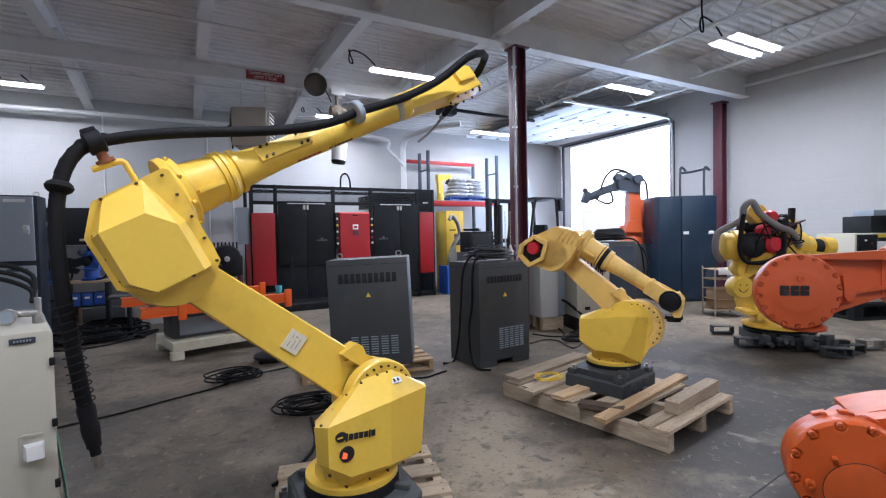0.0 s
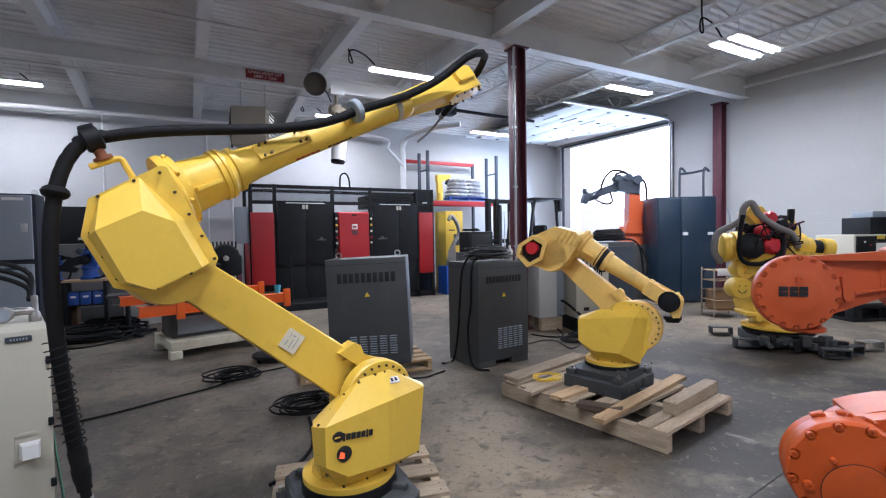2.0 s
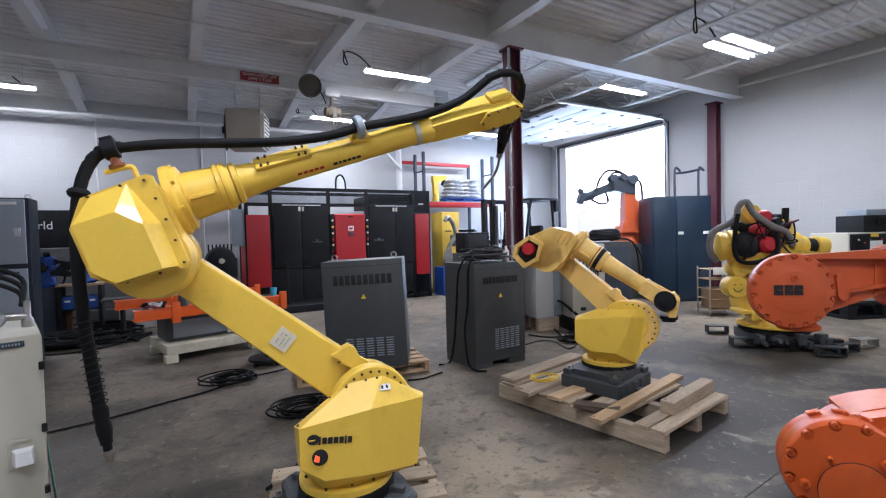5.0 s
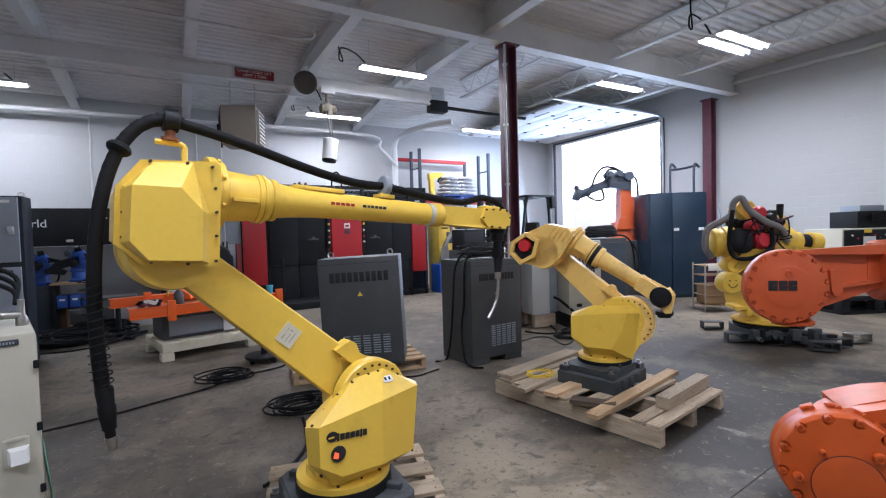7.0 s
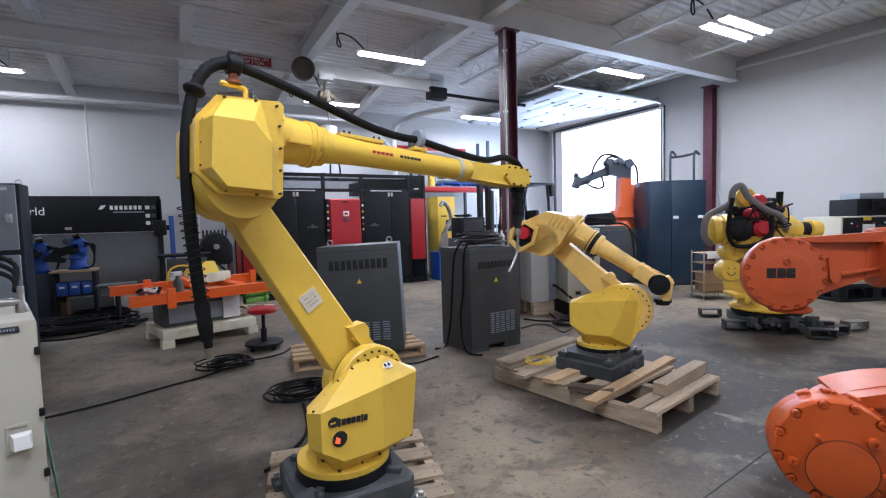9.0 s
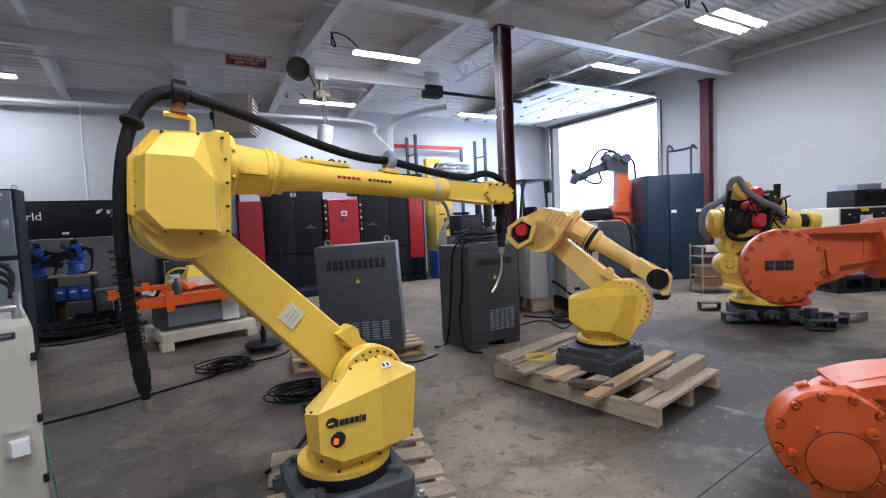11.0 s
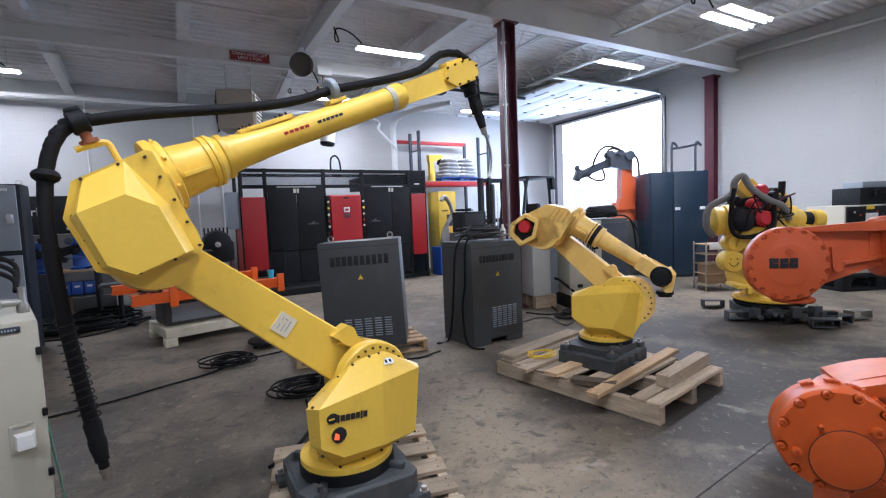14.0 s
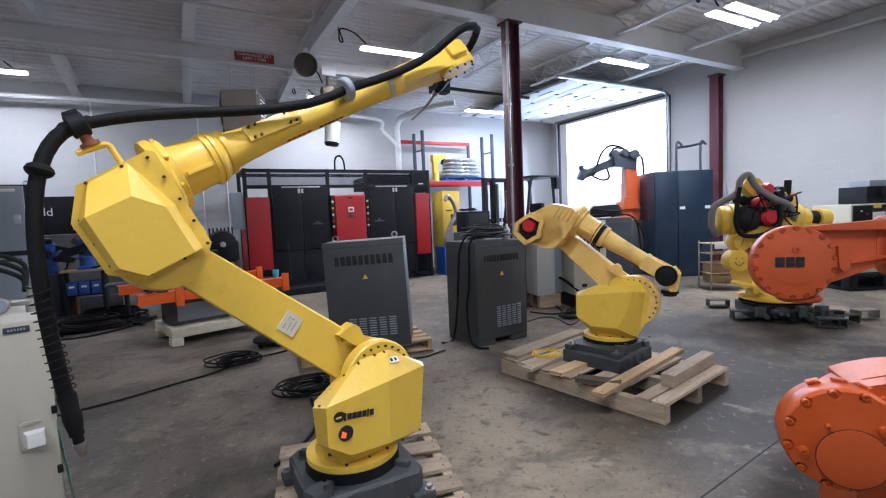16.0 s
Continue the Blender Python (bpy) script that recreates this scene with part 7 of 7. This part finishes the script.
# ---- under the roof ----
t = thing("unit_heater", pose(1.3, 10.05, 0, 0, 0, -12), "tan unit heater hung under the roof beside a fan guard", "heater")
boxpart("case", (0, 0, 3.66), (0.64, 0.6, 0.74), HEATER, t, rot=rotz(-8), bev=0.015)
boxpart("outlet", (0.34, -0.05, 3.64), (0.06, 0.5, 0.62), BEIGE, t, rot=rotz(-8))
for k in range(8):
    boxpart("vane", (0.37, -0.05, 3.37 + 0.075 * k), (0.03, 0.46, 0.02), BLACK, t, rot=rotz(-8) @ roty(30), bev=0)
bm = B()
for r in (0.08, 0.16, 0.24, 0.3):
    tube(bm, [(-0.38, r * math.cos(a), 3.66 + r * math.sin(a)) for a in [2 * math.pi * k / 20 for k in range(21)]], 0.006, 5, 0)
box(bm, (-0.38, 0, 3.66), (0.03, 0.05, 0.78), None, 0)
cyl(bm, (-0.45, 0, 3.66), (-0.3, 0, 3.66), 0.07, seg=14)
part("fan_guard", bm, BLACK, t)
for x in (-0.2, 0.25):
    bm = B()
    cyl(bm, (x, 0, 4.0), (x, 0, 4.62), 0.012, seg=8)
    part("hanger_rod", bm, CHROME, t)

t = thing("hoist_sign", pose(1.36, 8.65, 4.29), "red load limit sign on a roof beam", "sign")
boxpart("plate", (0, 0, 0), (0.63, 0.012, 0.15), material("red_sign_enamel", (0.2, 0.012, 0.016), 0.5, vary=0.08), t, bev=0.003)
lettering("lettering", "CHAIN HOIST LIFT\nLIMIT 1 TON", 0.066, WHITE, t, pose(0, -0.008, 0, 90), "white sign lettering")

t = thing("chain_hoist", pose(2.6, 8.65, -0.12), "chain hoist with a lamp reflector hung from a roof beam", "hoist")
bm = B()
box(bm, (0, 0, 4.28), (0.24, 0.16, 0.1), None, 0.02)
for x in (-0.08, 0.08):
    cyl(bm, (x, -0.09, 4.33), (x, 0.09, 4.33), 0.035, seg=16)
for y in (-0.1, 0.1):
    box(bm, (0, y, 4.3), (0.26, 0.012, 0.16), None, 0.004)
part("trolley", bm, STEEL_WHITE, t)
bm = B()
box(bm, (0, 0, 3.95), (0.16, 0.16, 0.2), None, 0.04)
lathe(bm, (0.07, 0, 3.95), (1, 0, 0), [(0, 0.08), (0.08, 0.08), (0.1, 0.05)], 20)
box(bm, (0.02, -0.09, 3.86), (0.1, 0.05, 0.08), rotz(20), 0.01)
lathe(bm, (-0.07, 0, 3.95), (-1, 0, 0), [(0, 0.09), (0.05, 0.09), (0.07, 0.05)], 20)
cyl(bm, (0.0, 0, 4.05), (0, 0, 4.24), 0.03, seg=10)
part("hoist_body", bm, material("old_gilt_paint", (0.16, 0.13, 0.085), 0.5, vary=0.3, big=12), t)
bm = B()
tube(bm, [(0.0, 0, 3.85), (0.03, 0, 3.6), (0.05, 0, 3.45)], 0.013, 6, 3)
tube(bm, [(0.06, 0, 3.85), (0.08, 0, 3.55), (0.1, 0, 3.4)], 0.013, 6, 3)
part("chain", bm, STEEL, t)
bm = B()
lathe(bm, (0.0, 0, 3.0), (0.12, 0, 1), [(0, 0.11), (0.02, 0.13), (0.4, 0.14), (0.41, 0.12)], 20)
part("chain_bag", bm, WHITE, t, "white chain bag")
bm = B()
lathe(bm, (0.0, 0, 2.98), (0.12, 0, 1), [(0, 0.12), (0.05, 0.135)], 20)
part("bag_bottom", bm, BLACK, t)
bm = B()
lathe(bm, (-0.4, -0.1, 4.36), (-0.3, -1, -0.35), [(0, 0.04), (0.02, 0.12), (0.1, 0.18), (0.16, 0.2), (0.165, 0.19), (0.1, 0.165)], 24)
part("lamp_reflector", bm, material("dull_brown_tin", (0.09, 0.08, 0.068), 0.55, metal=0.3, vary=0.3), t, "dull brown lamp reflector")
bm = B()
tube(bm, [(-0.4, -0.1, 4.4), (-0.2, 0, 4.3), (-0.1, 0, 4.1)], 0.012, 6, 4)
part("strap", bm, BLACK, t)

t = thing("door_opener", pose(5.0, 8.75, 4.15), "black door opener motor under the roof", "motor")
boxpart("motor_case", (0, 0, 0), (0.4, 0.25, 0.24), BLACK, t, bev=0.03)
boxpart("bracket", (0, 0, 0.25), (0.3, 0.1, 0.3), CHROME, t)
bm = B()
box(bm, (1.4, 0.2, 0.06), (2.4, 0.06, 0.06), rotz(2), 0.005)
part("drive_rail", bm, BLACK, t)


def pipe(pts, r, label, mat=None):
    bm = B()
    tube(bm, pts, r, 10, 6)
    return tagged(part("pipe", bm, mat or STEEL_WHITE), label, "pipe")


pipe([(-5, 11.35, 3.98), (0, 11.35, 4.0), (4.3, 11.35, 4.02), (4.75, 11.35, 3.7), (5.2, 11.4, 3.3), (5.2, 11.42, 3.2)], 0.04, "white painted pipe along the back wall")
pipe([(5.2, 11.45, 0.3), (5.2, 11.45, 3.3), (5.2, 11.45, 3.85), (5.35, 11.3, 4.1), (5.8, 10.8, 4.25), (6.3, 10.3, 4.3)], 0.075, "white painted drain pipe bending into the roof")
pipe([(-5, 9.9, 4.38), (0.5, 9.9, 4.38), (4.0, 9.9, 4.38)], 0.02, "thin white conduit under the roof")
pipe([(-5, 7.1, 4.42), (0.0, 7.1, 4.4), (1.8, 7.1, 4.4), (1.95, 7.1, 4.6)], 0.018, "thin white conduit under the roof")
pipe([(-5, 6.4, 4.45), (0.5, 6.4, 4.45), (4.4, 6.4, 4.45)], 0.015, "thin white conduit under the roof")
pipe([(10.84, -4, 4.5), (10.84, 2, 4.53), (10.84, 6.1, 4.6)], 0.035, "white pipe along the top of the east wall")
for x in (-1.0, 0.9, 1.4):
    pipe([(-0.35 + x, 11.79, 4.1), (-0.35 + x, 11.79, 2.0), (-0.35 + x, 11.79, 0.0)], 0.016, "thin conduit on the back wall")
for lx, ly in ((3.0, 7.62), (2.95, 11.02), (-2.3, 11.0), (7.2, 4.2)):
    cable([(lx, ly, 4.38), (lx - 0.2, ly + 0.02, 4.55), (lx - 0.42, ly + 0.05, 4.6), (lx - 0.46, ly + 0.05, 4.42), (lx - 0.4, ly + 0.04, 4.4), (lx - 0.5, ly, 4.65), (lx - 0.5, ly, 4.83)], 0.012, "black lamp lead looping to the roof")
bm = B()
box(bm, (4.172, 1.594, 0.001), (4.4, 0.007, 0.002), rotz(5.3))
structure(part("floor_joint", bm, SLOT, m=Matrix.Identity(4)), "dark sawn joint in the concrete floor", "floor joint")


# ---- what moves ----
def ease(rows, t):
    """Values between rows of (seconds, values...), smooth and without overshoot."""
    ts = [r[0] for r in rows]
    if t <= ts[0]:
        return list(rows[0][1:])
    if t >= ts[-1]:
        return list(rows[-1][1:])
    i = max(k for k in range(len(ts)) if ts[k] <= t)
    out = []
    for c in range(1, len(rows[0])):
        def slope(k):
            if k <= 0 or k >= len(ts) - 1:
                return 0.0
            d0 = (rows[k][c] - rows[k - 1][c]) / (ts[k] - ts[k - 1])
            d1 = (rows[k + 1][c] - rows[k][c]) / (ts[k + 1] - ts[k])
            return 0.0 if d0 * d1 <= 0 else 2 * d0 * d1 / (d0 + d1)
        h = ts[i + 1] - ts[i]
        u = (t - ts[i]) / h
        out.append((2 * u ** 3 - 3 * u * u + 1) * rows[i][c] + (u ** 3 - 2 * u * u + u) * h * slope(i) + (3 * u * u - 2 * u ** 3) * rows[i + 1][c] + (u ** 3 - u * u) * h * slope(i + 1))
    return out


def bezier(p, n):
    a, b, c, d = p
    return [a * (1 - s) ** 3 + b * 3 * s * (1 - s) ** 2 + c * 3 * s * s * (1 - s) + d * s ** 3 for s in [k / n for k in range(n + 1)]]


def along(path, count, trim0=0.0, trim1=0.0):
    """Poses at even steps along a path, z along it, and the length of a step."""
    ln = [0.0]
    for a, b in zip(path, path[1:]):
        ln.append(ln[-1] + (b - a).length)
    out = []
    for k in range(count):
        s = trim0 + (ln[-1] - trim0 - trim1) * k / (count - 1)
        i = min(max(j for j in range(len(ln)) if ln[j] <= s + 1e-9), len(path) - 2)
        f = (s - ln[i]) / max(ln[i + 1] - ln[i], 1e-9)
        d = (path[i + 1] - path[i]).normalized()
        m = d.to_track_quat("Z", "Y").to_matrix().to_4x4()
        m.translation = path[i].lerp(path[i + 1], f)
        out.append(m)
    return out


def motions():
    joints = [  # seconds, swivel, shoulder, elbow
        (0, 10.1, -51.1, 25.2), (2.1, 10.1, -51.0, 25.1), (2.5, 7.4, -50.9, 24.6), (3, -1.4, -50.9, 23.6), (3.5, -8.7, -50.8, 23.5), (4, -11.9, -50.8, 23.9),
        (4.6, -12.4, -50.8, 23.1), (5.4, -1.5, -49.2, 10.0), (6.1, 9.6, -47.8, -1.0), (6.5, 10.5, -47.5, -3.3), (7, 10.5, -47.3, -3.8), (7.5, 10.5, -45.4, -3.8), (8, 10.6, -40.2, -3.9), (8.5, 11.3, -35.1, -3.9), (9, 11.6, -31.6, -4.0),
        (9.6, 11.5, -31.0, -4.0), (10.4, 11.0, -36.5, -4.0), (11.3, 10.3, -45.6, -4.1), (11.5, 10.3, -47.3, -4.1), (12, 10.6, -50.6, -4.0), (12.5, 10.6, -51.1, -4.1), (13, 10.6, -51.1, -1.5), (13.5, 9.3, -50.9, 11.7), (14, 8.8, -50.7, 21.9),
        (14.5, 9.8, -51.0, 25.0), (16, 9.7, -50.9, 25.2)]
    twist = [(0, 66), (4.3, 66), (5.4, 34), (6.4, 0), (15.0, 0), (15.25, 22), (15.6, 56), (16, 66)]
    tips = [  # seconds, place of the loose hose end from the elbow: along and up
        (0, -0.24, -0.62), (0.5, -0.31, -0.62), (1, -0.19, -0.70), (1.5, -0.14, -0.76), (2, -0.26, -0.765), (2.5, -0.28, -0.77), (3, -0.17, -0.795), (3.5, -0.18, -0.765), (4, -0.245, -0.75), (4.8, -0.2, -0.74), (5.6, -0.16, -0.68),
        (6.5, -0.13, -0.637), (7, -0.207, -0.627), (7.5, -0.185, -0.567), (8, -0.147, -0.545), (8.5, -0.151, -0.549), (9, -0.134, -0.623), (10, -0.15, -0.63), (11.5, -0.164, -0.626), (12, -0.134, -0.638), (12.5, -0.162, -0.643),
        (13, -0.13, -0.63), (13.5, -0.123, -0.69), (14, -0.2, -0.74), (14.5, -0.263, -0.726), (15, -0.215, -0.735), (15.5, -0.207, -0.678), (16, -0.285, -0.62)]
    moving = dict(turret=[], upper_arm=[], elbow=[], forearm=[])
    hoses = {ob: [] for ob in HOSE_A + HOSE_B + [COLLAR, HOSE_END]}
    for k in range(65):
        t = k * 0.25
        th, q2, q3 = ease(joints, t)
        q4, = ease(twist, t)
        tx, tz = ease(tips, t)
        tur, arm, elb, fore = frames_of(th, q2, q3, q4, A2, A3, reach=0.115)
        for key, m in zip(("turret", "upper_arm", "elbow", "forearm"), (tur, arm, elb, fore)):
            moving[key].append((t, m))
        ahead, side, up = rotz(th) @ Vector((1, 0, 0)), rotz(th) @ Vector((0, 1, 0)), Vector((0, 0, 1))
        e = elb.to_3x3()
        grip = elb @ Vector((0.0, -0.05, 0.475))
        out = e @ Vector((1.0, 0, -0.01))
        tip = elb.translation + ahead * tx + side * -0.1 + up * tz
        back = bezier([grip, grip - out * (0.22 - 0.045 * max(q3, 0) / 25), tip + up * 0.64 - ahead * (0.07 + 0.02 * max(q3, 0) / 25), tip], 60)
        poses = along(back, NA, 0.0, 0.19)
        for ob, m in zip(HOSE_A, poses):
            hoses[ob].append((t, m))
        hoses[COLLAR].append((t, along(back, 101)[18]))
        d = (back[-12] - back[-1]).normalized()
        m = d.to_track_quat("Z", "Y").to_matrix().to_4x4()
        m.translation = tip
        hoses[HOSE_END].append((t, m))
        f3 = fore.to_3x3()
        ring = fore @ Vector((0.99, 0, 0.155))
        lift = 0.06 * q4 / 66
        front = bezier([grip, grip + out * 0.34 - up * 0.03, ring - f3 @ Vector((0.33, 0, -0.02)) - up * 0.05, ring], 40)
        front += smooth_path([ring, fore @ Vector((1.3, 0, 0.125)), fore @ Vector((1.55, 0.01, 0.12 + 0.5 * lift)), fore @ Vector((1.75, 0.03, 0.165 + 1.3 * lift)), fore @ Vector((1.9, 0.03, 0.13 + 1.2 * lift)), fore @ Vector((1.95, 0.02, 0.02 + lift)), fore @ Vector((1.9, 0, -0.12))], 8)[1:]
        for ob, m in zip(HOSE_B, along(front, NB)):
            hoses[ob].append((t, m))
    for key, rows in moving.items():
        walk(RP[key], rows)
    for ob, rows in hoses.items():
        walk(ob, rows)


motions()
